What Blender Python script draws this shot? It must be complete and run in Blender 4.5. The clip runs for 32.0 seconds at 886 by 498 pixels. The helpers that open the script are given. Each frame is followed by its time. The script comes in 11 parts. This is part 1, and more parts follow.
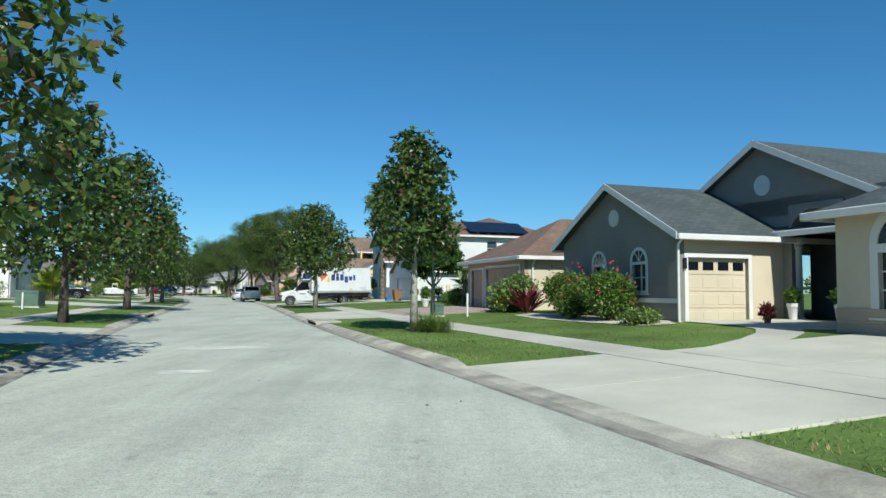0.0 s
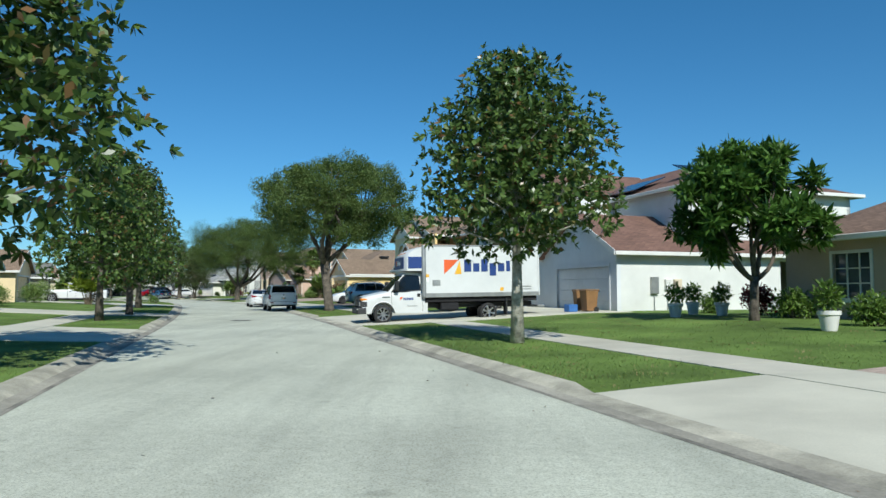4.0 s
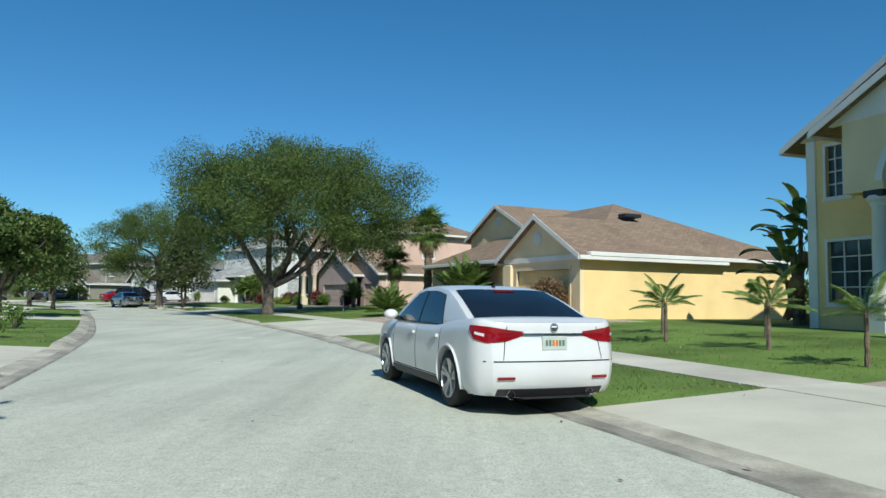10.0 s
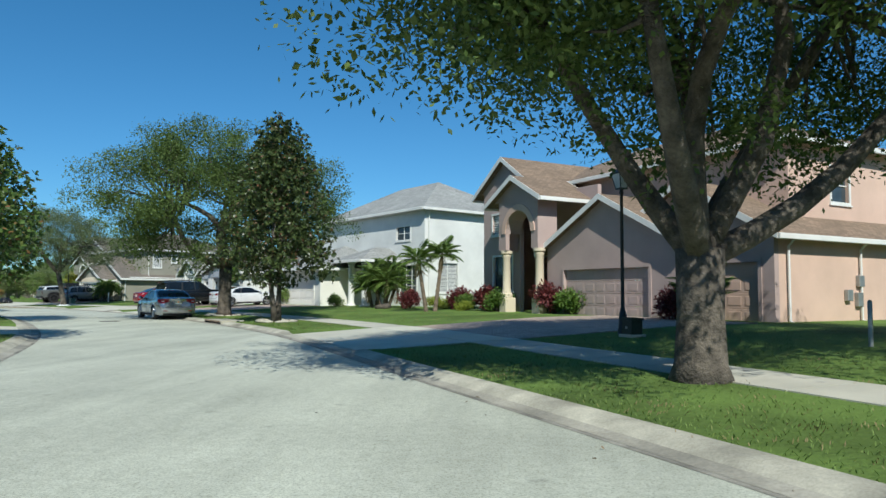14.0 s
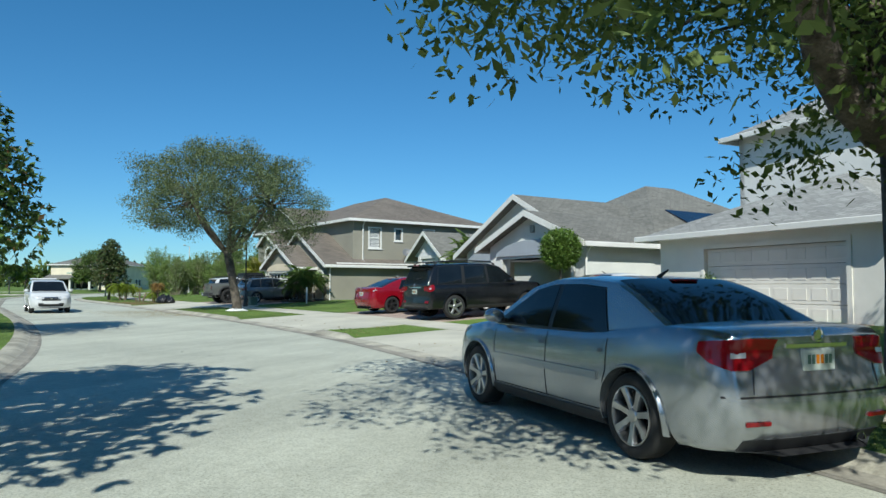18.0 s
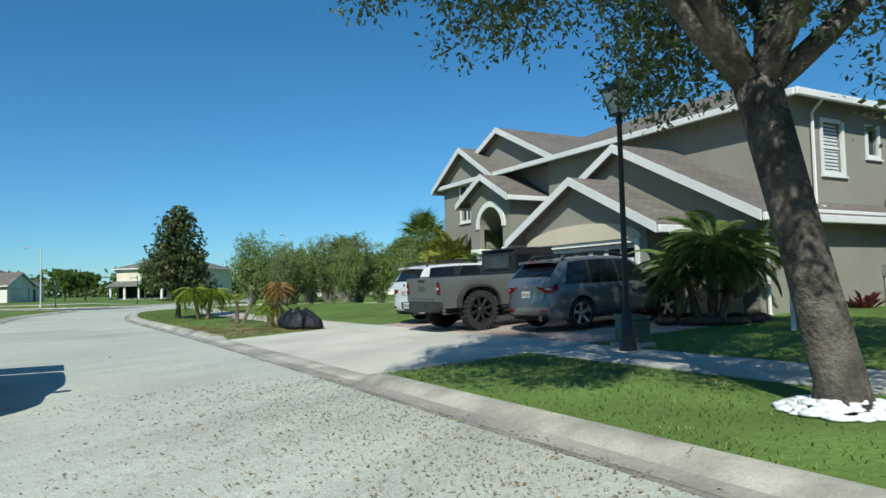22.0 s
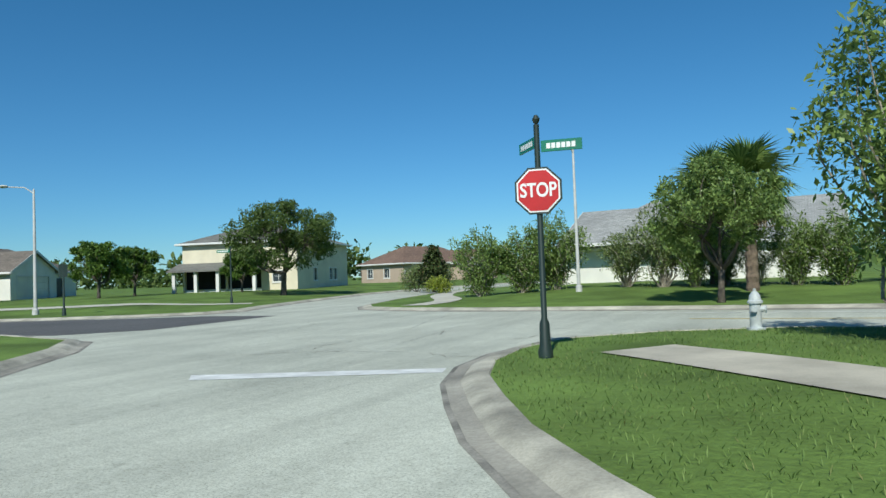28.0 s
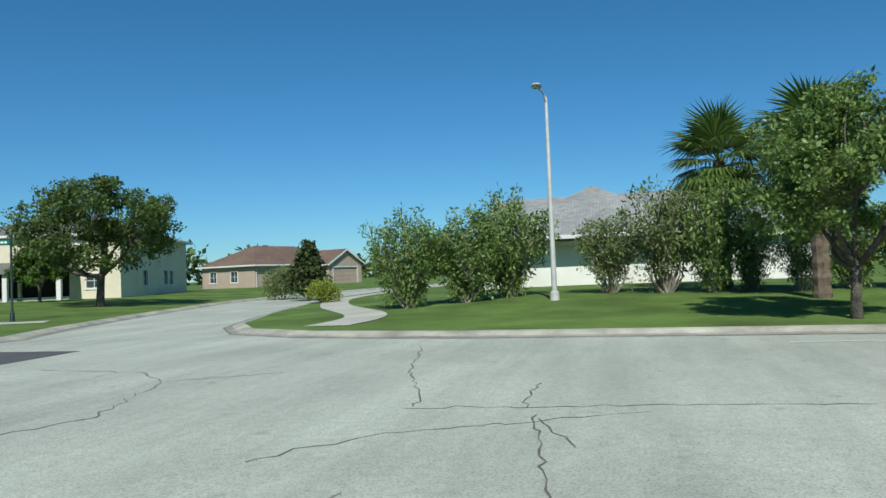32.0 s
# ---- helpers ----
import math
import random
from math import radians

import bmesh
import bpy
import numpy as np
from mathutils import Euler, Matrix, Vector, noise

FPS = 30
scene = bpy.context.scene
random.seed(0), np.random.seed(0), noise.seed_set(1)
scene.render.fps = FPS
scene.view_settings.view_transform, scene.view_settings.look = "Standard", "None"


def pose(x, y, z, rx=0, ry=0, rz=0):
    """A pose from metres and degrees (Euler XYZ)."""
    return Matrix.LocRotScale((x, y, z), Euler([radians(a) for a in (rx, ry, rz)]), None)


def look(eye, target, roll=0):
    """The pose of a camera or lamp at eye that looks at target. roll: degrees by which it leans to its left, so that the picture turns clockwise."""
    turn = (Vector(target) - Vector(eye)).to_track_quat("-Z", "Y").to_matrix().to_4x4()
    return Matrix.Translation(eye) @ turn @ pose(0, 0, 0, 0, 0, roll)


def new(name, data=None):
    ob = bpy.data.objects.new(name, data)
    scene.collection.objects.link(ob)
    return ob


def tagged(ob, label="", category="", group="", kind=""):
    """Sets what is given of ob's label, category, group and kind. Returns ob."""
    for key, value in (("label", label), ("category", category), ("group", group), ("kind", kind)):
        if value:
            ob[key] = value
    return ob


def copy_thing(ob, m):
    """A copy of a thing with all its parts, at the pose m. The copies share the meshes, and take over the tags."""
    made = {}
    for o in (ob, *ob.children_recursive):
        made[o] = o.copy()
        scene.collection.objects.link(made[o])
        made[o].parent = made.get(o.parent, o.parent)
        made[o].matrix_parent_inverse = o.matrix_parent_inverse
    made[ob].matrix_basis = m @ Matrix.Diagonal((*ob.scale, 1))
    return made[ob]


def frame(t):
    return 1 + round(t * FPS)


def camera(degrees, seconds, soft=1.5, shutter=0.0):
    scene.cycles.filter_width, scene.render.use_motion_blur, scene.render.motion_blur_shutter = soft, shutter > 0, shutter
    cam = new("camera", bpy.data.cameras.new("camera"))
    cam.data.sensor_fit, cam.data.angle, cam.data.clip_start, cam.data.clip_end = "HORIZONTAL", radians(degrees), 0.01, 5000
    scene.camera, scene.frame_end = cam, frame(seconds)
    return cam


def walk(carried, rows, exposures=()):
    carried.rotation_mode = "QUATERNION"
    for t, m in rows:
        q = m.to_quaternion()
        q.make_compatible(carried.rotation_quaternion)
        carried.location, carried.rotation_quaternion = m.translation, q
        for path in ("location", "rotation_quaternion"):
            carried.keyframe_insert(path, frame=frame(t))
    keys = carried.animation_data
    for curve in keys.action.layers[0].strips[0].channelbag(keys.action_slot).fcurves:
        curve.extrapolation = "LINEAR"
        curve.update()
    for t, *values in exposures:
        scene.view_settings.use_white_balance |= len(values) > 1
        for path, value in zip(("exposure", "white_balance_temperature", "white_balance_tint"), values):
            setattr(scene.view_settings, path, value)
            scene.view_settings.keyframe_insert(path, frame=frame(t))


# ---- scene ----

cam = camera(65.3, 32.0)
# seconds, x, y, z, yaw, pitch, roll
ROWS = [
    (0, -0.00, -0.00, 1.39, -0.00, 3.49, 0.33),
    (0.5, -1.23, 3.57, 1.40, 0.33, 3.52, 0.46),
    (1, -2.59, 7.10, 1.41, 0.48, 3.54, 0.45),
    (1.5, -3.92, 10.77, 1.42, 0.66, 3.63, 0.47),
    (2, -5.20, 14.60, 1.39, 0.72, 3.68, 0.30),
    (2.5, -6.49, 18.36, 1.43, 0.74, 3.61, -0.02),
    (4.5, -12.12, 35.36, 1.40, -0.33, 3.50, 0.15),
    (5, -13.54, 39.75, 1.38, -0.71, 3.69, 0.31),
    (5.5, -14.90, 44.04, 1.41, -0.97, 3.85, 0.66),
    (6, -16.21, 48.31, 1.42, -1.06, 4.04, 1.11),
    (6.5, -17.54, 52.46, 1.42, -1.14, 3.86, 0.94),
    (7, -18.89, 56.56, 1.43, -1.11, 3.67, 0.74),
    (7.5, -20.29, 60.82, 1.41, -0.95, 3.59, 0.55),
    (8, -21.69, 65.20, 1.38, -0.68, 3.63, 0.64),
    (8.5, -23.14, 69.75, 1.38, -0.40, 3.79, 0.66),
    (9, -24.61, 74.33, 1.43, -0.04, 3.89, 0.60),
    (9.5, -26.21, 78.83, 1.40, 0.25, 3.98, 0.61),
    (10, -27.85, 83.51, 1.38, 0.65, 4.04, 0.76),
    (10.5, -29.40, 88.32, 1.34, 1.17, 4.12, 1.04),
    (11, -31.02, 93.00, 1.39, 1.74, 3.95, 1.09),
    (11.5, -32.68, 97.46, 1.41, 2.27, 3.71, 0.73),
    (12, -34.57, 101.76, 1.37, 2.67, 3.60, 0.42),
    (12.5, -36.82, 105.89, 1.39, 2.81, 3.62, -0.09),
    (13, -38.65, 110.05, 1.48, 3.56, 3.65, -0.18),
    (13.5, -40.52, 113.69, 1.39, 4.11, 3.74, 0.15),
    (15.5, -48.36, 129.91, 1.41, 10.29, 3.33, -0.31),
    (16, -50.62, 133.29, 1.41, 11.86, 3.33, -0.46),
    (16.5, -52.96, 136.56, 1.40, 13.74, 3.13, -0.30),
    (17, -55.30, 139.66, 1.39, 15.40, 3.10, 0.11),
    (17.5, -57.58, 142.57, 1.39, 17.21, 3.09, 0.26),
    (18, -59.81, 145.45, 1.42, 18.94, 3.06, 0.17),
    (18.5, -62.19, 148.28, 1.40, 20.03, 3.25, 0.40),
    (19, -64.72, 151.19, 1.41, 20.46, 3.46, 0.46),
    (19.5, -67.22, 154.07, 1.41, 20.57, 3.63, 0.43),
    (20, -70.05, 156.91, 1.44, 20.03, 3.57, 0.84),
    (20.5, -73.05, 159.54, 1.40, 19.48, 3.45, 1.16),
    (21, -75.66, 162.26, 1.47, 20.64, 3.15, -0.26),
    (21.5, -78.80, 165.41, 1.44, 22.24, 3.14, -0.82),
    (22, -81.52, 168.04, 1.31, 24.41, 3.10, -1.42),
    (22.5, -84.70, 170.97, 1.39, 26.86, 2.80, -1.75),
    (23, -88.07, 173.80, 1.38, 29.25, 2.69, -2.08),
    (23.5, -91.55, 176.47, 1.40, 31.34, 2.63, -2.23),
    (24, -95.01, 179.01, 1.40, 32.96, 2.77, -1.79),
    (24.5, -98.30, 181.33, 1.40, 33.87, 2.77, -1.60),
    (25, -101.43, 183.48, 1.43, 34.14, 2.71, -1.69),
    (25.5, -104.39, 185.67, 1.43, 33.95, 2.60, -1.82),
    (26, -107.24, 187.89, 1.40, 33.43, 2.49, -1.82),
    (26.5, -110.02, 190.13, 1.35, 32.43, 2.44, -1.88),
    (28.5, -118.80, 198.50, 1.41, 26.29, 1.91, -2.21),
    (29, -120.38, 200.06, 1.41, 24.22, 1.74, -2.29),
    (29.5, -121.55, 201.41, 1.40, 22.41, 1.53, -2.36),
    (30, -122.44, 202.56, 1.40, 20.83, 1.37, -2.43),
    (30.5, -123.08, 203.42, 1.40, 19.51, 1.38, -2.47),
    (31, -123.51, 204.03, 1.40, 18.32, 1.50, -2.46),
    (31.5, -123.85, 204.57, 1.39, 16.96, 1.72, -2.41),
    (32, -124.13, 205.12, 1.40, 15.05, 1.93, -2.26),
]


def aim(x, y, z, yaw, pitch, roll):
    c = math.cos(radians(pitch))
    ahead = Vector((-math.sin(radians(yaw)) * c, math.cos(radians(yaw)) * c, math.sin(radians(pitch))))
    return look((x, y, z), Vector((x, y, z)) + ahead, roll)


walk(cam, [(t, aim(*p)) for t, *p in ROWS], [(0.0, 0.08, 6200.0, 2.0), (18.0, 0.1, 6200.0, 2.0), (19.0, -0.03, 6200.0, 2.0), (20.5, -0.02, 6200.0, 2.0), (22.3, 0.06, 6200.0, 2.0), (23.4, -0.1, 6200.0, 2.0), (24.2, 0.05, 6200.0, 2.0), (26.0, 0.07, 6200.0, 2.0), (29.0, -0.12, 6200.0, 2.0), (32.0, -0.13, 6200.0, 2.0)])

# ---- light ----
SUN_UP, SUN_X, SUN_Y = 41.5, 0.265, -0.964
sun_dir = Vector((SUN_X * math.cos(radians(SUN_UP)), SUN_Y * math.cos(radians(SUN_UP)), math.sin(radians(SUN_UP))))
world = bpy.data.worlds.new("sky")
scene.world = world
world.use_nodes = True
wn = world.node_tree
wbg = wn.nodes["Background"]
sky = wn.nodes.new("ShaderNodeTexSky")
sky.sky_type = "NISHITA"
sky.sun_disc = False
sky.sun_elevation = radians(SUN_UP)
sky.sun_rotation = math.atan2(SUN_X, SUN_Y)
sky.air_density, sky.dust_density, sky.ozone_density = 1.0, 0.0, 7.0
tintn = wn.nodes.new("ShaderNodeMix")
tintn.data_type, tintn.blend_type = "RGBA", "MULTIPLY"
tintn.inputs[0].default_value = 1.0
wn.links.new(sky.outputs[0], tintn.inputs[6])
gen = wn.nodes.new("ShaderNodeTexCoord")
sep = wn.nodes.new("ShaderNodeSeparateXYZ")
wn.links.new(gen.outputs["Generated"], sep.inputs[0])
tint = wn.nodes.new("ShaderNodeValToRGB")
tint.color_ramp.elements[0].position, tint.color_ramp.elements[0].color = 0.0, (0.58, 0.82, 0.95, 1)
tint.color_ramp.elements[1].position, tint.color_ramp.elements[1].color = 0.4, (0.46, 0.9, 1.0, 1)
wn.links.new(sep.outputs["Z"], tint.inputs[0])
wn.links.new(tint.outputs[0], tintn.inputs[7])
wn.links.new(tintn.outputs[2], wbg.inputs[0])
wbg.inputs[1].default_value = 0.1
sun = new("sun", bpy.data.lights.new("sun", "SUN"))
sun.data.energy, sun.data.angle, sun.data.color = 5.0, radians(0.53), (1.0, 0.955, 0.89)
sun.matrix_world = Matrix.Translation((0, 0, 60)) @ sun_dir.to_track_quat("Z", "Y").to_matrix().to_4x4()


# ---- materials ----
def nodes(name):
    m = bpy.data.materials.new(name)
    m.use_nodes = True
    nt = m.node_tree
    return m, nt, nt.nodes["Principled BSDF"]


def ramp(nt, fac, stops):
    r = nt.nodes.new("ShaderNodeValToRGB")
    el = r.color_ramp.elements
    while len(el) < len(stops):
        el.new(0.5)
    for e, (p, c) in zip(el, stops):
        e.position, e.color = p, (*c, 1)
    nt.links.new(fac, r.inputs[0])
    return r.outputs[0]


def tex(nt, scale, detail=4, rough=0.6, kind="Object", stretch=None):
    co = nt.nodes.new("ShaderNodeTexCoord")
    n = nt.nodes.new("ShaderNodeTexNoise")
    n.inputs["Scale"].default_value, n.inputs["Detail"].default_value, n.inputs["Roughness"].default_value = scale, detail, rough
    src = co.outputs[kind]
    if stretch:
        mp = nt.nodes.new("ShaderNodeMapping")
        mp.inputs["Scale"].default_value = stretch
        nt.links.new(src, mp.inputs[0])
        src = mp.outputs[0]
    nt.links.new(src, n.inputs["Vector"])
    return n.outputs["Fac"]


def mix(nt, a, b, fac, mode="MULTIPLY"):
    m = nt.nodes.new("ShaderNodeMix")
    m.data_type, m.blend_type = "RGBA", mode
    for sock, v in ((m.inputs[0], fac), (m.inputs[6], a), (m.inputs[7], b)):
        if hasattr(v, "links"):
            nt.links.new(v, sock)
        else:
            sock.default_value = v if isinstance(v, float) else (*v, 1)
    return m.outputs[2]


def bump(nt, bsdf, height, strength=0.3, dist=0.01):
    b = nt.nodes.new("ShaderNodeBump")
    b.inputs["Strength"].default_value, b.inputs["Distance"].default_value = strength, dist
    nt.links.new(height, b.inputs["Height"])
    nt.links.new(b.outputs[0], bsdf.inputs["Normal"])


def surface(name, col, rough=0.8, big=0.6, small=30.0, vary=0.25, bumpy=0.3, dist=0.006, metal=0.0, spec=0.5, island=0.0):
    """A plain worn surface: broad stains, fine grain and relief."""
    m, nt, b = nodes(name)
    lo, hi = [c * (1 - vary) for c in col], [min(1, c * (1 + vary * 0.7)) for c in col]
    c1 = ramp(nt, tex(nt, big, 5), [(0.3, lo), (0.7, hi)])
    fine = tex(nt, small, 3)
    c2 = mix(nt, c1, ramp(nt, fine, [(0.3, (1 - vary * 0.6,) * 3), (0.65, (1.0,) * 3)]), 0.8)
    if island:
        oi = nt.nodes.new("ShaderNodeObjectInfo")
        c2 = mix(nt, c2, ramp(nt, oi.outputs["Random"], [(0, (1 - island,) * 3), (1, (1.0,) * 3)]), 1.0)
    nt.links.new(c2, b.inputs["Base Color"])
    b.inputs["Roughness"].default_value, b.inputs["Metallic"].default_value = rough, metal
    b.inputs["Specular IOR Level"].default_value = spec
    if bumpy:
        bump(nt, b, fine, bumpy, dist)
    return m


def leafy(name, dark, light, rough=0.45, trans=0.35, warm=None):
    m, nt, b = nodes(name)
    g = nt.nodes.new("ShaderNodeNewGeometry")
    stops = [(0.0, dark), (0.9 if warm else 0.75, light)] + ([(0.985, warm)] if warm else [])
    c = ramp(nt, g.outputs["Random Per Island"], stops)
    nt.links.new(c, b.inputs["Base Color"])
    b.inputs["Roughness"].default_value = rough
    b.inputs["Specular IOR Level"].default_value = 0.3
    tl = nt.nodes.new("ShaderNodeBsdfTranslucent")
    nt.links.new(c, tl.inputs[0])
    ms = nt.nodes.new("ShaderNodeMixShader")
    ms.inputs[0].default_value = trans
    nt.links.new(b.outputs[0], ms.inputs[1])
    nt.links.new(tl.outputs[0], ms.inputs[2])
    nt.links.new(ms.outputs[0], nt.nodes["Material Output"].inputs[0])
    return m


def shingle(name, col):
    m, nt, b = nodes(name)
    co = nt.nodes.new("ShaderNodeTexCoord")
    br = nt.nodes.new("ShaderNodeTexBrick")
    br.inputs["Scale"].default_value = 1.0
    br.inputs["Brick Width"].default_value, br.inputs["Row Height"].default_value, br.inputs["Mortar Size"].default_value = 0.32, 0.15, 0.012
    br.inputs["Color1"].default_value = (*[c * 1.15 for c in col], 1)
    br.inputs["Color2"].default_value = (*[c * 0.8 for c in col], 1)
    br.inputs["Mortar"].default_value = (*[c * 0.5 for c in col], 1)
    nt.links.new(co.outputs["UV"], br.inputs["Vector"])
    st = ramp(nt, tex(nt, 0.5, 5), [(0.3, (0.72,) * 3), (0.7, (1.0,) * 3)])
    nt.links.new(mix(nt, br.outputs["Color"], st, 1.0), b.inputs["Base Color"])
    b.inputs["Roughness"].default_value = 0.9
    bump(nt, b, br.outputs["Fac"], -0.4, 0.01)
    return m


def paver(name, col):
    m, nt, b = nodes(name)
    co = nt.nodes.new("ShaderNodeTexCoord")
    br = nt.nodes.new("ShaderNodeTexBrick")
    br.inputs["Scale"].default_value = 1.0
    br.inputs["Brick Width"].default_value, br.inputs["Row Height"].default_value, br.inputs["Mortar Size"].default_value = 0.22, 0.11, 0.007
    br.inputs["Color1"].default_value = (*[c * 1.2 for c in col], 1)
    br.inputs["Color2"].default_value = (*[c * 0.8 for c in col], 1)
    br.inputs["Mortar"].default_value = (*[c * 0.55 for c in col], 1)
    nt.links.new(co.outputs["Object"], br.inputs["Vector"])
    st = ramp(nt, tex(nt, 0.6, 5), [(0.3, (0.75,) * 3), (0.7, (1.0,) * 3)])
    nt.links.new(mix(nt, br.outputs["Color"], st, 1.0), b.inputs["Base Color"])
    b.inputs["Roughness"].default_value = 0.85
    bump(nt, b, br.outputs["Fac"], -0.3, 0.006)
    return m


def road_mat(name, col):
    m, nt, b = nodes(name)
    c1 = ramp(nt, tex(nt, 0.22, 6, 0.65), [(0.32, [c * 0.8 for c in col]), (0.55, col), (0.75, [c * 1.12 for c in col])])
    along = tex(nt, 1.0, 5, 0.65, stretch=(1.1, 0.1, 1))
    c1 = mix(nt, c1, ramp(nt, along, [(0.35, (0.8,) * 3), (0.6, (1.0,) * 3)]), 0.9)
    mottle = tex(nt, 9, 4, 0.7)
    c1 = mix(nt, c1, ramp(nt, mottle, [(0.35, (0.8, 0.8, 0.78)), (0.6, (1.0,) * 3)]), 0.8)
    grit = tex(nt, 42, 3, 0.8)
    c2 = mix(nt, c1, ramp(nt, grit, [(0.36, (0.5, 0.5, 0.48)), (0.52, (1.0,) * 3)]), 0.85)
    spots = tex(nt, 3.0, 3, 0.5)
    c3 = mix(nt, c2, ramp(nt, spots, [(0.26, (0.72,) * 3), (0.34, (1.0,) * 3)]), 0.8)
    nt.links.new(c3, b.inputs["Base Color"])
    b.inputs["Roughness"].default_value = 0.85
    bump(nt, b, grit, 0.35, 0.006)
    return m


def paint(name, col, rough=0.28, coat=0.6, metal=0.0):
    m, nt, b = nodes(name)
    c1 = ramp(nt, tex(nt, 2.0, 4), [(0.35, [c * 0.93 for c in col]), (0.65, col)])
    nt.links.new(c1, b.inputs["Base Color"])
    b.inputs["Roughness"].default_value, b.inputs["Metallic"].default_value = rough, metal
    b.inputs["Coat Weight"].default_value, b.inputs["Coat Roughness"].default_value = coat, 0.06
    return m


def glassy(name, col, rough=0.06, vary=0.3):
    m, nt, b = nodes(name)
    c1 = ramp(nt, tex(nt, 1.3, 3), [(0.35, [c * (1 - vary) for c in col]), (0.7, [c * (1 + vary) for c in col])])
    nt.links.new(c1, b.inputs["Base Color"])
    b.inputs["Roughness"].default_value = rough
    b.inputs["Specular IOR Level"].default_value = 0.45
    return m


ROAD = road_mat("worn_pale_road", (0.595, 0.605, 0.5))
ASPHALT = road_mat("grey_asphalt", (0.13, 0.125, 0.12))
KERB = surface("kerb_concrete", (0.47, 0.44, 0.35), 0.9, 1.1, 40, 0.5)
STAIN = surface("stained_gutter", (0.36, 0.335, 0.275), 0.92, 0.55, 26, 0.5)
GUTTER = surface("gutter_dirt", (0.3, 0.28, 0.235), 0.95, 1.5, 40, 0.6)
WALK = surface("pale_concrete", (0.54, 0.51, 0.42), 0.88, 0.5, 45, 0.2, 0.2)
OLDWALK = surface("weathered_path", (0.5, 0.455, 0.36), 0.9, 0.8, 45, 0.3, 0.3)
DRIVE = surface("driveway_concrete", (0.56, 0.535, 0.435), 0.88, 0.45, 45, 0.18, 0.2)
PAVER = paver("pink_pavers", (0.47, 0.365, 0.3))
GRASS = surface("lawn", (0.135, 0.208, 0.046), 0.95, 0.35, 14, 0.45, 0.8, 0.03, spec=0.2)
DIRT = surface("mulch", (0.10, 0.065, 0.045), 0.95, 2, 40, 0.5, 0.8, 0.02)
REDSOIL = surface("red_mulch", (0.17, 0.06, 0.04), 0.95, 2, 40, 0.5, 0.8, 0.02)
STRAW = surface("dry_thatch", (0.32, 0.25, 0.13), 0.95, 2, 40, 0.4, 0.8, 0.02)
GREYPLASTIC = surface("grey_plastic", (0.16, 0.165, 0.17), 0.5, 3, 60, 0.15)
DRYLAWN = surface("dry_lawn", (0.2, 0.17, 0.07), 0.95, 1.2, 22, 0.5, 0.8, 0.03, spec=0.2)
PEBBLE = surface("pale_stones", (0.62, 0.57, 0.46), 0.85, 3, 30, 0.35, 0.6, 0.01, island=0.3)
BLADES = leafy("grass_blades", (0.105, 0.178, 0.036), (0.225, 0.31, 0.085), 0.6, 0.3, (0.25, 0.24, 0.09))
OAKLEAF = leafy("oak_leaves", (0.055, 0.095, 0.022), (0.14, 0.195, 0.052), 0.55, 0.32)
MAGLEAF = leafy("magnolia_leaves", (0.035, 0.072, 0.018), (0.12, 0.185, 0.045), 0.32, 0.3, (0.2, 0.11, 0.05))
DARKLEAF = leafy("dark_bronze_leaves", (0.03, 0.05, 0.017), (0.095, 0.125, 0.04), 0.36, 0.2, (0.16, 0.075, 0.04))
OLIVELEAF = leafy("olive_grey_leaves", (0.06, 0.092, 0.036), (0.19, 0.23, 0.105), 0.4, 0.25)
BUSHLEAF = leafy("shrub_leaves", (0.055, 0.11, 0.02), (0.16, 0.25, 0.05), 0.4, 0.3)
HEDGELEAF = leafy("hedge_leaves", (0.08, 0.14, 0.034), (0.25, 0.335, 0.095), 0.4, 0.3)
OLIVEHEDGE = leafy("olive_hedge_leaves", (0.085, 0.13, 0.042), (0.25, 0.3, 0.11), 0.4, 0.35)
MANGOLEAF = leafy("mango_leaves", (0.035, 0.085, 0.015), (0.1, 0.19, 0.035), 0.35, 0.3)
LIMEPALM = leafy("lime_fronds", (0.14, 0.2, 0.02), (0.28, 0.34, 0.05), 0.45, 0.3)
LIMELEAF = leafy("lime_leaves", (0.18, 0.24, 0.03), (0.34, 0.38, 0.06), 0.45, 0.35)
REDLEAF = leafy("red_leaves", (0.07, 0.02, 0.02), (0.2, 0.05, 0.05), 0.4, 0.3)
PALMLEAF = leafy("palm_fronds", (0.06, 0.11, 0.025), (0.17, 0.24, 0.06), 0.4, 0.25)
YELLOWPALM = leafy("yellowing_fronds", (0.11, 0.14, 0.02), (0.3, 0.29, 0.05), 0.45, 0.3)
DRYPALM = leafy("orange_dry_fronds", (0.2, 0.12, 0.04), (0.38, 0.24, 0.08), 0.6, 0.3)
DEADPALM = leafy("dead_fronds", (0.18, 0.13, 0.06), (0.36, 0.27, 0.14), 0.7, 0.2)
BARK = surface("grey_bark", (0.135, 0.112, 0.088), 0.95, 3.5, 22, 0.65, 1.0, 0.04)
LICHEN = surface("lichen_spotted_bark", (0.42, 0.40, 0.34), 0.95, 5.0, 25, 0.55, 0.8, 0.02)
PALEBARK = surface("pale_mottled_bark", (0.33, 0.29, 0.23), 0.95, 3.0, 25, 0.45, 0.8, 0.02)
PALMBARK = surface("palm_trunk", (0.2, 0.15, 0.105), 0.95, 5, 30, 0.5, 1.0, 0.03)
WHITE = surface("white_paint", (0.7, 0.69, 0.65), 0.6, 0.7, 20, 0.1, 0.1)
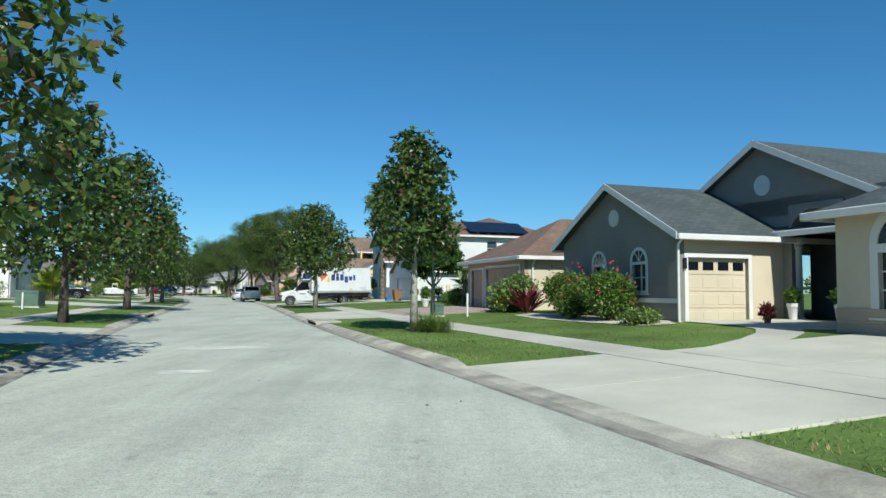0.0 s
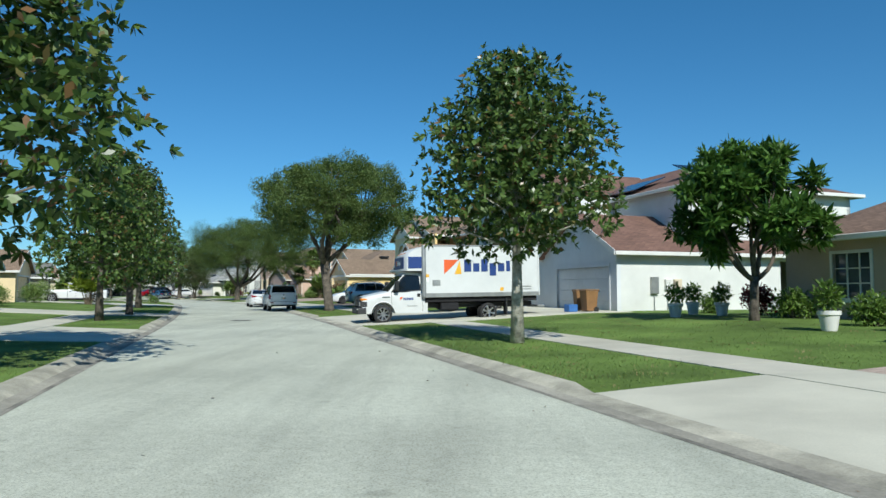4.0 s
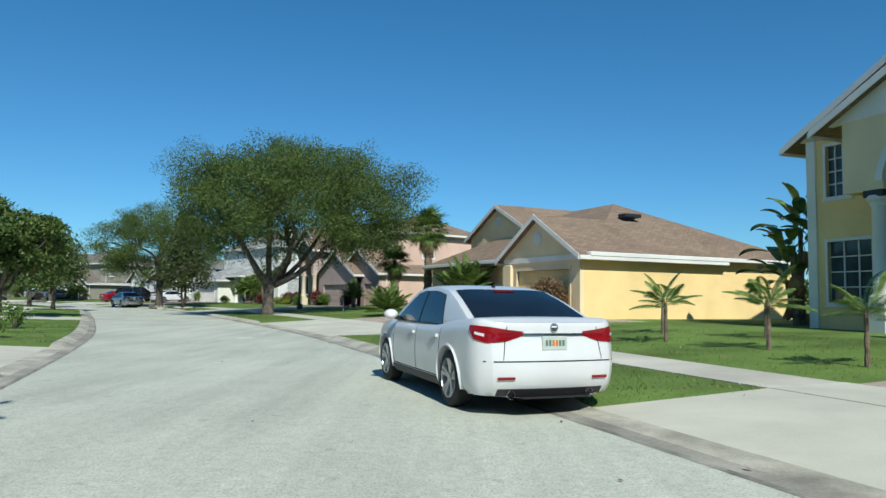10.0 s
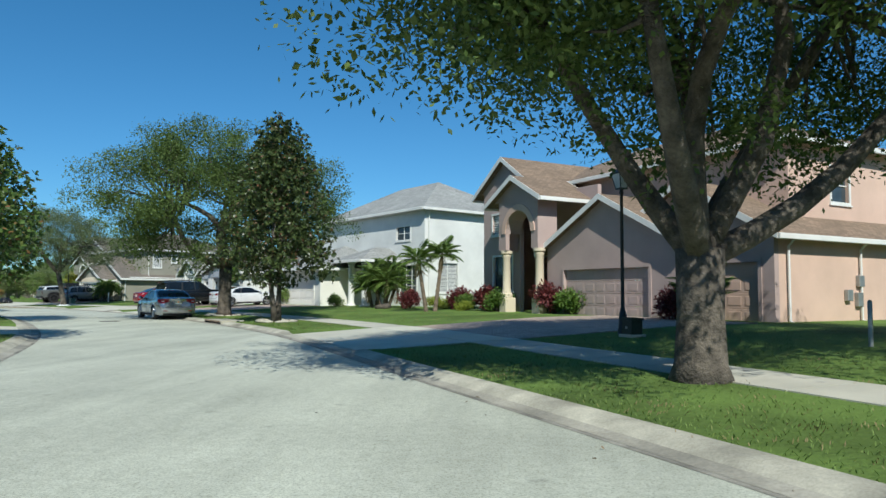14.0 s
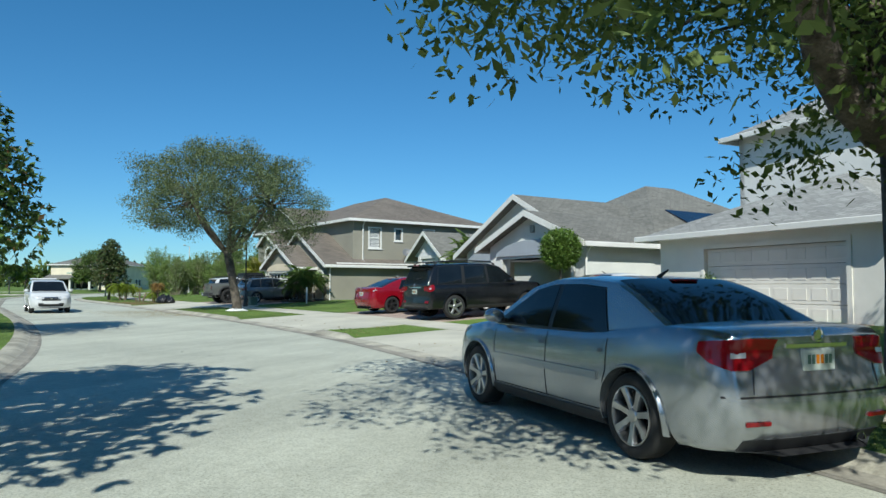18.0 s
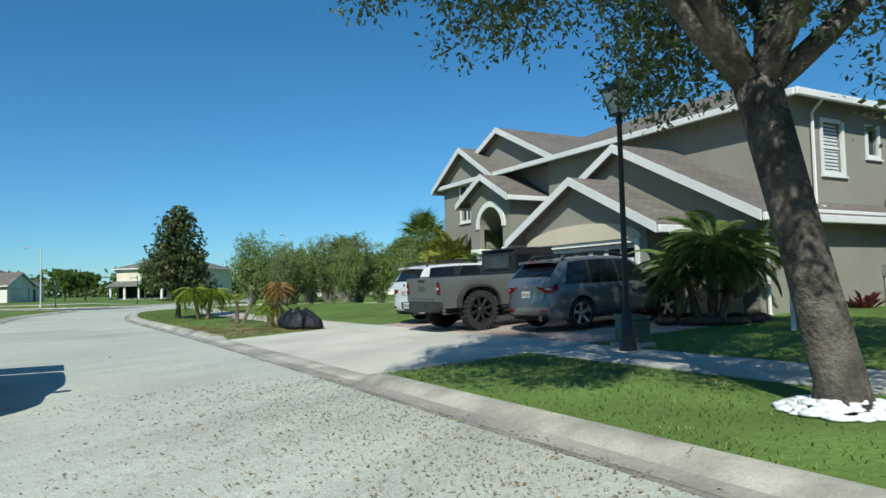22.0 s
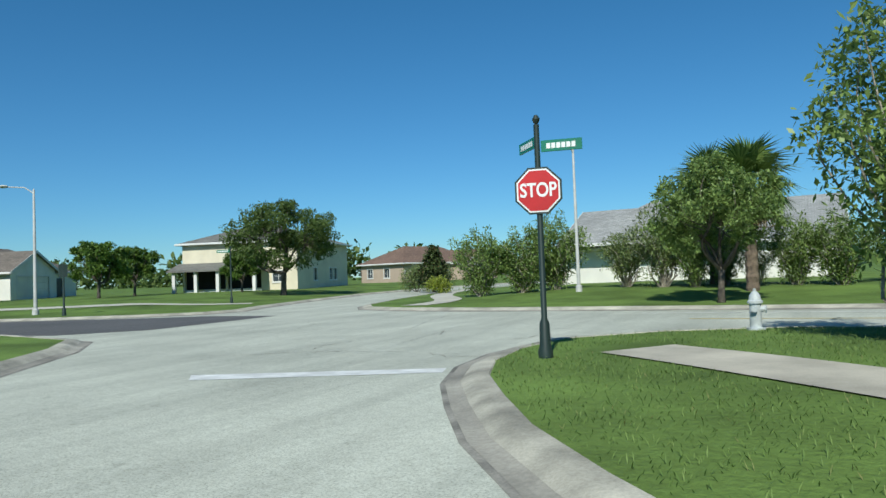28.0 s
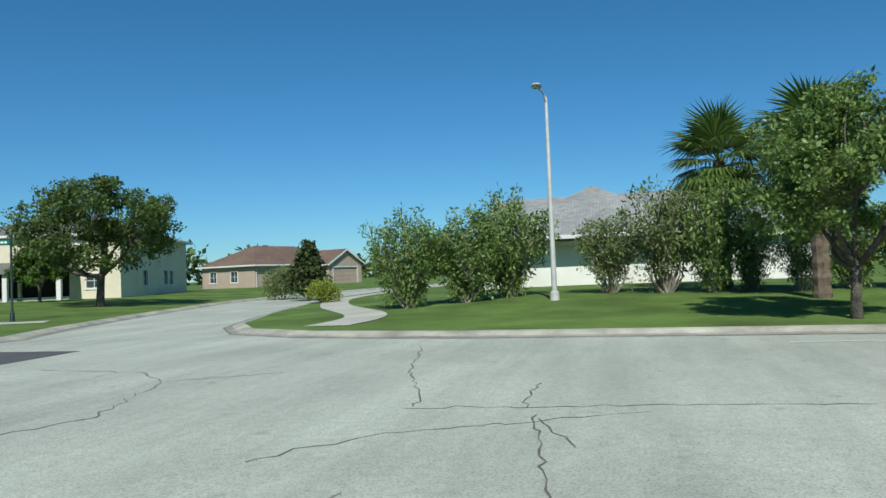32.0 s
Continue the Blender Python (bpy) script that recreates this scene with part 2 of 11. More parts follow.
BLACK = surface("black_paint", (0.018, 0.019, 0.02), 0.45, 2, 40, 0.2, 0.1)
STEEL = surface("dull_grey_steel", (0.36, 0.37, 0.36), 0.45, 2, 30, 0.2, 0.1, metal=0.6)
CHROME = surface("chrome", (0.7, 0.7, 0.7), 0.15, 2, 30, 0.1, 0.0, metal=1.0)
RIM = surface("alloy", (0.5, 0.5, 0.5), 0.28, 3, 30, 0.15, 0.0, metal=0.9)
RUBBER = surface("tyre_rubber", (0.022, 0.022, 0.022), 0.85, 4, 60, 0.3, 0.3)
PLASTIC = surface("dark_plastic", (0.03, 0.031, 0.033), 0.6, 3, 40, 0.25, 0.2)
DARK = surface("dark_inside", (0.012, 0.012, 0.014), 0.9, 3, 40, 0.3, 0.0)
CARGLASS = glassy("tinted_car_glass", (0.008, 0.011, 0.014))
WINGLASS = glassy("window_glass", (0.05, 0.065, 0.075), 0.05)
BLINDS = surface("white_blinds", (0.62, 0.62, 0.6), 0.7, 1, 25, 0.12, 0.2)
SOLAR = glassy("solar_cells", (0.012, 0.018, 0.035), 0.12)
TAIL = glassy("red_lamp", (0.2, 0.004, 0.008), 0.1)
AMBER = glassy("amber_lamp", (0.6, 0.2, 0.02), 0.1)
HEADLAMP = glassy("clear_lamp", (0.55, 0.56, 0.58), 0.08)
PLATE = surface("plate", (0.45, 0.5, 0.46), 0.5, 8, 40, 0.12, 0.0)
INK = surface("ink", (0.05, 0.07, 0.06), 0.6, 8, 40, 0.1, 0.0)
PLATEINK = surface("plate_ink", (0.09, 0.16, 0.12), 0.6, 8, 40, 0.1, 0.0)
SIGNRED = surface("sign_red", (0.5, 0.02, 0.02), 0.4, 3, 40, 0.15, 0.0)
SIGNGREEN = surface("sign_green", (0.01, 0.17, 0.1), 0.4, 3, 40, 0.15, 0.0)
SIGNWHITE = surface("sign_white", (0.78, 0.78, 0.76), 0.4, 3, 40, 0.06, 0.0)
BAG = surface("black_bag", (0.014, 0.014, 0.017), 0.3, 5, 16, 0.3, 1.0, 0.05)
TERRA = surface("terracotta", (0.42, 0.12, 0.06), 0.8, 4, 30, 0.25)
BRONZE = surface("brown_plastic", (0.25, 0.13, 0.05), 0.6, 3, 30, 0.2)
ROADPAINT = surface("worn_road_paint", (0.72, 0.72, 0.68), 0.7, 3, 50, 0.25, 0.2)
YELLOWPAINT = surface("yellow_road_paint", (0.55, 0.42, 0.12), 0.7, 3, 50, 0.3, 0.2)
TARCRACK = surface("dark_crack", (0.17, 0.16, 0.135), 0.95, 4, 50, 0.4, 0.3)
IRON = surface("cast_iron", (0.11, 0.1, 0.09), 0.6, 4, 60, 0.4, 0.4, metal=0.4)
RUST = surface("rusty_edge", (0.36, 0.26, 0.18), 0.85, 5, 40, 0.5, 0.4)
GREENBLACK = surface("dark_green_paint", (0.02, 0.035, 0.028), 0.45, 3, 40, 0.25, 0.1)
PALEPOLE = surface("pale_concrete_pole", (0.5, 0.5, 0.47), 0.7, 2, 30, 0.2, 0.2)
BLUE = surface("blue_plastic", (0.05, 0.15, 0.4), 0.5, 3, 30, 0.15, 0.1)
GREENBOX = surface("utility_green", (0.10, 0.16, 0.12), 0.5, 2, 30, 0.25, 0.1)
STUCCO = {}
for key, c in {
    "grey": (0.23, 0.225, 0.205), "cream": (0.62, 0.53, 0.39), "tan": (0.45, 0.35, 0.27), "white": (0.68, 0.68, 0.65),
    "yellow": (0.8, 0.585, 0.27), "pale_yellow": (0.77, 0.62, 0.38), "pink": (0.60, 0.42, 0.33), "shaded_pink": (0.42, 0.32, 0.29), "olive": (0.27, 0.255, 0.205),
    "warm_white": (0.76, 0.74, 0.67), "blue_white": (0.66, 0.68, 0.69), "ivory": (0.70, 0.63, 0.47), "slate_and_shade": (0.33, 0.36, 0.40),
}.items():
    STUCCO[key] = surface("stucco_" + key, c, 0.92, 0.5, 60, 0.12, 0.45, 0.006)
ROOF = {k: shingle("shingles_" + k, c) for k, c in {"slate": (0.085, 0.105, 0.105), "brown": (0.22, 0.14, 0.10), "redbrown": (0.21, 0.115, 0.085), "grey": (0.21, 0.205, 0.18), "pale": (0.36, 0.36, 0.34), "tanbrown": (0.27, 0.19, 0.13), "taupe": (0.2, 0.17, 0.14)}.items()}


# ---- mesh tools ----
class Solid:
    """Gathers faces, then becomes one mesh object."""

    def __init__(self):
        self.v, self.f, self.uv = [], [], []

    def poly(self, *pts):
        n = len(self.v)
        self.v += [tuple(p) for p in pts]
        self.f.append(tuple(range(n, n + len(pts))))
        return self

    def box(self, x0, x1, y0, y1, z0, z1, b=0.0):
        x0, x1, y0, y1, z0, z1 = min(x0, x1), max(x0, x1), min(y0, y1), max(y0, y1), min(z0, z1), max(z0, z1)
        b = min(b, (x1 - x0) * 0.45, (y1 - y0) * 0.45, (z1 - z0) * 0.45)
        n = len(self.v)
        if b <= 0:
            self.v += [(x, y, z) for z in (z0, z1) for y in (y0, y1) for x in (x0, x1)]
            self.f += [tuple(n + i for i in q) for q in ((0, 2, 3, 1), (4, 5, 7, 6), (0, 1, 5, 4), (2, 6, 7, 3), (0, 4, 6, 2), (1, 3, 7, 5))]
            return self
        lay = [(z0, b), (z0 + b, 0), (z1 - b, 0), (z1, b)]
        for z, i in lay:
            self.v += [(x0 + i + (b if i == 0 else 0), y0 + i, z), (x1 - i - (b if i == 0 else 0), y0 + i, z), (x1 - i, y0 + i + (b if i == 0 else 0), z), (x1 - i, y1 - i - (b if i == 0 else 0), z),
                       (x1 - i - (b if i == 0 else 0), y1 - i, z), (x0 + i + (b if i == 0 else 0), y1 - i, z), (x0 + i, y1 - i - (b if i == 0 else 0), z), (x0 + i, y0 + i + (b if i == 0 else 0), z)]
        for k in range(3):
            for j in range(8):
                a, c = n + 8 * k + j, n + 8 * k + (j + 1) % 8
                self.f.append((a, c, c + 8, a + 8))
        self.f += [tuple(n + 7 - i for i in range(8)), tuple(n + 24 + i for i in range(8))]
        return self

    def prism(self, pts, lo, hi, axis="z"):
        """An outline (u, v) drawn out along an axis: u, v are the other two axes in order."""
        n, k = len(self.v), len(pts)
        for w in (lo, hi):
            for u, v in pts:
                self.v.append({"x": (w, u, v), "y": (u, w, v), "z": (u, v, w)}[axis])
        self.f.append(tuple(n + i for i in range(k)))
        self.f.append(tuple(n + 2 * k - 1 - i for i in range(k)))
        for i in range(k):
            j = (i + 1) % k
            self.f.append((n + i, n + k + i, n + k + j, n + j))
        return self

    def tube(self, path, radii, n=8, cap=True):
        path = [Vector(p) for p in path]
        radii = [float(radii)] * len(path) if isinstance(radii, (int, float)) else [float(r) for r in radii]
        base, up = len(self.v), Vector((0.3, 0.5, 0.8)).normalized()
        for i, p in enumerate(path):
            t = (path[min(i + 1, len(path) - 1)] - path[max(i - 1, 0)]).normalized()
            side = t.cross(up)
            if side.length < 0.1:
                side = t.cross(Vector((1, 0, 0)))
            side.normalize()
            other = t.cross(side)
            for k in range(n):
                a = 2 * math.pi * k / n
                self.v.append(tuple(p + radii[i] * (math.cos(a) * side + math.sin(a) * other)))
        for i in range(len(path) - 1):
            for k in range(n):
                a, b = base + i * n + k, base + i * n + (k + 1) % n
                self.f.append((a, a + n, b + n, b))
        if cap:
            self.f.append(tuple(base + k for k in range(n)))
            self.f.append(tuple(base + (len(path) - 1) * n + n - 1 - k for k in range(n)))
        return self

    def lathe(self, profile, n=16, at=(0, 0, 0), axis="z", cap=True):
        base = len(self.v)
        for r, h in profile:
            for k in range(n):
                a = 2 * math.pi * k / n
                p = {"z": (r * math.cos(a), r * math.sin(a), h), "y": (r * math.cos(a), h, r * math.sin(a)), "x": (h, r * math.cos(a), r * math.sin(a))}[axis]
                self.v.append((p[0] + at[0], p[1] + at[1], p[2] + at[2]))
        for i in range(len(profile) - 1):
            for k in range(n):
                a, b = base + i * n + k, base + i * n + (k + 1) % n
                self.f.append((a, b, b + n, a + n))
        if cap:
            self.f.append(tuple(base + n - 1 - k for k in range(n)))
            self.f.append(tuple(base + (len(profile) - 1) * n + k for k in range(n)))
        return self

    def mesh(self, name, mat, smooth=False):
        me = bpy.data.meshes.new(name)
        me.from_pydata(self.v, [], self.f)
        me.materials.append(mat)
        bm = bmesh.new()
        bm.from_mesh(me)
        bmesh.ops.recalc_face_normals(bm, faces=bm.faces)
        bm.to_mesh(me)
        bm.free()
        if smooth:
            me.shade_smooth()
            if smooth != "all":
                me.set_sharp_from_angle(angle=radians(38))
        return me

    def ob(self, name, mat, parent=None, label="", smooth=False):
        o = new(name, self.mesh(name, mat, smooth))
        if parent is not None:
            o.parent = parent
        return tagged(o, label)


def quads(name, co, mat, parent=None, label="", per=4):
    """One mesh of many separate faces with per corners, from an (n * per, 3) array."""
    co = np.asarray(co, np.float32).reshape(-1, 3)
    me = bpy.data.meshes.new(name)
    n = len(co) // per
    me.vertices.add(len(co))
    me.vertices.foreach_set("co", co.ravel())
    me.loops.add(len(co))
    me.loops.foreach_set("vertex_index", np.arange(len(co), dtype=np.int32))
    me.polygons.add(n)
    me.polygons.foreach_set("loop_start", np.arange(n, dtype=np.int32) * per)
    me.update(calc_edges=True)
    me.materials.append(mat)
    o = new(name, me)
    if parent is not None:
        o.parent = parent
    return tagged(o, label)


def roof_uv(o):
    """Lays the shingle rows level on every slope."""
    me = o.data
    uv = me.uv_layers.new(name="rows")
    for p in me.polygons:
        nrm = p.normal
        across = Vector((-nrm.y, nrm.x, 0))
        across = across.normalized() if across.length > 1e-4 else Vector((1, 0, 0))
        upward = nrm.cross(across)
        for li in p.loop_indices:
            c = me.vertices[me.loops[li].vertex_index].co
            uv.data[li].uv = (c.dot(across), c.dot(upward))
    return o


def thing(name, m, label, category, group="", kind=""):
    o = new(name)
    o.empty_display_size = 0.3
    o.matrix_world = m
    return tagged(o, label, category, group, kind)


# ---- the street's line: the back of the kerb on its house side ----
KNOTS = np.array([(15, -33), (8.7, -13), (2.4, 6.5), (-4.4, 26.5), (-11, 47.7), (-17.3, 67.6), (-24.6, 88), (-31.8, 106.4), (-38.8, 120.4), (-43.6, 129.3), (-49.7, 140.2), (-56.6, 149.5), (-64.1, 158), (-69.6, 163.4), (-77.1, 169.6), (-85.5, 175.8), (-94.4, 182.3), (-103, 188.3), (-109.4, 192.9), (-114.9, 197.6), (-118.6, 201.3), (-120.3, 203.8), (-121.2, 205.6), (-121.5, 207.6)])
_q = np.vstack([2 * KNOTS[0] - KNOTS[1], KNOTS, 2 * KNOTS[-1] - KNOTS[-2]])
LINE = []
for _i in range(1, len(_q) - 2):
    _a, _b, _c, _d = _q[_i - 1:_i + 3]
    for _t in np.arange(24) / 24:
        LINE.append(0.5 * (2 * _b + (_c - _a) * _t + (2 * _a - 5 * _b + 4 * _c - _d) * _t**2 + (3 * _b - _a - 3 * _c + _d) * _t**3))
LINE = np.array(LINE + [KNOTS[-1]])
RUN = np.r_[0, np.cumsum(np.linalg.norm(np.diff(LINE, axis=0), axis=1))]
RUN = RUN - RUN[np.argmin(abs(LINE[:, 1]))]
S0, S1 = RUN[0], RUN[-1]


def heading(s):
    a, b = (np.array([np.interp(s + e, RUN, LINE[:, k]) for k in (0, 1)]) for e in (-0.6, 0.6))
    return math.degrees(math.atan2(-(b - a)[0], (b - a)[1]))


def spot(s, off):
    """World x, y at s metres along the kerb and off metres from it, into the yards (negative: into the road)."""
    h = radians(heading(s))
    return (float(np.interp(s, RUN, LINE[:, 0])) + off * math.cos(h), float(np.interp(s, RUN, LINE[:, 1])) + off * math.sin(h))


def rise(off):
    """How high the ground lies above the road at that distance behind the kerb."""
    return float(np.interp(off, [0, 0.01, 3.0, 4.5, 10.0, 14.0], [0.0, 0.10, 0.16, 0.2, 0.48, 0.52]))


def on(s, off, turn=0.0, z=None):
    x, y = spot(s, off)
    d = off if off > 0 else (-off - WIDE if off < -WIDE else 0)
    return pose(x, y, (rise(d) if d > 0 else 0.0) if z is None else z, 0, 0, heading(s) + turn)


WIDE = 7.6

# ---- road, kerbs and ground ----
CROSS_RIGHT = [(-121.3, 209.3), (-119.8, 210.9), (-117.3, 212.1), (-110, 212.4), (-60, 213), (80, 214.5)]
CROSS_FAR = [(80, 221.5), (-60, 220.3), (-118, 219.5), (-127.9, 219.7), (-131.5, 220.3)]
AHEAD = [(-133.9, 221.4), (-135.5, 223.6), (-137.5, 229), (-141.4, 242.5), (-143, 256), (-140, 275), (-130, 300), (-136.5, 303.5), (-147, 278), (-150.4, 257), (-148.6, 242.5), (-144.8, 230.5), (-142.2, 223.5), (-140.6, 220.3)]
CROSS_LEFT = [(-140.9, 218.6), (-143.2, 216.9), (-147, 215.3), (-190, 202), (-188, 194.5), (-147, 207.2), (-138, 208.4), (-133.5, 207.6), (-131.4, 205.8), (-126.5, 199.8), (-122.6, 195.4)]

# driveways: start, end, how far back, whether the yard part is paved in brick
DRIVES = [(6.9, 13.35, 12.0, False), (32.6, 42.6, 10.2, True), (60.8, 71.6, 12.4, False), (88.0, 97.3, 12.4, True), (112.6, 124.8, 13.2, True), (143.2, 150.4, 13.0, True), (172.5, 179.4, 11.0, True), (182.3, 190.8, 10.7, True), (203.3, 212.8, 9.0, True),
          (20.5, 28.0, -20.0, False), (54.5, 61.5, -20.0, False), (74.0, 80.0, -20.0, False), (101.0, 109.5, -20.0, False), (128.0, 134.0, -20.0, False), (153.0, 160.0, -20.0, False)]


def stations(s0, s1, step, sign):
    """Distances along the street, with the ends of the driveways on that side among them."""
    ends = [v for a, b, deep, _ in DRIVES if deep * sign > 0 for v in (a - 0.5, a, b, b + 0.5)]
    return sorted([v for v in np.arange(s0, s1, step) if all(abs(v - e) > 0.3 for e in ends)] + [e for e in ends if s0 < e < s1])


near = [spot(s, 0) for s in stations(S0, S1 - 0.4, 1.5, 1)] + [tuple(LINE[-1])]
left_line = [spot(s, -WIDE) for s in stations(S0, 216, 1.5, -1)]
FINE = np.arange(S0, S1, 0.1)
FINE_R, FINE_L = np.array([spot(v, 0) for v in FINE]), np.array([spot(v, -WIDE) for v in FINE])


def dropped(pts):
    """1 where the kerb is lowered for a driveway, 0 elsewhere, with short ramps."""
    out = np.zeros(len(pts))
    for i, p in enumerate(np.asarray(pts, float)):
        for fine, sign in ((FINE_R, 1), (FINE_L, -1)):
            d = np.hypot(fine[:, 0] - p[0], fine[:, 1] - p[1])
            k = int(d.argmin())
            if d[k] < 3.3:
                for a, b, deep, _ in DRIVES:
                    if deep * sign > 0:
                        out[i] = max(out[i], float(np.interp(FINE[k], [a - 0.5, a - 0.05, b + 0.05, b + 0.5], [0, 1, 1, 0])))
    return out


outline = near + CROSS_RIGHT + CROSS_FAR + AHEAD + CROSS_LEFT + left_line[::-1]


def dense(pts, step=1.6):
    out = []
    for a, b in zip(pts, pts[1:] + pts[:1]):
        d = math.hypot(b[0] - a[0], b[1] - a[1])
        n = max(1, int(d / step)) if d < 60 else 12
        out += [(a[0] + (b[0] - a[0]) * k / n, a[1] + (b[1] - a[1]) * k / n) for k in range(n)]
    return out


outline = dense(outline)
OUT = np.array(outline)


def inside(pts, poly=OUT):
    pts = np.asarray(pts, float)
    c = np.zeros(len(pts), bool)
    x, y = pts[:, 0], pts[:, 1]
    a, b = poly, np.roll(poly, -1, 0)
    for (x0, y0), (x1, y1) in zip(a, b):
        if y0 != y1:
            c ^= ((y0 > y) != (y1 > y)) & (x < (x1 - x0) * (y - y0) / (y1 - y0) + x0)
    return c


def away(pts):
    """Distance from the roads' edge."""
    pts = np.asarray(pts, float)
    a, b = OUT, np.roll(OUT, -1, 0)
    best = np.full(len(pts), 1e9)
    for p, q in zip(a, b):
        e = q - p
        t = np.clip(((pts - p) @ e) / (e @ e + 1e-9), 0, 1)
        best = np.minimum(best, np.hypot(*(pts - p - t[:, None] * e).T))
    return best


def delaunay(points, edges):
    from mathutils.geometry import delaunay_2d_cdt
    v, _, f, _, _, _ = delaunay_2d_cdt([Vector(p) for p in points], edges, [], 0, 1e-4)
    return np.array([tuple(p) for p in v]), [list(q) for q in f]


ring = list(range(len(outline)))
ring_edges = [(i, (i + 1) % len(ring)) for i in ring]
nrm = np.roll(OUT, -1, 0) - np.roll(OUT, 1, 0)
nrm = np.stack([nrm[:, 1], -nrm[:, 0]], 1) / (np.linalg.norm(nrm, axis=1)[:, None] + 1e-9)
pts = [tuple(p) for p in OUT]
for d in (1.0, 3.0, 4.5, 7.0, 10.0, 14.0):
    cand = (OUT + nrm * d)[::1 if d < 4 else 2]
    keep = (~inside(cand)) & (away(cand) > d * 0.93)
    pts += [tuple(p) for p in cand[keep]]
far = [(x, y) for x in np.arange(-420, 330, 30.0) for y in np.arange(-120, 560, 30.0)]
far = [p for p, ok, d in zip(far, ~inside(far), away(far)) if ok and d > 16]
far += [(2500 * math.cos(a) - 60, 2500 * math.sin(a) + 150) for a in np.arange(24) / 24 * 2 * math.pi]
co, fs = delaunay(pts + far, ring_edges)
mid = np.array([co[f].mean(0) for f in fs])
isin = inside(mid)
dist = away(co)
zz = np.interp(dist, [0, 0.01, 3.0, 4.5, 10.0, 14.0], [0.10, 0.10, 0.16, 0.2, 0.48, 0.52])
close_ = np.where(dist < 3.3)[0]
zz[close_] -= dropped(co[close_]) * 0.12 * np.clip(1 - dist[close_] / 3.0, 0, 1)
g = Solid()
g.v = [(x, y, z) for (x, y), z in zip(co, zz)]
g.f = [tuple(f) for f, i in zip(fs, isin) if not i]
tagged(g.ob("ground", GRASS, smooth="all"), "short green lawn running to the horizon", "lawn", kind="structure")
co2, fs2 = delaunay([tuple(p) for p in OUT], ring_edges)
g = Solid()
g.v = [(x, y, 0.0) for x, y in co2]
g.f = [tuple(f) for f, i in zip(fs2, inside([co2[f].mean(0) for f in fs2])) if i]
tagged(g.ob("road", ROAD), "pale worn residential road surface", "road", kind="structure")


def kerb(pts, closed, name, label, edge=False, pan=False):
    """A rolled kerb: flat gutter, lip, rounded back. pts run with the road on their left-hand side."""
    p = np.array(pts, float)
    t = (np.roll(p, -1, 0) - np.roll(p, 1, 0)) if closed else np.gradient(p, axis=0)
    t /= np.linalg.norm(t, axis=1)[:, None] + 1e-9
    n = np.stack([t[:, 1], -t[:, 0]], 1)
    prof = [(-0.46, 0.002), (-0.45, 0.008), (-0.34, 0.008), (-0.24, 0.03), (-0.14, 0.085), (-0.04, 0.112), (0.13, 0.118), (0.15, 0.10), (0.15, 0.02)]
    if edge:
        prof = [(-0.5, 0.0035), (-0.485, 0.006), (-0.44, 0.0105), (-0.425, 0.0085)]
    if pan:
        prof = [(-0.43, 0.0115), (-0.34, 0.0115), (-0.27, 0.027), (-0.235, 0.0365), (-0.23, 0.03)]
    s = Solid()
    m = len(p)
    k_ = 1 - 0.74 * dropped(p)
    for o, z in prof:
        q = p + n * o
        s.v += [(x, y, z if z < 0.008 else 0.008 + (z - 0.008) * k) for (x, y), k in zip(q, k_)]
    for k in range(len(prof) - 1):
        for i in range(m if closed else m - 1):
            j = (i + 1) % m
            s.f.append((k * m + i, k * m + j, (k + 1) * m + j, (k + 1) * m + i))
    return tagged(s.ob(name, GUTTER if edge else STAIN if pan else KERB, smooth=True), label, "kerb", kind="structure")


kerb(outline, True, "kerb", "rolled concrete kerb with stained gutter")
kerb(outline, True, "gutter_pan", "gutter stained grey-brown by dirt and damp", pan=True)
kerb(outline, True, "gutter_joint", "dark dirt-filled joint along the kerb", True)


def strip(s0, s1, o0, o1, up=0.018, step=1.0, lip=0.05, dip=0.0):
    """A slab along the street between two distances from the kerb."""
    so = Solid()
    ss = np.linspace(s0, s1, max(2, int((s1 - s0) / step) + 1))
    oo = np.linspace(o0, o1, max(2, int(abs(o1 - o0) / 1.5) + 1))
    nx = len(oo)
    for s in ss:
        for o in oo:
            x, y = spot(s, o)
            d = o if o > 0 else -o - WIDE
            so.v.append((x, y, max(rise(max(d, 0.011)) + up - dip * max(0.0, 1 - d / 3.0), 0.0)))
    for i in range(len(ss) - 1):
        for k in range(nx - 1):
            a = i * nx + k
            so.f.append((a, a + nx, a + nx + 1, a + 1))
    loop = [i * nx for i in range(len(ss))] + [(len(ss) - 1) * nx + k for k in range(1, nx)] + [i * nx + nx - 1 for i in range(len(ss) - 2, -1, -1)] + [k for k in range(nx - 2, 0, -1)]
    base = len(so.v)
    so.v += [(so.v[i][0], so.v[i][1], so.v[i][2] - lip) for i in loop]
    for j in range(len(loop)):
        k = (j + 1) % len(loop)
        so.f.append((loop[j], loop[k], base + k, base + j))
    return so


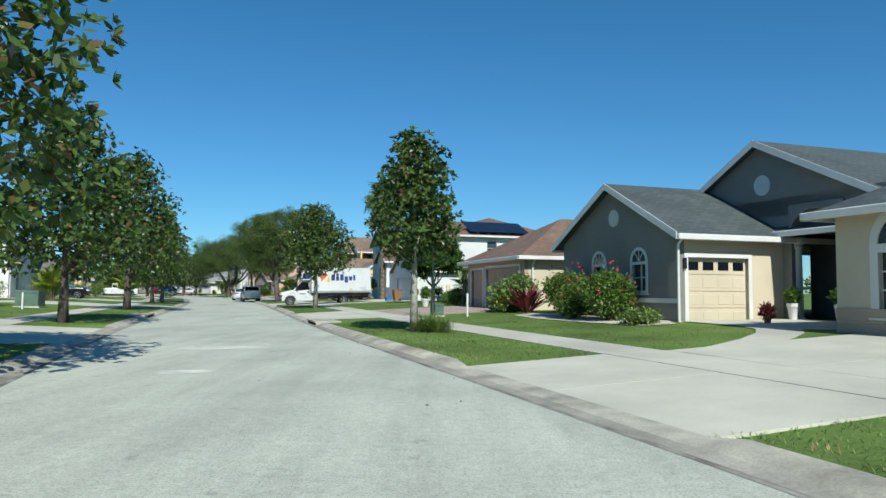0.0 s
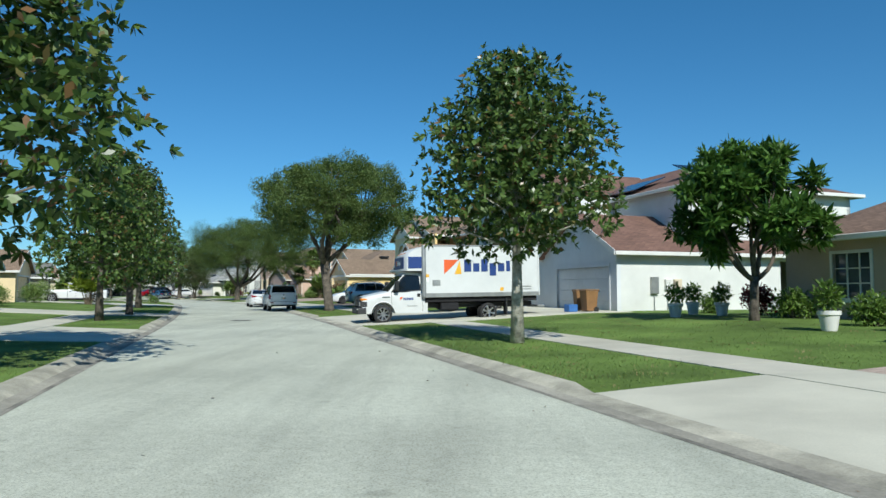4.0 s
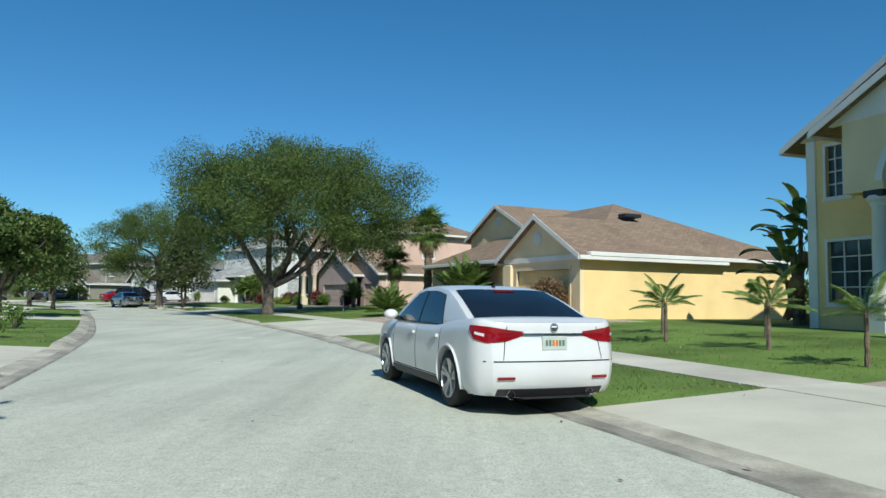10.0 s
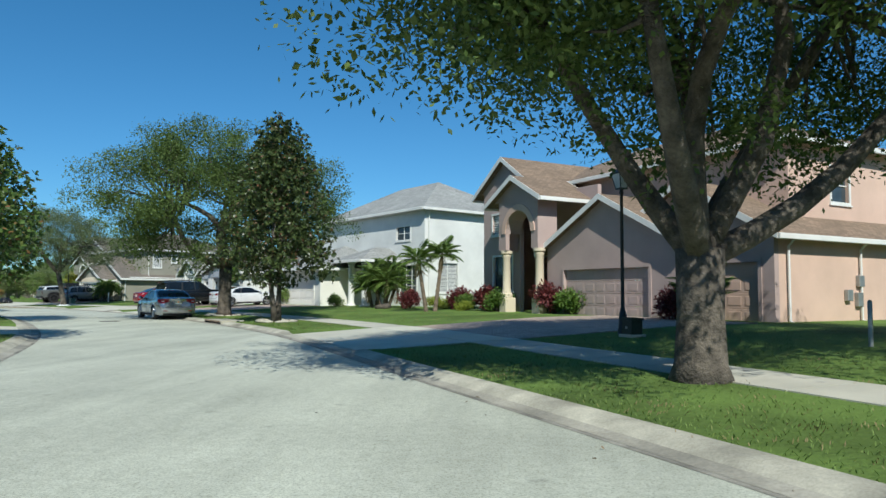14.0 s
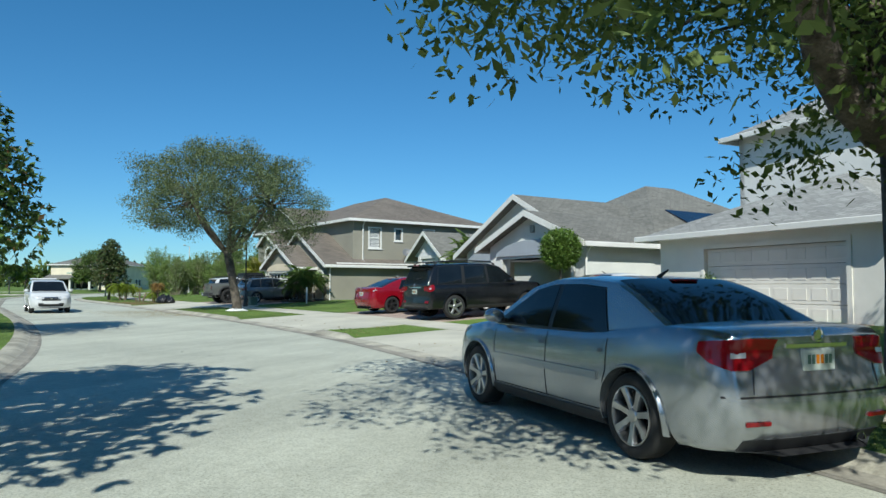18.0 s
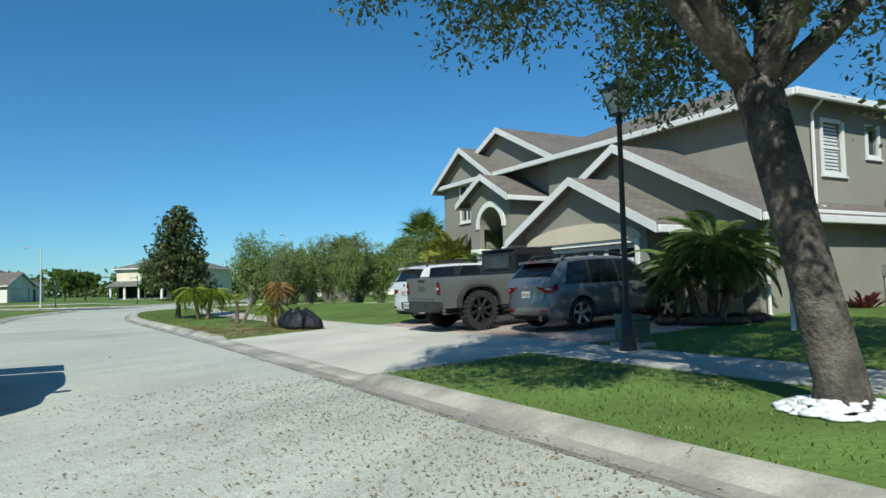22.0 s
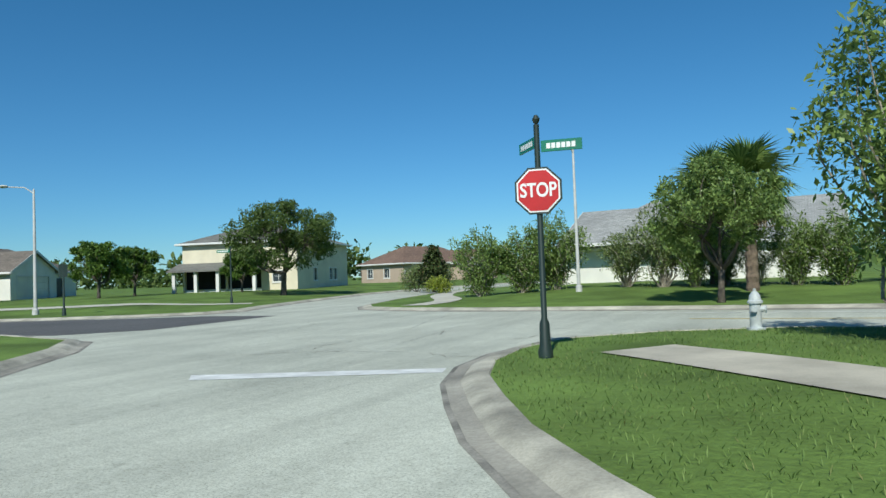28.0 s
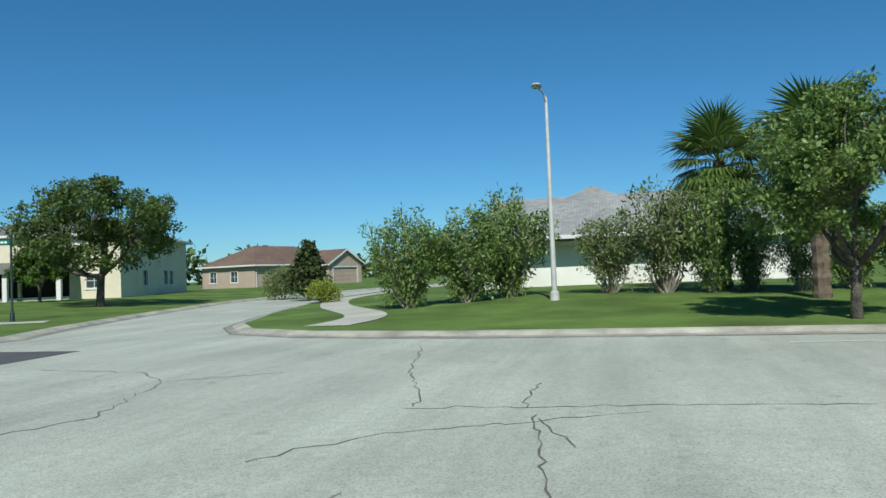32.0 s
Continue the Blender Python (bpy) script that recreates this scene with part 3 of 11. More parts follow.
SIDE0, SIDE1 = 3.05, 4.45
pavement = thing("pavement", Matrix(), "pale concrete pavement slabs with joints", "pavement", kind="structure")
s = S0 + 2
while s < 218:
    strip(s, s + 1.5 - 0.025, SIDE0, SIDE1).ob("slab", WALK, pavement)
    s += 1.5
left_pavement = thing("pavement", Matrix(), "pale concrete pavement slabs on the far verge", "pavement", kind="structure")
s = S0 + 2
while s < 205:
    strip(s, s + 3.0 - 0.03, -WIDE - SIDE1, -WIDE - SIDE0, step=3).ob("slab", WALK, left_pavement)
    s += 3.0
for a, b, deep, brick in DRIVES:
    sgn = 1 if deep > 0 else -1
    edge = (lambda o: o) if deep > 0 else (lambda o: -WIDE - o)
    d = thing("driveway", Matrix(), "brick paver driveway with concrete apron" if brick else "pale concrete driveway with wide joints", "driveway", kind="structure")
    mid_s = (a + b) / 2
    for s0, s1 in ((a, mid_s - 0.02), (mid_s + 0.02, b)):
        strip(s0, s1, *sorted((edge(0.1), edge(SIDE0 - 0.03))), up=0.022, dip=0.1).ob("slab", DRIVE, d)
        if not brick:
            strip(s0, s1, *sorted((edge(SIDE1 + 0.03), edge(abs(deep)))), up=0.022).ob("slab", DRIVE, d)
    strip(a, b, *sorted((edge(SIDE0), edge(SIDE1))), up=0.024).ob("slab", DRIVE, d)
    if brick:
        strip(a + 0.2, b - 0.2, *sorted((edge(SIDE1 + 0.02), edge(abs(deep)))), up=0.022).ob("paving", PAVER, d)

court = thing("driveway", Matrix(), "curved grey concrete court before the garage", "driveway", kind="structure")
so = Solid()
rim_ = [(12.0, 4.5), (12.95, 4.5), (13.4, 5.6), (14.1, 7.0), (15.0, 8.3), (15.9, 9.15), (17.0, 9.6), (18.4, 9.7), (19.6, 9.75), (19.6, 13.9), (12.0, 13.9)]
so.poly(*[(*spot(a, o), rise(o) + 0.028) for a, o in rim_])
so.ob("slab", WALK, court)

# ---- houses ----
def pt(axis, c, u, z):
    return (c, u, z) if axis == "x" else (u, c, z)


def slab(so, axis, c, out, a, b, z0, z1, t0, t1, bev=0.0):
    """A box on the plane axis = c over a..b and z0..z1, from t0 to t1 outwards."""
    lo, hi = sorted((c + out * t0, c + out * t1))
    if axis == "x":
        so.box(lo, hi, a, b, z0, z1, bev)
    else:
        so.box(a, b, lo, hi, z0, z1, bev)
    return so


def wall(house, axis, c, out, a, b, z0, z1, mat, holes=(), name="wall"):
    us = sorted({a, b, *[h[0] for h in holes], *[h[1] for h in holes]})
    zs = sorted({z0, z1, *[h[2] for h in holes], *[h[3] for h in holes]})
    nu, nz = len(us) - 1, len(zs) - 1
    full = {(i, k) for i in range(nu) for k in range(nz) if not any(h[0] < (us[i] + us[i + 1]) / 2 < h[1] and h[2] < (zs[k] + zs[k + 1]) / 2 < h[3] for h in holes)}
    so, seen = Solid(), {}

    def v(i, k, d):
        if (i, k, d) not in seen:
            seen[i, k, d] = len(so.v)
            so.v.append(pt(axis, c - out * 0.22 * d, us[i], zs[k]))
        return seen[i, k, d]
    for i, k in full:
        for d in (0, 1):
            so.f.append((v(i, k, d), v(i + 1, k, d), v(i + 1, k + 1, d), v(i, k + 1, d)))
        for (di, dk), (p, q) in {(-1, 0): ((i, k), (i, k + 1)), (1, 0): ((i + 1, k), (i + 1, k + 1)), (0, -1): ((i, k), (i + 1, k)), (0, 1): ((i, k + 1), (i + 1, k + 1))}.items():
            if (i + di, k + dk) not in full:
                so.f.append((v(*p, 0), v(*q, 0), v(*q, 1), v(*p, 1)))
    return so.ob(name, mat, house)


def window(house, axis, c, out, a, b, z0, z1, cols=2, rows=2, trim=WHITE, blind=False, round_top=False, wide=0.1):
    so = Solid()
    for u0, u1, w0, w1 in ((a - wide, a, z0 - wide, z1 + wide), (b, b + wide, z0 - wide, z1 + wide), (a, b, z1, z1 + wide), (a, b, z0 - wide, z0)):
        slab(so, axis, c, out, u0, u1, w0, w1, -0.05, 0.035)
    w = so.ob("window", trim, house)
    so = Solid()
    slab(so, axis, c, out, a, b, z0, z1, -0.13, -0.12)
    so.ob("pane", WINGLASS, w)
    if blind:
        n = max(4, int((z1 - z0) / 0.09))
        for k in range(n):
            zb = z0 + (z1 - z0) * k / n
            slab(Solid(), axis, c, out, a + 0.02, b - 0.02, zb + 0.01, zb + 0.07, -0.115, -0.105).ob("slat", BLINDS, w)
    so = Solid()
    for k in range(1, cols):
        u = a + (b - a) * k / cols
        slab(so, axis, c, out, u - 0.018, u + 0.018, z0, z1, -0.115, -0.07)
    for k in range(1, rows):
        z = z0 + (z1 - z0) * k / rows
        slab(so, axis, c, out, a, b, z - 0.018, z + 0.018, -0.115, -0.072)
    if so.v:
        so.ob("muntin", WHITE, w)
    slab(Solid(), axis, c, out, a - wide - 0.04, b + wide + 0.04, z0 - wide - 0.05, z0 - wide, -0.05, 0.07).ob("sill", trim, w)
    if round_top:
        r, m = (b - a) / 2, (a + b) / 2
        arc = [(m + r * math.cos(t), z1 + wide + r * math.sin(t)) for t in np.linspace(0, math.pi, 13)]
        lo, hi = sorted((c - out * 0.05, c + out * 0.006))
        Solid().prism(arc, lo, hi, axis).ob("fanlight", WINGLASS, w)
        so = Solid()
        for (u0, w0), (u1, w1) in zip(arc, arc[1:]):
            k0, k1 = 1 + wide / r, 1 + wide / r
            zb = z1 + wide
            so.prism([(u0, w0), (m + (u0 - m) * k0, zb + (w0 - zb) * k0), (m + (u1 - m) * k1, zb + (w1 - zb) * k1), (u1, w1)], *sorted((c - out * 0.04, c + out * 0.04)), axis)
        so.ob("arch_trim", trim, w)
        so = Solid()
        for t in (0.3, 0.5, 0.7):
            q = (m + r * math.cos(t * math.pi), z1 + wide + r * math.sin(t * math.pi))
            so.tube([pt(axis, c + out * 0.012, m, z1 + wide), pt(axis, c + out * 0.012, *q)], 0.015, 4)
        so.ob("muntin", WHITE, w)
    return w


def garage(house, axis, c, out, a, b, z0, z1, mat, trim=WHITE, rows=4, lights=False, frame_w=0.14):
    so = Solid()
    for u0, u1, w0, w1 in ((a - frame_w, a, z0, z1 + frame_w), (b, b + frame_w, z0, z1 + frame_w), (a, b, z1, z1 + frame_w)):
        slab(so, axis, c, out, u0, u1, w0, w1, -0.2, 0.03)
    d = so.ob("garage_door", trim, house)
    h = (z1 - z0) / rows
    cols = max(2, round((b - a) / 0.62))
    for r in range(rows):
        so = slab(Solid(), axis, c, out, a, b, z0 + r * h + 0.006, z0 + (r + 1) * h - 0.006, -0.17, -0.13, 0.006)
        for k in range(cols):
            u0, u1 = a + (b - a) * (k + 0.12) / cols, a + (b - a) * (k + 0.88) / cols
            if not (lights and r == rows - 1):
                slab(so, axis, c, out, u0, u1, z0 + (r + 0.2) * h, z0 + (r + 0.8) * h, -0.135, -0.118, 0.008)
        p = so.ob("panel", mat, d)
        if lights and r == rows - 1:
            for k in range(cols):
                u0, u1 = a + (b - a) * (k + 0.15) / cols, a + (b - a) * (k + 0.85) / cols
                slab(Solid(), axis, c, out, u0, u1, z0 + (r + 0.25) * h, z0 + (r + 0.75) * h, -0.13, -0.122).ob("pane", CARGLASS, d)
    return d




def gable(house, axis, u0, u1, v0, v1, ze, zp, roof, wallmat, oh=0.4, rake=0.35, ends=(True, True), trim=WHITE, peak=None):
    """A ridged roof; the ridge runs along axis from u0 to u1, the eaves lie at v0 and v1."""
    m = (v0 + v1) / 2 if peak is None else peak
    th = 0.13

    def q(u, v, z):
        return (u, v, z) if axis == "x" else (v, u, z)
    so = Solid()
    for ve in (v0, v1):
        k = (zp - ze) / (m - ve)
        vo = ve - math.copysign(oh, m - ve)
        zo = ze - abs(k) * oh
        a0, a1 = u0 - rake, u1 + rake
        top = [q(a0, vo, zo + th), q(a1, vo, zo + th), q(a1, m, zp + th), q(a0, m, zp + th)]
        bot = [q(a0, vo, zo), q(a1, vo, zo), q(a1, m, zp), q(a0, m, zp)]
        n = len(so.v)
        so.v += top + bot
        so.f += [tuple(n + i for i in f) for f in ((0, 1, 2, 3), (7, 6, 5, 4), (0, 4, 5, 1), (1, 5, 6, 2), (2, 6, 7, 3), (3, 7, 4, 0))]
    r = roof_uv(so.ob("roof", roof, house))
    for ve in (v0, v1):
        k = (zp - ze) / (m - ve)
        vo = ve - math.copysign(oh, m - ve)
        zo = ze - abs(k) * oh
        s = math.copysign(1, ve - m)
        b = Solid()
        lo, hi = sorted((vo, vo + s * 0.1))
        if axis == "x":
            b.box(u0 - rake, u1 + rake, lo, hi, zo - 0.1, zo + 0.09, 0.02)
        else:
            b.box(lo, hi, u0 - rake, u1 + rake, zo - 0.1, zo + 0.09, 0.02)
        b.ob("gutter", trim, r)
    for u, on_, s in ((u0, ends[0], -1), (u1, ends[1], 1)):
        if not on_:
            continue
        lo, hi = sorted((u, u - s * 0.2))
        Solid().prism([(v0, ze), (v1, ze), (m, zp - 0.01)], lo, hi, axis).ob("gable_wall", wallmat, house)
        for ve in (v0, v1):
            k = (zp - ze) / (m - ve)
            vo = ve - math.copysign(oh, m - ve)
            zo = ze - abs(k) * oh
            e0, e1 = sorted((u + s * rake, u + s * (rake + 0.03)))
            Solid().prism([(vo, zo - 0.1), (m, zp - 0.1), (m, zp + th + 0.012), (vo, zo + th + 0.012)], e0, e1, axis).ob("rake_board", trim, r)
    return r


def hip(house, x0, x1, y0, y1, ze, zp, roof, oh=0.45, trim=WHITE):
    a0, a1, b0, b1 = x0 - oh, x1 + oh, y0 - oh, y1 + oh
    w, d = a1 - a0, b1 - b0
    i = min(w, d) / 2
    if w >= d:
        r0, r1 = (a0 + i, (b0 + b1) / 2), (a1 - i, (b0 + b1) / 2)
    else:
        r0, r1 = ((a0 + a1) / 2, b0 + i), ((a0 + a1) / 2, b1 - i)
    so = Solid()
    c = [(a0, b0, ze), (a1, b0, ze), (a1, b1, ze), (a0, b1, ze)]
    p, q = (*r0, zp), (*r1, zp)
    if w >= d:
        for f in ((c[0], c[1], q, p), (c[2], c[3], p, q), (c[3], c[0], p), (c[1], c[2], q)):
            so.poly(*f)
    else:
        for f in ((c[1], c[2], q, p), (c[3], c[0], p, q), (c[0], c[1], p), (c[2], c[3], q)):
            so.poly(*f)
    so.poly(*[(x, y, ze - 0.02) for x, y, _ in reversed(c)])
    r = roof_uv(so.ob("roof", roof, house))
    for x_0, x_1, y_0, y_1 in ((a0 - 0.08, a1 + 0.08, b0 - 0.1, b0), (a0 - 0.08, a1 + 0.08, b1, b1 + 0.1), (a0 - 0.1, a0, b0, b1), (a1, a1 + 0.1, b0, b1)):
        Solid().box(x_0, x_1, y_0, y_1, ze - 0.16, ze + 0.03, 0.02).ob("gutter", trim, r)
    return r


def pent(house, axis, c, out, a, b, z, roof, deep=0.5, up=0.28, trim=WHITE):
    """A narrow shingled skirt with its gutter across the foot of a gable."""
    so = Solid()
    o = c + out * deep
    ring_ = [(c, z + up), (o, z), (o, z - 0.1), (c, z - 0.1)]
    for u in (a, b):
        so.v += [pt(axis, v, u, w) for v, w in ring_]
    so.f = [(0, 1, 2, 3), (7, 6, 5, 4), (0, 4, 5, 1), (1, 5, 6, 2), (2, 6, 7, 3), (3, 7, 4, 0)]
    r = roof_uv(so.ob("pent_roof", roof, house))
    slab(Solid(), axis, o, out, a, b, z - 0.14, z + 0.03, 0.0, 0.1, 0.02).ob("gutter", trim, r)


def column(house, x, y, z0, z1, r=0.2, mat=WHITE):
    col = Solid().lathe([(r * 1.5, z0), (r * 1.5, z0 + 0.18), (r * 1.15, z0 + 0.24), (r, z0 + 0.4), (r * 0.94, z1 - 0.35), (r * 1.15, z1 - 0.28), (r * 1.1, z1 - 0.2), (r * 1.45, z1 - 0.14), (r * 1.45, z1)], 18, (x, y, 0)).ob("column", mat, house, smooth=True)
    return col


def downspout(house, x, y, z0, z1, dx=0.0, dy=-0.3):
    Solid().tube([(x + dx, y + dy, z1), (x, y, z1 - 0.3), (x, y, z0 + 0.15), (x + dx * 0.8, y + dy * 0.8, z0 + 0.05)], 0.045, 6).ob("downspout", WHITE, house)


def arch(house, axis, c, out, a, b, z0, spring, ztop, mat, trim, deep=0.5, band=0.22):
    """Infill over an arched opening between a and b, from the spring line to ztop, with a trim band."""
    r, m = (b - a) / 2, (a + b) / 2
    ts = np.linspace(0, math.pi, 15)
    arc = [(m + r * math.cos(t), spring + r * math.sin(t)) for t in ts]
    so = Solid()
    lo, hi = sorted((c + out * 0.003, c - out * deep))
    for (u0, w0), (u1, w1) in zip(arc, arc[1:]):
        so.prism([(u0, w0), (u0, ztop), (u1, ztop), (u1, w1)], lo, hi, axis)
    so.ob("arch", mat, house)
    so = Solid()
    lo, hi = sorted((c - out * 0.02, c + out * 0.05))
    for (u0, w0), (u1, w1) in zip(arc, arc[1:]):
        k = 1 + band / r
        so.prism([(u0, w0), (m + (u0 - m) * k, spring + (w0 - spring) * k), (m + (u1 - m) * k, spring + (w1 - spring) * k), (u1, w1)], lo, hi, axis)
    so.ob("arch_trim", trim, house)


def vent_round(house, axis, c, out, u, z, r=0.32):
    lo, hi = sorted((c, c + out * 0.05))
    ring_ = [(u + r * math.cos(t), z + r * math.sin(t)) for t in np.linspace(0, 2 * math.pi, 20, endpoint=False)]
    v = Solid().prism(ring_, lo, hi, axis).ob("round_vent", STUCCO["blue_white"], house)
    for k in range(-3, 4):
        w = math.sqrt(max(0.01, 1 - (k / 4) ** 2)) * r * 0.8
        slab(Solid(), axis, c, out, u - w, u + w, z + k * r / 4 - 0.012, z + k * r / 4 + 0.012, 0.05, 0.075).ob("slat", WHITE, v)


def panels(house, rows, cols, origin, du, dv, w, h):
    """Solar panels on a slope: origin, unit directions along and up the slope."""
    o, du, dv = Vector(origin), Vector(du).normalized(), Vector(dv).normalized()
    nn = du.cross(dv)
    if nn.z < 0:
        nn = -nn
    for r in range(rows):
        for k in range(cols):
            p = o + du * (k * (w + 0.03)) + dv * (r * (h + 0.03)) + nn * 0.1
            s = Solid()
            c = [p, p + du * w, p + du * w + dv * h, p + dv * h]
            s.v = [tuple(v) for v in c] + [tuple(v + nn * 0.04) for v in c]
            s.f = [(3, 2, 1, 0), (4, 5, 6, 7), (0, 1, 5, 4), (1, 2, 6, 5), (2, 3, 7, 6), (3, 0, 4, 7)]
            s.ob("solar_panel", SOLAR, house)


def house_at(s, label, turn=0.0):
    return thing("house", pose(*spot(s, 0), 0, 0, 0, heading(s) + turn), label, "house", "street houses")


def gutterless(house, x0, x1, y0, y1, z0, z1, mat, skip=""):
    """Plain closing walls of a block on the sides that are not skipped: letters w (towards the street), e, s, n."""
    for k, (ax, c, o, a, b) in {"w": ("x", x0, -1, y0, y1), "e": ("x", x1, 1, y0, y1), "s": ("y", y0, -1, x0 + 0.22, x1 - 0.22), "n": ("y", y1, 1, x0 + 0.22, x1 - 0.22)}.items():
        if k not in skip:
            wall(house, ax, c, o, a, b, z0, z1, mat)


def grey_house():
    H = house_at(20, "grey stucco house with dark slate-grey shingle roof and cream side garage")
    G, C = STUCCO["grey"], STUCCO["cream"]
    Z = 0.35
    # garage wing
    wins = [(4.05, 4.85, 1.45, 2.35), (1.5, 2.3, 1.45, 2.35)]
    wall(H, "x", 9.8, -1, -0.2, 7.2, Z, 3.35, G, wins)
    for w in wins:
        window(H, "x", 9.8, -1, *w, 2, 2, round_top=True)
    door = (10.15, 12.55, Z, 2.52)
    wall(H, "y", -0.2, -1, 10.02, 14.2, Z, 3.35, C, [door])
    garage(H, "y", -0.2, -1, *door, STUCCO["cream"], lights=True)
    wall(H, "y", 7.2, 1, 10.02, 20, Z, 3.35, G)
    gable(H, "x", 9.8, 19, -0.2, 7.2, 3.35, 5.25, ROOF["slate"], G, ends=(True, False))
    vent_round(H, "x", 9.8, -1, 3.4, 4.1)
    slab(Solid(), "x", 9.8, -1, -0.2, 7.2, 1.05, 1.2, 0, 0.05).ob("band", WHITE, H)
    downspout(H, 9.72, -0.3, Z, 3.2)
    Solid().box(9.95, 10.05, -0.32, -0.2, 2.15, 2.5, 0.02).ob("wall_lamp", BLACK, H)
    # entrance and main body
    wall(H, "x", 14.0, -1, -5.8, 5.2, Z, 4.6, G, [(-2.7, -0.6, Z, 4.12)])
    gable(H, "x", 14.0, 27, -4.6, 5.9, 4.0, 6.6, ROOF["slate"], G, oh=0.5)
    vent_round(H, "x", 14.0, -1, 0.6, 5.15, 0.36)
    arch(H, "x", 13.9, -1, -2.7, -0.6, Z, 3.05, 4.3, G, G, 0.7, 0.1)
    wall(H, "x", 16.5, -1, -5.6, 1, Z, 4.2, G, [(-2.2, -1.2, Z, 2.4)])
    Solid().box(16.52, 16.6, -2.2, -1.2, Z, 2.4, 0.01).ob("front_door", BLACK, H)
    column(H, 14.3, -0.45, Z, 3.2, 0.22)
    # right-hand wing
    win = (-8.4, -7.1, 1.05, 2.3)
    wall(H, "x", 9.8, -1, -13.5, -6.0, Z, 3.3, C, [win])
    window(H, "x", 9.8, -1, *win, 3, 3, round_top=True, wide=0.2)
    wall(H, "y", -6.0, 1, 10.02, 14.2, Z, 3.3, G)
    wall(H, "y", -13.5, -1, 10.02, 27, Z, 3.3, G)
    wall(H, "x", 27, 1, -13.5, 7.2, Z, 3.3, G)
    hip(H, 9.8, 20, -13.5, -6.0, 3.3, 5.4, ROOF["slate"])
    hip(H, 14, 27, -13.5, 7.2, 3.4, 6.9, ROOF["slate"])
    for z in (0.4, 0.75):
        slab(Solid(), "x", 9.8, -1, -13.5, -6, z, z + 0.3, 0, 0.04).ob("stone_band", STUCCO["tan"], H)


def tan_house():
    H = house_at(32, "tan single-storey house with brown hip roof and two garage doors")
    T = STUCCO["tan"]
    Z = 0.35
    d1, d2 = (6.1, 7.95, Z, 2.6), (1.0, 5.6, Z, 2.65)
    wall(H, "x", 10.2, -1, 0.4, 8.6, Z, 3.1, T, [d1, d2])
    garage(H, "x", 10.2, -1, *d1, T, WHITE)
    garage(H, "x", 10.2, -1, *d2, T, WHITE)
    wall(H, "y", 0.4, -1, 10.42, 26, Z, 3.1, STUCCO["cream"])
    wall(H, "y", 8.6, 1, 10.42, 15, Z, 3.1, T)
    hip(H, 10.2, 24, 0.4, 8.6, 3.1, 5.5, ROOF["brown"])
    w = (18.6, 20.0, 1.2, 2.65)
    wall(H, "x", 14.5, -1, 8.6, 22, Z, 3.2, T, [w, (14.5, 16.8, Z, 2.7)])
    window(H, "x", 14.5, -1, *w, 3, 3)
    wall(H, "x", 16.5, -1, 13, 18, Z, 3.1, STUCCO["cream"])
    column(H, 14.4, 14.3, Z, 3.1, 0.2, STUCCO["cream"])
    column(H, 14.4, 17.0, Z, 3.1, 0.2, STUCCO["cream"])
    wall(H, "y", 22, 1, 14.72, 27, Z, 3.2, T)
    wall(H, "x", 27, 1, 0.4, 22, Z, 3.1, T)
    hip(H, 14.5, 27, 3, 22, 3.2, 6.4, ROOF["brown"])
    downspout(H, 10.6, 0.3, Z, 3.0)


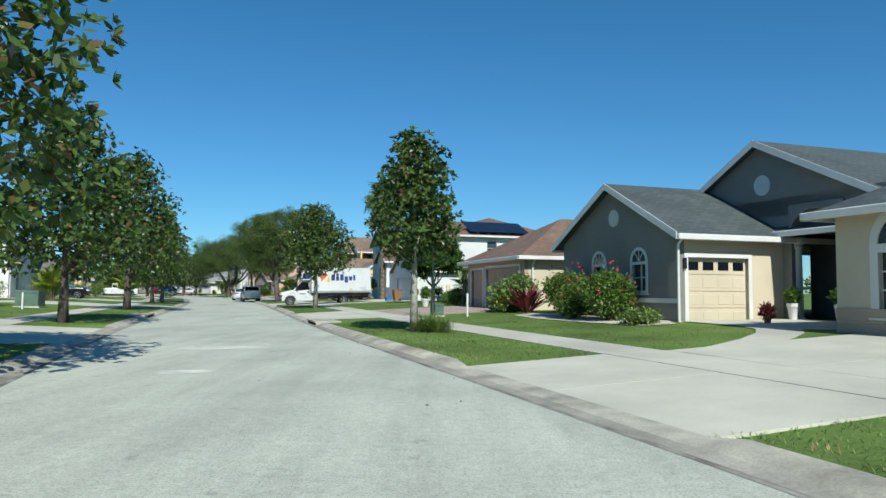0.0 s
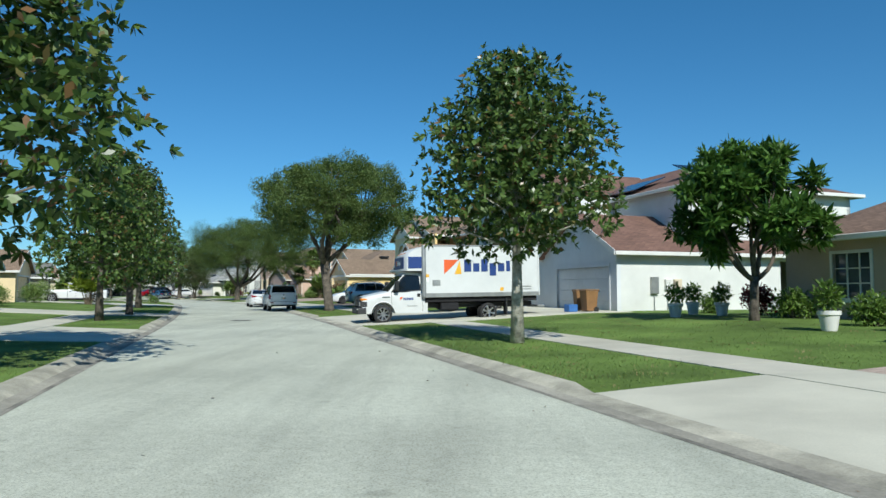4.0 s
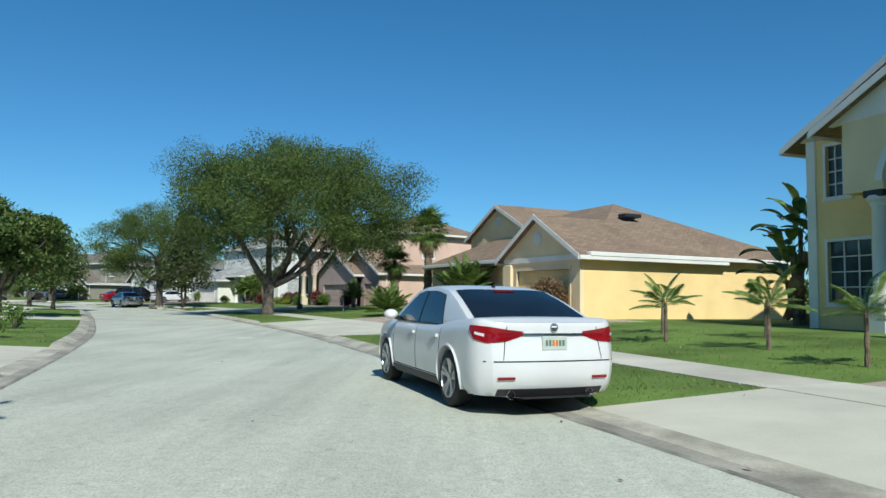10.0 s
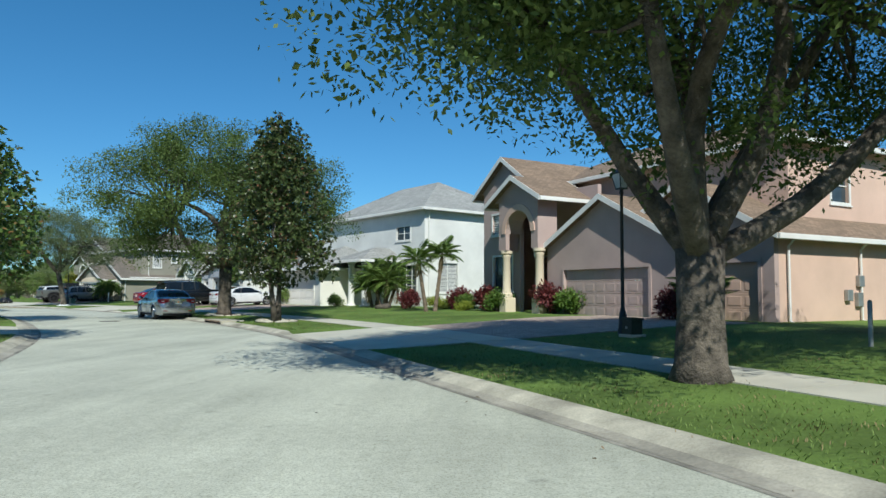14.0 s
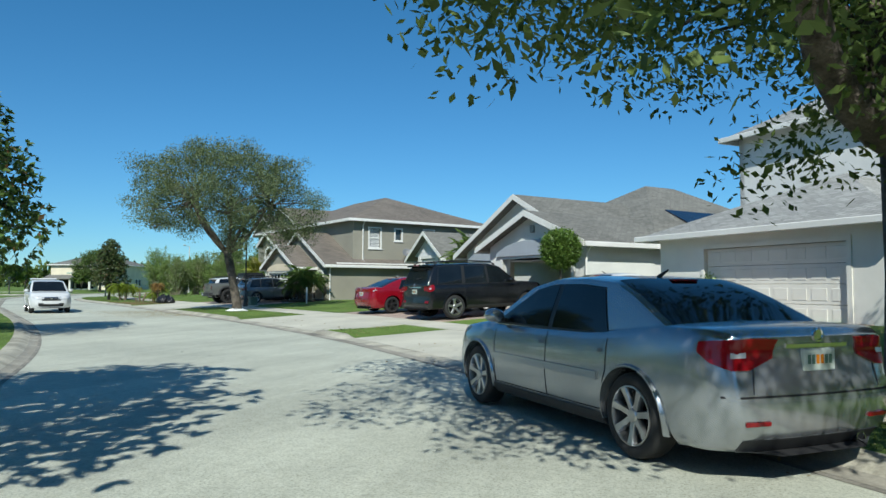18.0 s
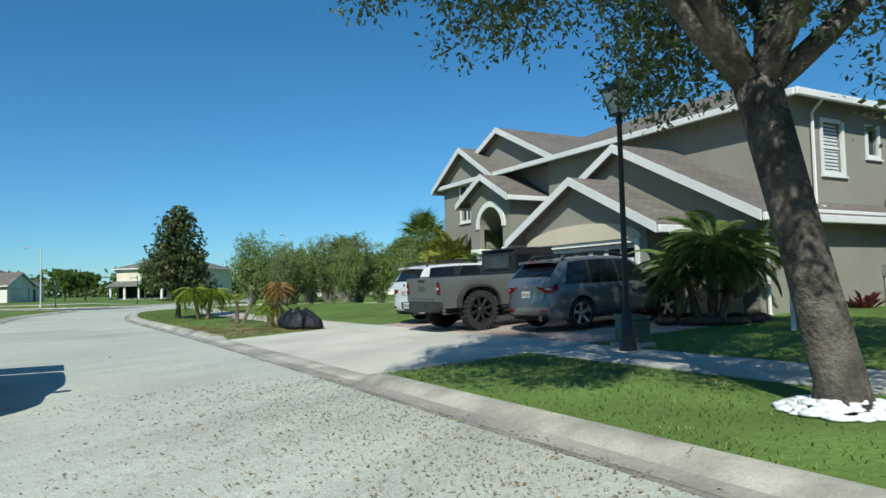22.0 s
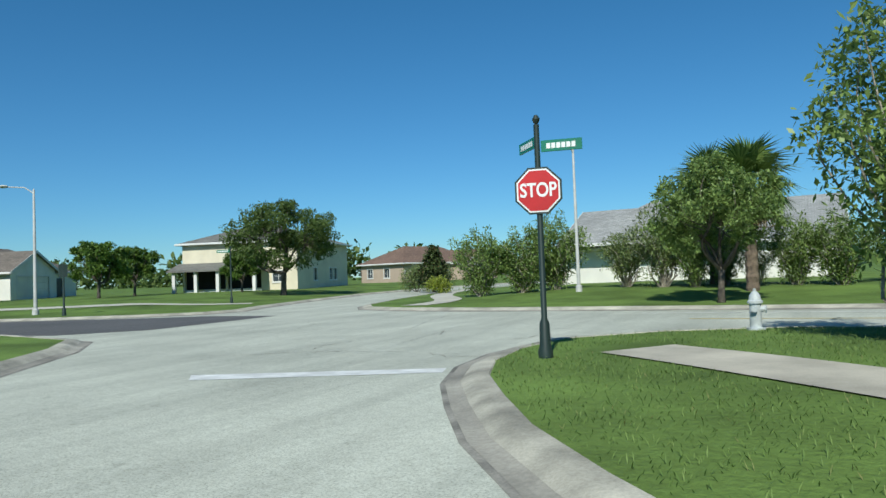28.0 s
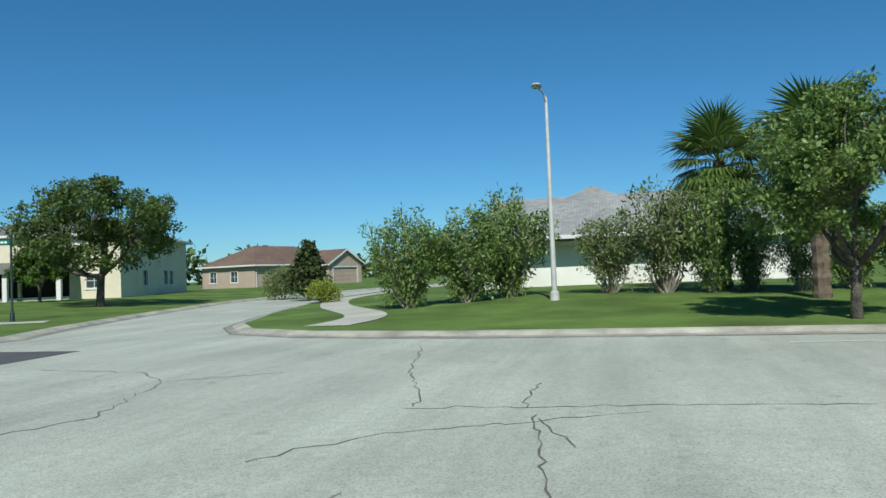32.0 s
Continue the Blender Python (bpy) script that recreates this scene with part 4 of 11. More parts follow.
def white_house():
    H = house_at(72, "white two-storey house with red-brown roof, gabled front and solar panels")
    W, B = STUCCO["blue_white"], STUCCO["white"]
    Z = 0.35
    R = ROOF["redbrown"]
    # garage wing
    d = (-9.3, -4.2, Z, 2.6)
    wall(H, "x", 12.4, -1, -10.0, -2.8, Z, 3.4, W, [d])
    garage(H, "x", 12.4, -1, *d, W, W)
    wall(H, "y", -10.0, -1, 12.62, 22, Z, 3.4, B)
    gable(H, "x", 12.4, 24, -10.0, -2.8, 3.4, 5.3, R, W, ends=(True, False))
    for k, (a, b, z0, z1) in enumerate(((14.2, 14.6, 1.3, 2.1), (15.0, 15.3, 1.5, 2.0), (15.5, 15.9, 1.4, 2.0))):
        Solid().box(a, b, -10.16, -10.0, z0, z1, 0.02).ob("meter_box", [STEEL, WHITE, STUCCO["cream"]][k], H)
        Solid().tube([((a + b) / 2, -10.06, Z), ((a + b) / 2, -10.06, z0)], 0.02, 5).ob("conduit", STEEL, H)
    # two-storey body
    wall(H, "y", -9.0, -1, 17, 28, 3.0, 6.7, B, [(20.0, 21.0, 4.9, 6.2)])
    window(H, "y", -9.0, -1, 20.0, 21.0, 4.9, 6.2, 1, 2)
    wall(H, "x", 17, -1, -9, 8, 3.0, 6.7, W)
    wall(H, "x", 28, 1, -9, 9, Z, 6.7, W)
    wall(H, "y", 9.0, 1, 13.2, 28, Z, 6.7, W)
    hip(H, 17, 28, -9, 9, 6.7, 9.1, R)
    panels(H, 3, 6, (18.2, -9.3, 6.95), (1, 0, 0), (0, 4.1, 1.8), 1.0, 1.0)
    panels(H, 2, 5, (16.9, -5.0, 6.95), (0, 1, 0), (4.4, 0, 1.8), 1.1, 1.1)
    wall(H, "y", -2.8, -1, 14.82, 17.0, 3.0, 6.9, B)
    # street gables
    win = [(6.9, 7.75, 4.7, 6.4), (5.55, 6.4, 4.7, 6.4)]
    wall(H, "x", 13.0, -1, 3.4, 9.2, Z, 6.7, W, win)
    for w in win:
        window(H, "x", 13.0, -1, *w, 3, 4)
    gable(H, "x", 13.0, 22, 3.4, 9.2, 6.7, 8.4, R, W)
    wall(H, "x", 14.6, -1, -2.8, 3.4, Z, 6.9, W, [(0.2, 2.6, Z, 3.2)])
    gable(H, "x", 14.6, 22, -2.2, 6.8, 6.9, 9.1, R, W, peak=2.6)
    wall(H, "x", 12.2, -1, -0.6, 3.4, Z, 4.6, W, [(0.4, 2.6, Z, 4.12)])
    arch(H, "x", 12.2, -1, 0.4, 2.6, Z, 3.0, 4.6, W, WHITE, 0.6)
    gable(H, "x", 12.2, 15, -0.7, 3.5, 4.6, 5.8, R, W)
    wall(H, "y", -0.6, -1, 12.42, 14.6, Z, 4.6, W)
    gutterless(H, 12.5, 14.6, -2.8, -0.6, Z, 3.3, W, "en")


def yellow_house():
    H = house_at(90, "yellow two-storey house with brown roof, white gables and tall entry arch")
    Y, P = STUCCO["yellow"], STUCCO["pale_yellow"]
    R = ROOF["tanbrown"]
    Z = 0.4
    # garage block
    d = (2.6, 8.0, Z, 2.7)
    wall(H, "x", 12.4, -1, 1.2, 9.4, Z, 3.5, Y, [d])
    garage(H, "x", 12.4, -1, *d, Y, WHITE)
    gable(H, "x", 12.4, 19, 1.2, 9.4, 3.5, 5.7, R, Y, ends=(True, False))
    wall(H, "x", 12.9, -1, -3.0, 1.2, Z, 3.3, Y)
    wall(H, "y", -3.0, -1, 13.12, 20.2, Z, 3.4, Y, [(17.4, 18.3, Z, 2.5)])
    Solid().box(17.4, 18.3, -2.98, -2.9, Z, 2.5, 0.02).ob("side_door", WHITE, H)
    wall(H, "x", 20.2, 1, -3, 3, Z, 3.4, Y)
    gable(H, "y", -3.0, 8, 12.5, 18.8, 3.4, 5.15, R, Y, ends=(True, False))
    pent(H, "x", 12.4, -1, 0.75, 9.85, 3.42, R)
    pent(H, "y", -3.0, -1, 12.3, 19.2, 3.3, R)
    for y, x in ((1.0, 12.4), (-2.9, 12.9)):
        Solid().box(x - 0.12, x + 0.2, y - 0.35, y + 0.05, Z, 3.2, 0.02).ob("corner_pier", STUCCO["warm_white"], H)
        for z in (1.2, 2.75):
            Solid().box(x - 0.15, x + 0.22, y - 0.38, y + 0.08, z, z + 0.14, 0.02).ob("pier_band", STUCCO["grey"], H)
    # two-storey body
    wins = [(-0.26, 0.9, 5.5, 6.7), (4.0, 4.95, 5.9, 6.6)]
    wall(H, "x", 17.6, -1, -2.5, 9.6, 3.2, 6.9, Y, wins)
    for w in wins:
        window(H, "x", 17.6, -1, *w, 3, 3)
    wall(H, "y", -2.5, -1, 17.82, 27, 3.2, 6.9, Y)
    wall(H, "x", 27, 1, -2.5, 17.5, Z, 6.9, Y)
    wall(H, "y", 17.5, 1, 15.4, 27, Z, 6.9, Y)
    gable(H, "y", -2.5, 17.5, 17.6, 27, 6.9, 9.5, R, P, oh=0.5)
    # entry gables
    wins = [(16.1, 16.95, 4.9, 6.6), (15.35, 16.95, 1.4, 3.4), (7.95, 8.9, 4.95, 6.6), (9.0, 9.95, 4.95, 6.6)]
    wall(H, "x", 15.2, -1, 6.0, 17.7, Z, 6.9, Y, [*wins, (11.3, 14.3, Z, 6.2)])
    for w in wins:
        window(H, "x", 15.2, -1, *w, 3, 4)
    gable(H, "x", 15.2, 22, 7.0, 18.0, 6.95, 9.3, R, STUCCO["warm_white"], oh=0.5, peak=13.4)
    slab(Solid(), "x", 15.2, -1, 17.35, 17.7, Z, 6.9, 0.0, 0.06).ob("pilaster", STUCCO["warm_white"], H)
    wall(H, "x", 14.0, -1, 10.2, 15.3, 4.7, 6.9, P, [(11.6, 14.0, 4.7, 6.15)])
    arch(H, "x", 14.0, -1, 11.6, 14.0, Z, 4.95, 6.4, P, STUCCO["warm_white"], 0.8)
    gable(H, "x", 14.0, 16, 9.6, 15.8, 6.9, 8.4, R, STUCCO["warm_white"])
    for y in (11.15, 14.35):
        wall(H, "y", 10.2 if y < 12 else 15.3, -1 if y < 12 else 1, 14.22, 15.2, 4.7, 6.9, Y)
        column(H, 14.3, y, 1.4, 4.55, 0.24)
        Solid().box(13.98, 14.62, y - 0.32, y + 0.32, 4.5, 4.72, 0.03).ob("capital", BLACK, H)
        Solid().box(14.0, 14.6, y - 0.3, y + 0.3, Z, 1.4, 0.03).ob("pedestal", WHITE, H)
    wall(H, "x", 17.0, -1, 9.6, 16, Z, 6.9, P, [(12.2, 13.4, Z, 2.7)])
    Solid().box(17.02, 17.1, 12.2, 13.4, Z, 2.7, 0.02).ob("front_door", BLACK, H)


def low_yellow_house():
    H = house_at(118, "single-storey yellow house with brown hip roof and gabled garage")
    Y, P = STUCCO["yellow"], STUCCO["pale_yellow"]
    R = ROOF["tanbrown"]
    Z = 0.4
    d = (-2.3, 2.1, Z, 2.75)
    wall(H, "x", 11.8, -1, -3.1, 3.3, Z, 3.45, P, [d])
    garage(H, "x", 11.8, -1, *d, Y, P)
    wall(H, "y", -3.1, -1, 12.02, 26, Z, 3.45, Y)
    gable(H, "x", 11.8, 20, -3.1, 3.3, 3.45, 5.3, R, P, ends=(True, False))
    vent_round(H, "x", 11.8, -1, 0.2, 4.3)
    slab(Solid(), "x", 11.8, -1, -3.1, 3.3, 3.15, 3.4, 0, 0.06).ob("band", STUCCO["warm_white"], H)
    Solid().box(11.66, 12.1, 2.5, 3.3, Z, 3.1, 0.03).ob("corner_pier", P, H)
    d2 = (3.7, 5.7, Z, 2.75)
    wall(H, "x", 13.2, -1, 3.3, 7.5, Z, 3.4, P, [d2])
    garage(H, "x", 13.2, -1, *d2, Y, P)
    hip(H, 13.2, 24, 2.5, 8, 3.4, 4.8, R)
    wall(H, "x", 15.6, -1, 6.6, 14.2, Z, 5.4, P, [(8.6, 10.6, Z, 3.2)])
    gable(H, "x", 15.6, 24, 6.6, 14.2, 5.4, 7.25, R, P)
    vent_round(H, "x", 15.6, -1, 10.4, 6.3)
    wall(H, "x", 17, -1, 7.5, 13.5, Z, 4, P)
    win = (14.8, 16.1, 1.25, 3.0)
    wall(H, "x", 15.0, -1, 14.4, 19.2, Z, 3.6, P, [win])
    window(H, "x", 15.0, -1, *win, 2, 2, blind=True)
    wall(H, "y", 19.2, 1, 15.22, 26, Z, 3.6, Y)
    wall(H, "x", 26, 1, -3.1, 19.2, Z, 3.45, Y)
    hip(H, 15.0, 26, 13.5, 19.2, 3.6, 5.0, R)
    hip(H, 12.5, 26, -3.1, 14, 3.45, 6.9, R, oh=0.43)
    Solid().box(17.5, 18.6, 0.6, 1.2, 5.75, 5.95, 0.03).ob("skylight", BLACK, H)


def pink_house():
    H = house_at(152, "two-storey pink stucco house with brown roof and paver drive")
    # M is the pink stucco with its street-side shade put into the colour
    K, M = STUCCO["pink"], STUCCO["shaded_pink"]
    R = ROOF["tanbrown"]
    Z = 0.4
    d1, d2 = (-4.7, 0.4, Z, 2.45), (-9.0, -6.9, Z, 2.5)
    wall(H, "x", 13.0, -1, -6.2, 1.6, Z, 3.4, M, [d1])
    garage(H, "x", 13.0, -1, *d1, STUCCO["shaded_pink"], M)
    gable(H, "x", 13.0, 20, -6.3, 1.7, 3.4, 5.4, R, M, ends=(True, False))
    wall(H, "x", 13.6, -1, -9.6, -6.2, Z, 3.5, M, [d2])
    garage(H, "x", 13.6, -1, *d2, K, M)
    wall(H, "y", -9.6, -1, 13.82, 23.5, Z, 3.5, K)
    gable(H, "x", 13.6, 23, -9.6, -2.2, 3.5, 5.5, R, M, ends=(True, False))
    downspout(H, 14.2, -9.7, Z, 3.3)
    downspout(H, 18.2, -9.7, Z, 3.3)
    for x, z0, z1 in ((17.3, 1.2, 1.6), (17.9, 1.0, 1.5), (18.0, 1.7, 2.1)):
        Solid().box(x, x + 0.3, -9.76, -9.6, z0, z1, 0.02).ob("meter_box", STEEL, H)
    Solid().box(23.0, 24.2, -10.6, -9.7, Z, 1.6, 0.05).ob("air_conditioner", STEEL, H)
    # two storeys
    wins = [(5.0, 6.7, 4.5, 5.5), (4.9, 6.6, 1.6, 3.3)]
    wall(H, "x", 13.3, -1, 4.2, 7.6, Z, 6.8, M, wins)
    window(H, "x", 13.3, -1, *wins[0], 2, 8, blind=True)
    window(H, "x", 13.3, -1, *wins[1], 2, 1)
    wall(H, "y", 7.6, 1, 13.52, 24, Z, 6.8, K)
    gable(H, "x", 13.3, 22, 3.1, 7.8, 6.75, 8.3, R, M)
    wall(H, "x", 16, -1, -8.5, 4.2, 3, 7.2, K, [(1.0, 2.2, 4.8, 6.2)])
    wall(H, "y", -8.5, -1, 16.22, 25, 3, 7.2, K, [(18.5, 19.6, 4.9, 6.2)])
    window(H, "y", -8.5, -1, 18.5, 19.6, 4.9, 6.2, 1, 2)
    wall(H, "x", 25, 1, -9.6, 7.6, Z, 7.2, K)
    hip(H, 16, 25, -8.5, 7.6, 7.0, 9.2, R)
    wall(H, "x", 12.3, -1, 1.4, 4.6, 3.5, 6.0, M, [(1.9, 4.0, 3.5, 5.37)])
    arch(H, "x", 12.3, -1, 1.9, 4.0, Z, 4.3, 5.6, M, STUCCO["pink"], 0.9, 0.3)
    gable(H, "x", 12.3, 15, 1.2, 5.0, 5.9, 6.9, R, M)
    for y in (1.6, 4.3):
        column(H, 12.55, y, 1.2, 3.5, 0.2, STUCCO["cream"])
        Solid().box(12.3, 12.9, y - 0.3, y + 0.3, Z, 1.2, 0.03).ob("pedestal", STUCCO["cream"], H)
        wall(H, "y", y + (0.35 if y > 3 else -0.2), 1 if y > 3 else -1, 12.52, 13.4, 3.5, 6.0, M)
    wall(H, "x", 15, -1, 0.4, 4.2, Z, 6.5, M, [(2.2, 3.6, Z, 3.0)])
    Solid().box(15.05, 15.1, 2.2, 3.6, Z, 3.0, 0.02).ob("front_door", BLACK, H)


def porch_house():
    H = house_at(172, "white two-storey house with pale roof, columned porch and garage wing")
    W, P = STUCCO["white"], STUCCO["warm_white"]
    R = ROOF["pale"]
    Z = 0.4
    w1 = (-3.8, -2.1, 5.1, 6.0)
    wall(H, "x", 15.6, -1, -5.5, 2.0, Z, 7.1, W, [w1, (-4.6, -2.6, 1.2, 3.3)])
    window(H, "x", 15.6, -1, *w1, 2, 2)
    window(H, "x", 15.6, -1, -4.6, -2.6, 1.2, 3.3, 3, 3)
    ws = [(21.1, 22.5, 5.7, 6.4), (16.8, 18.4, 1.5, 3.45), (22.3, 24.2, 2.0, 3.3)]
    wall(H, "y", -5.5, -1, 15.82, 25, Z, 7.1, W, ws)
    for w in ws:
        window(H, "y", -5.5, -1, *w, 2, 2, blind=True)
    wall(H, "x", 25, 1, -5.5, 9, Z, 7.1, W)
    wall(H, "y", 9, 1, 15.6, 25, Z, 7.1, W)
    wall(H, "x", 15.6, -1, 2.0, 9, 3, 7.1, W)
    hip(H, 15.6, 25, -5.5, 9, 7.1, 9.9, R)
    downspout(H, 15.9, -5.6, Z, 7.0)
    # garage wing and porch
    d = (1.4, 6.2, Z, 2.6)
    wall(H, "x", 11.0, -1, 0.4, 8.2, Z, 3.1, P, [d])
    garage(H, "x", 11.0, -1, *d, STUCCO["warm_white"], P)
    wall(H, "y", 0.4, -1, 11.22, 15.6, Z, 3.1, P)
    wall(H, "y", 8.2, 1, 11.22, 16, Z, 3.1, P)
    hip(H, 11.0, 19, 0.2, 8.4, 3.1, 5.0, R)
    hip(H, 12.4, 18, -3.0, 0.8, 3.6, 4.6, R)
    for x, y in ((12.7, -0.9), (12.7, -2.7)):
        column(H, x, y, Z, 3.6, 0.22)


def grey_roof_house():
    H = house_at(186, "white single-storey house with grey gabled roof and open garage")
    W = STUCCO["white"]
    R = ROOF["grey"]
    Z = 0.4
    d = (-4.2, 0.1, Z, 2.55)
    wall(H, "x", 9.8, -1, -5.0, 1.0, Z, 3.1, W, [d])
    for a, b, z0, z1 in ((-4.35, -4.2, Z, 2.7), (0.1, 0.25, Z, 2.7), (-4.2, 0.1, 2.55, 2.7)):
        slab(Solid(), "x", 9.8, -1, a, b, z0, z1, -0.2, 0.03).ob("door_trim", WHITE, H)
    for k in range(4):
        Solid().box(10.05 + k * 0.6, 10.6 + k * 0.6, -4.2, 0.1, 2.45, 2.49).ob("raised_door_panel", WHITE, H)
    wall(H, "x", 16.5, -1, -5.0, 1.0, Z, 3.0, STUCCO["grey"])
    wall(H, "y", -5.0, -1, 10.02, 26, Z, 3.0, W)
    gable(H, "x", 9.8, 18, -5.0, 1.0, 3.1, 4.3, R, W, ends=(True, False), peak=-2.0, rake=0.5)
    arc_ = [(-2.05 + 2.5 * math.cos(t_), 2.66 + 0.62 * math.sin(t_)) for t_ in np.linspace(0, math.pi, 13)]
    Solid().prism(arc_, 9.7, 9.8, "x").ob("segment_arch", STUCCO["slate_and_shade"], H)
    d2 = (1.5, 3.9, Z, 2.45)
    wall(H, "x", 10.9, -1, 1.0, 4.5, Z, 3.1, W, [d2])
    garage(H, "x", 10.9, -1, *d2, WHITE, WHITE, lights=True, frame_w=0.1)
    arc_ = [(2.7 + 1.55 * math.cos(t_), 2.58 + 0.55 * math.sin(t_)) for t_ in np.linspace(0, math.pi, 13)]
    Solid().prism(arc_, 10.8, 10.9, "x").ob("segment_arch", STUCCO["slate_and_shade"], H)
    gable(H, "x", 10.9, 22, -4.2, 4.5, 3.0, 5.25, R, W, ends=(True, False), peak=0.15, rake=0.5)
    Solid().box(9.65, 9.8, -2.1, -1.9, 3.55, 3.85, 0.03).ob("wall_ornament", STEEL, H)
    hip(H, 13.5, 27, -5.0, 6.4, 3.0, 6.5, R)
    hip(H, 17.6, 27, 4.0, 13.5, 3.0, 4.9, R)
    wall(H, "x", 17.6, -1, 4.0, 12.4, Z, 3.0, W)
    panels(H, 1, 4, (17.3, -3.6, 4.0), (1, 0, 0), (0, 6.0, 3.2), 1.0, 1.7)
    downspout(H, 9.7, -5.1, Z, 2.9)
    # bay with its own gable
    bx, by = 14.3, -0.8
    y0, y1 = 13.45 + by, 15.85 + by
    for a, b in ((y0 - 0.02, y0 + 0.3), (y1 - 0.28, y1 + 0.02)):
        slab(Solid(), "x", bx, -1, a, b, Z, 3.3, 0.0, 0.16).ob("pilaster", WHITE, H)
    slab(Solid(), "x", bx, -1, y0 + 0.3, y1 - 0.28, Z, 0.95, 0.0, 0.12).ob("plinth", WHITE, H)
    slab(Solid(), "x", bx, -1, y0 + 0.3, y1 - 0.28, 3.14, 3.34, 0.0, 0.14).ob("lintel", WHITE, H)
    slab(Solid(), "y", y0, -1, bx - 0.16, bx + 0.25, Z, 3.3, 0.0, 0.06).ob("pilaster", WHITE, H)
    slab(Solid(), "y", y0, -1, bx + 2.5, bx + 2.8, Z, 3.3, 0.0, 0.06).ob("pilaster", WHITE, H)
    slab(Solid(), "y", y0, -1, bx + 0.25, bx + 2.5, Z, 0.95, 0.0, 0.05).ob("plinth", WHITE, H)
    w1 = (y0 + 0.55, y1 - 0.55, 1.3, 2.95)
    # bay walls are white stucco; shade of their recess is put into the colour
    wall(H, "x", bx, -1, y0, y1, Z, 3.3, STUCCO["slate_and_shade"], [w1])
    window(H, "x", bx, -1, *w1, 3, 2, blind=True)
    w2 = (bx + 0.75, bx + 1.75, 1.25, 3.0)
    wall(H, "y", y0, -1, bx + 0.22, 22, Z, 3.3, STUCCO["slate_and_shade"], [w2])
    window(H, "y", y0, -1, *w2, 2, 2, blind=True)
    gable(H, "x", bx, 18.4, 12.8 + by, 16.6 + by, 3.3, 4.7, R, STUCCO["blue_white"], ends=(True, False), rake=0.5)
    hip(H, 17.6, 27, 10.4, 16.2, 3.3, 5.2, R)
    wall(H, "y", y1, 1, bx + 0.22, 27, Z, 3.3, W)
    wall(H, "x", 27, 1, -5.0, y1, Z, 3.0, W)


def olive_house():
    H = house_at(208, "olive-grey two-storey house with taupe roof, white trim and arched entry")
    O = STUCCO["olive"]
    R = ROOF["taupe"]
    Z = 0.35
    wall(H, "x", 10.1, -1, -4.0, 4.3, Z, 2.9, O, [(-3.4, -2.0, Z, 2.3)])
    garage(H, "x", 10.1, -1, -3.4, -2.0, Z, 2.3, STUCCO["cream"], STUCCO["warm_white"], lights=True)
    gable(H, "x", 10.1, 17.7, -4.0, 4.4, 2.9, 5.05, R, O, ends=(True, False))
    d2 = (-1.5, 2.7, Z, 2.3)
    wall(H, "x", 8.8, -1, -1.9, 3.1, Z, 2.75, O, [d2])
    garage(H, "x", 8.8, -1, *d2, STUCCO["warm_white"], STUCCO["warm_white"], lights=True)
    arc_ = [(0.6 + 2.4 * math.cos(t_), 2.42 + 0.5 * math.sin(t_)) for t_ in np.linspace(0, math.pi, 13)]
    Solid().prism(arc_, 8.72, 8.8, "x").ob("segment_arch", STUCCO["cream"], H)
    gable(H, "x", 8.8, 13, -2.15, 3.3, 2.75, 4.1, R, O, ends=(True, False))
    wall(H, "y", 3.1, 1, 9.02, 12.6, Z, 2.8, O)
    wall(H, "y", -1.9, -1, 9.02, 10.1, Z, 2.75, O)
    wall(H, "y", -4.0, -1, 10.32, 16.8, Z, 2.9, O)
    wall(H, "x", 16.8, 1, -4.0, -3.6, Z, 2.9, O)
    wall(H, "y", -3.6, -1, 17.02, 24, Z, 2.9, O)
    downspout(H, 10.3, -4.1, Z, 2.8)
    downspout(H, 23.2, -3.7, Z, 5.8)
    hip(H, 11, 17.4, -4.0, 4, 2.9, 4.6, R, oh=0.25)
    for x, z, k in ((15.42, 2.02, 0.09), (15.87, 1.7, 0.11), (15.24, 1.45, 0.13)):
        Solid().box(x - k, x + k, -4.14, -4.0, z - k * 1.2, z + k * 1.2, 0.015).ob("meter_box", STEEL, H)
    for x, z in ((15.95, 1.6), (15.16, 1.35)):
        Solid().tube([(x, -4.07, z), (x, -4.07, Z)], 0.022, 6).ob("conduit", WHITE, H)
    # upper storey
    w, w3 = (13.45, 14.3, 4.05, 5.35), (17.9, 18.75, 4.05, 5.4)
    wall(H, "y", -3.6, -1, 12.4, 24, 2.9, 5.9, O, [w, (15.5, 16.0, 4.62, 5.36), w3])
    window(H, "y", -3.6, -1, *w, 1, 2, blind=True)
    window(H, "y", -3.6, -1, 15.5, 16.0, 4.62, 5.36, 1, 1)
    window(H, "y", -3.6, -1, *w3, 1, 2, blind=True)
    wall(H, "x", 12.2, -1, -3.6, 6.2, 2.9, 5.9, O)
    wall(H, "x", 24, 1, -3.6, 13.7, Z, 5.9, O)
    hip(H, 12.2, 24, -3.6, 13.4, 5.9, 8.4, R)
    downspout(H, 12.9, -3.7, 3.0, 5.8)
    # entry
    wall(H, "x", 12.6, -1, 6.2, 13.7, Z, 6.1, O, [(7.0, 9.9, Z, 4.6)])
    gable(H, "x", 12.6, 20, 6.35, 13.4, 6.15, 7.8, R, O, peak=9.7)
    gable(H, "x", 11.9, 14, 9.5, 13.75, 5.95, 7.25, R, O)
    wall(H, "x", 11.95, -1, 10.6, 13.7, Z, 5.95, O, [(10.9, 12.15, 4.2, 5.75)])
    window(H, "x", 11.95, -1, 10.9, 12.15, 4.2, 5.75, 4, 3, trim=STUCCO["warm_white"])
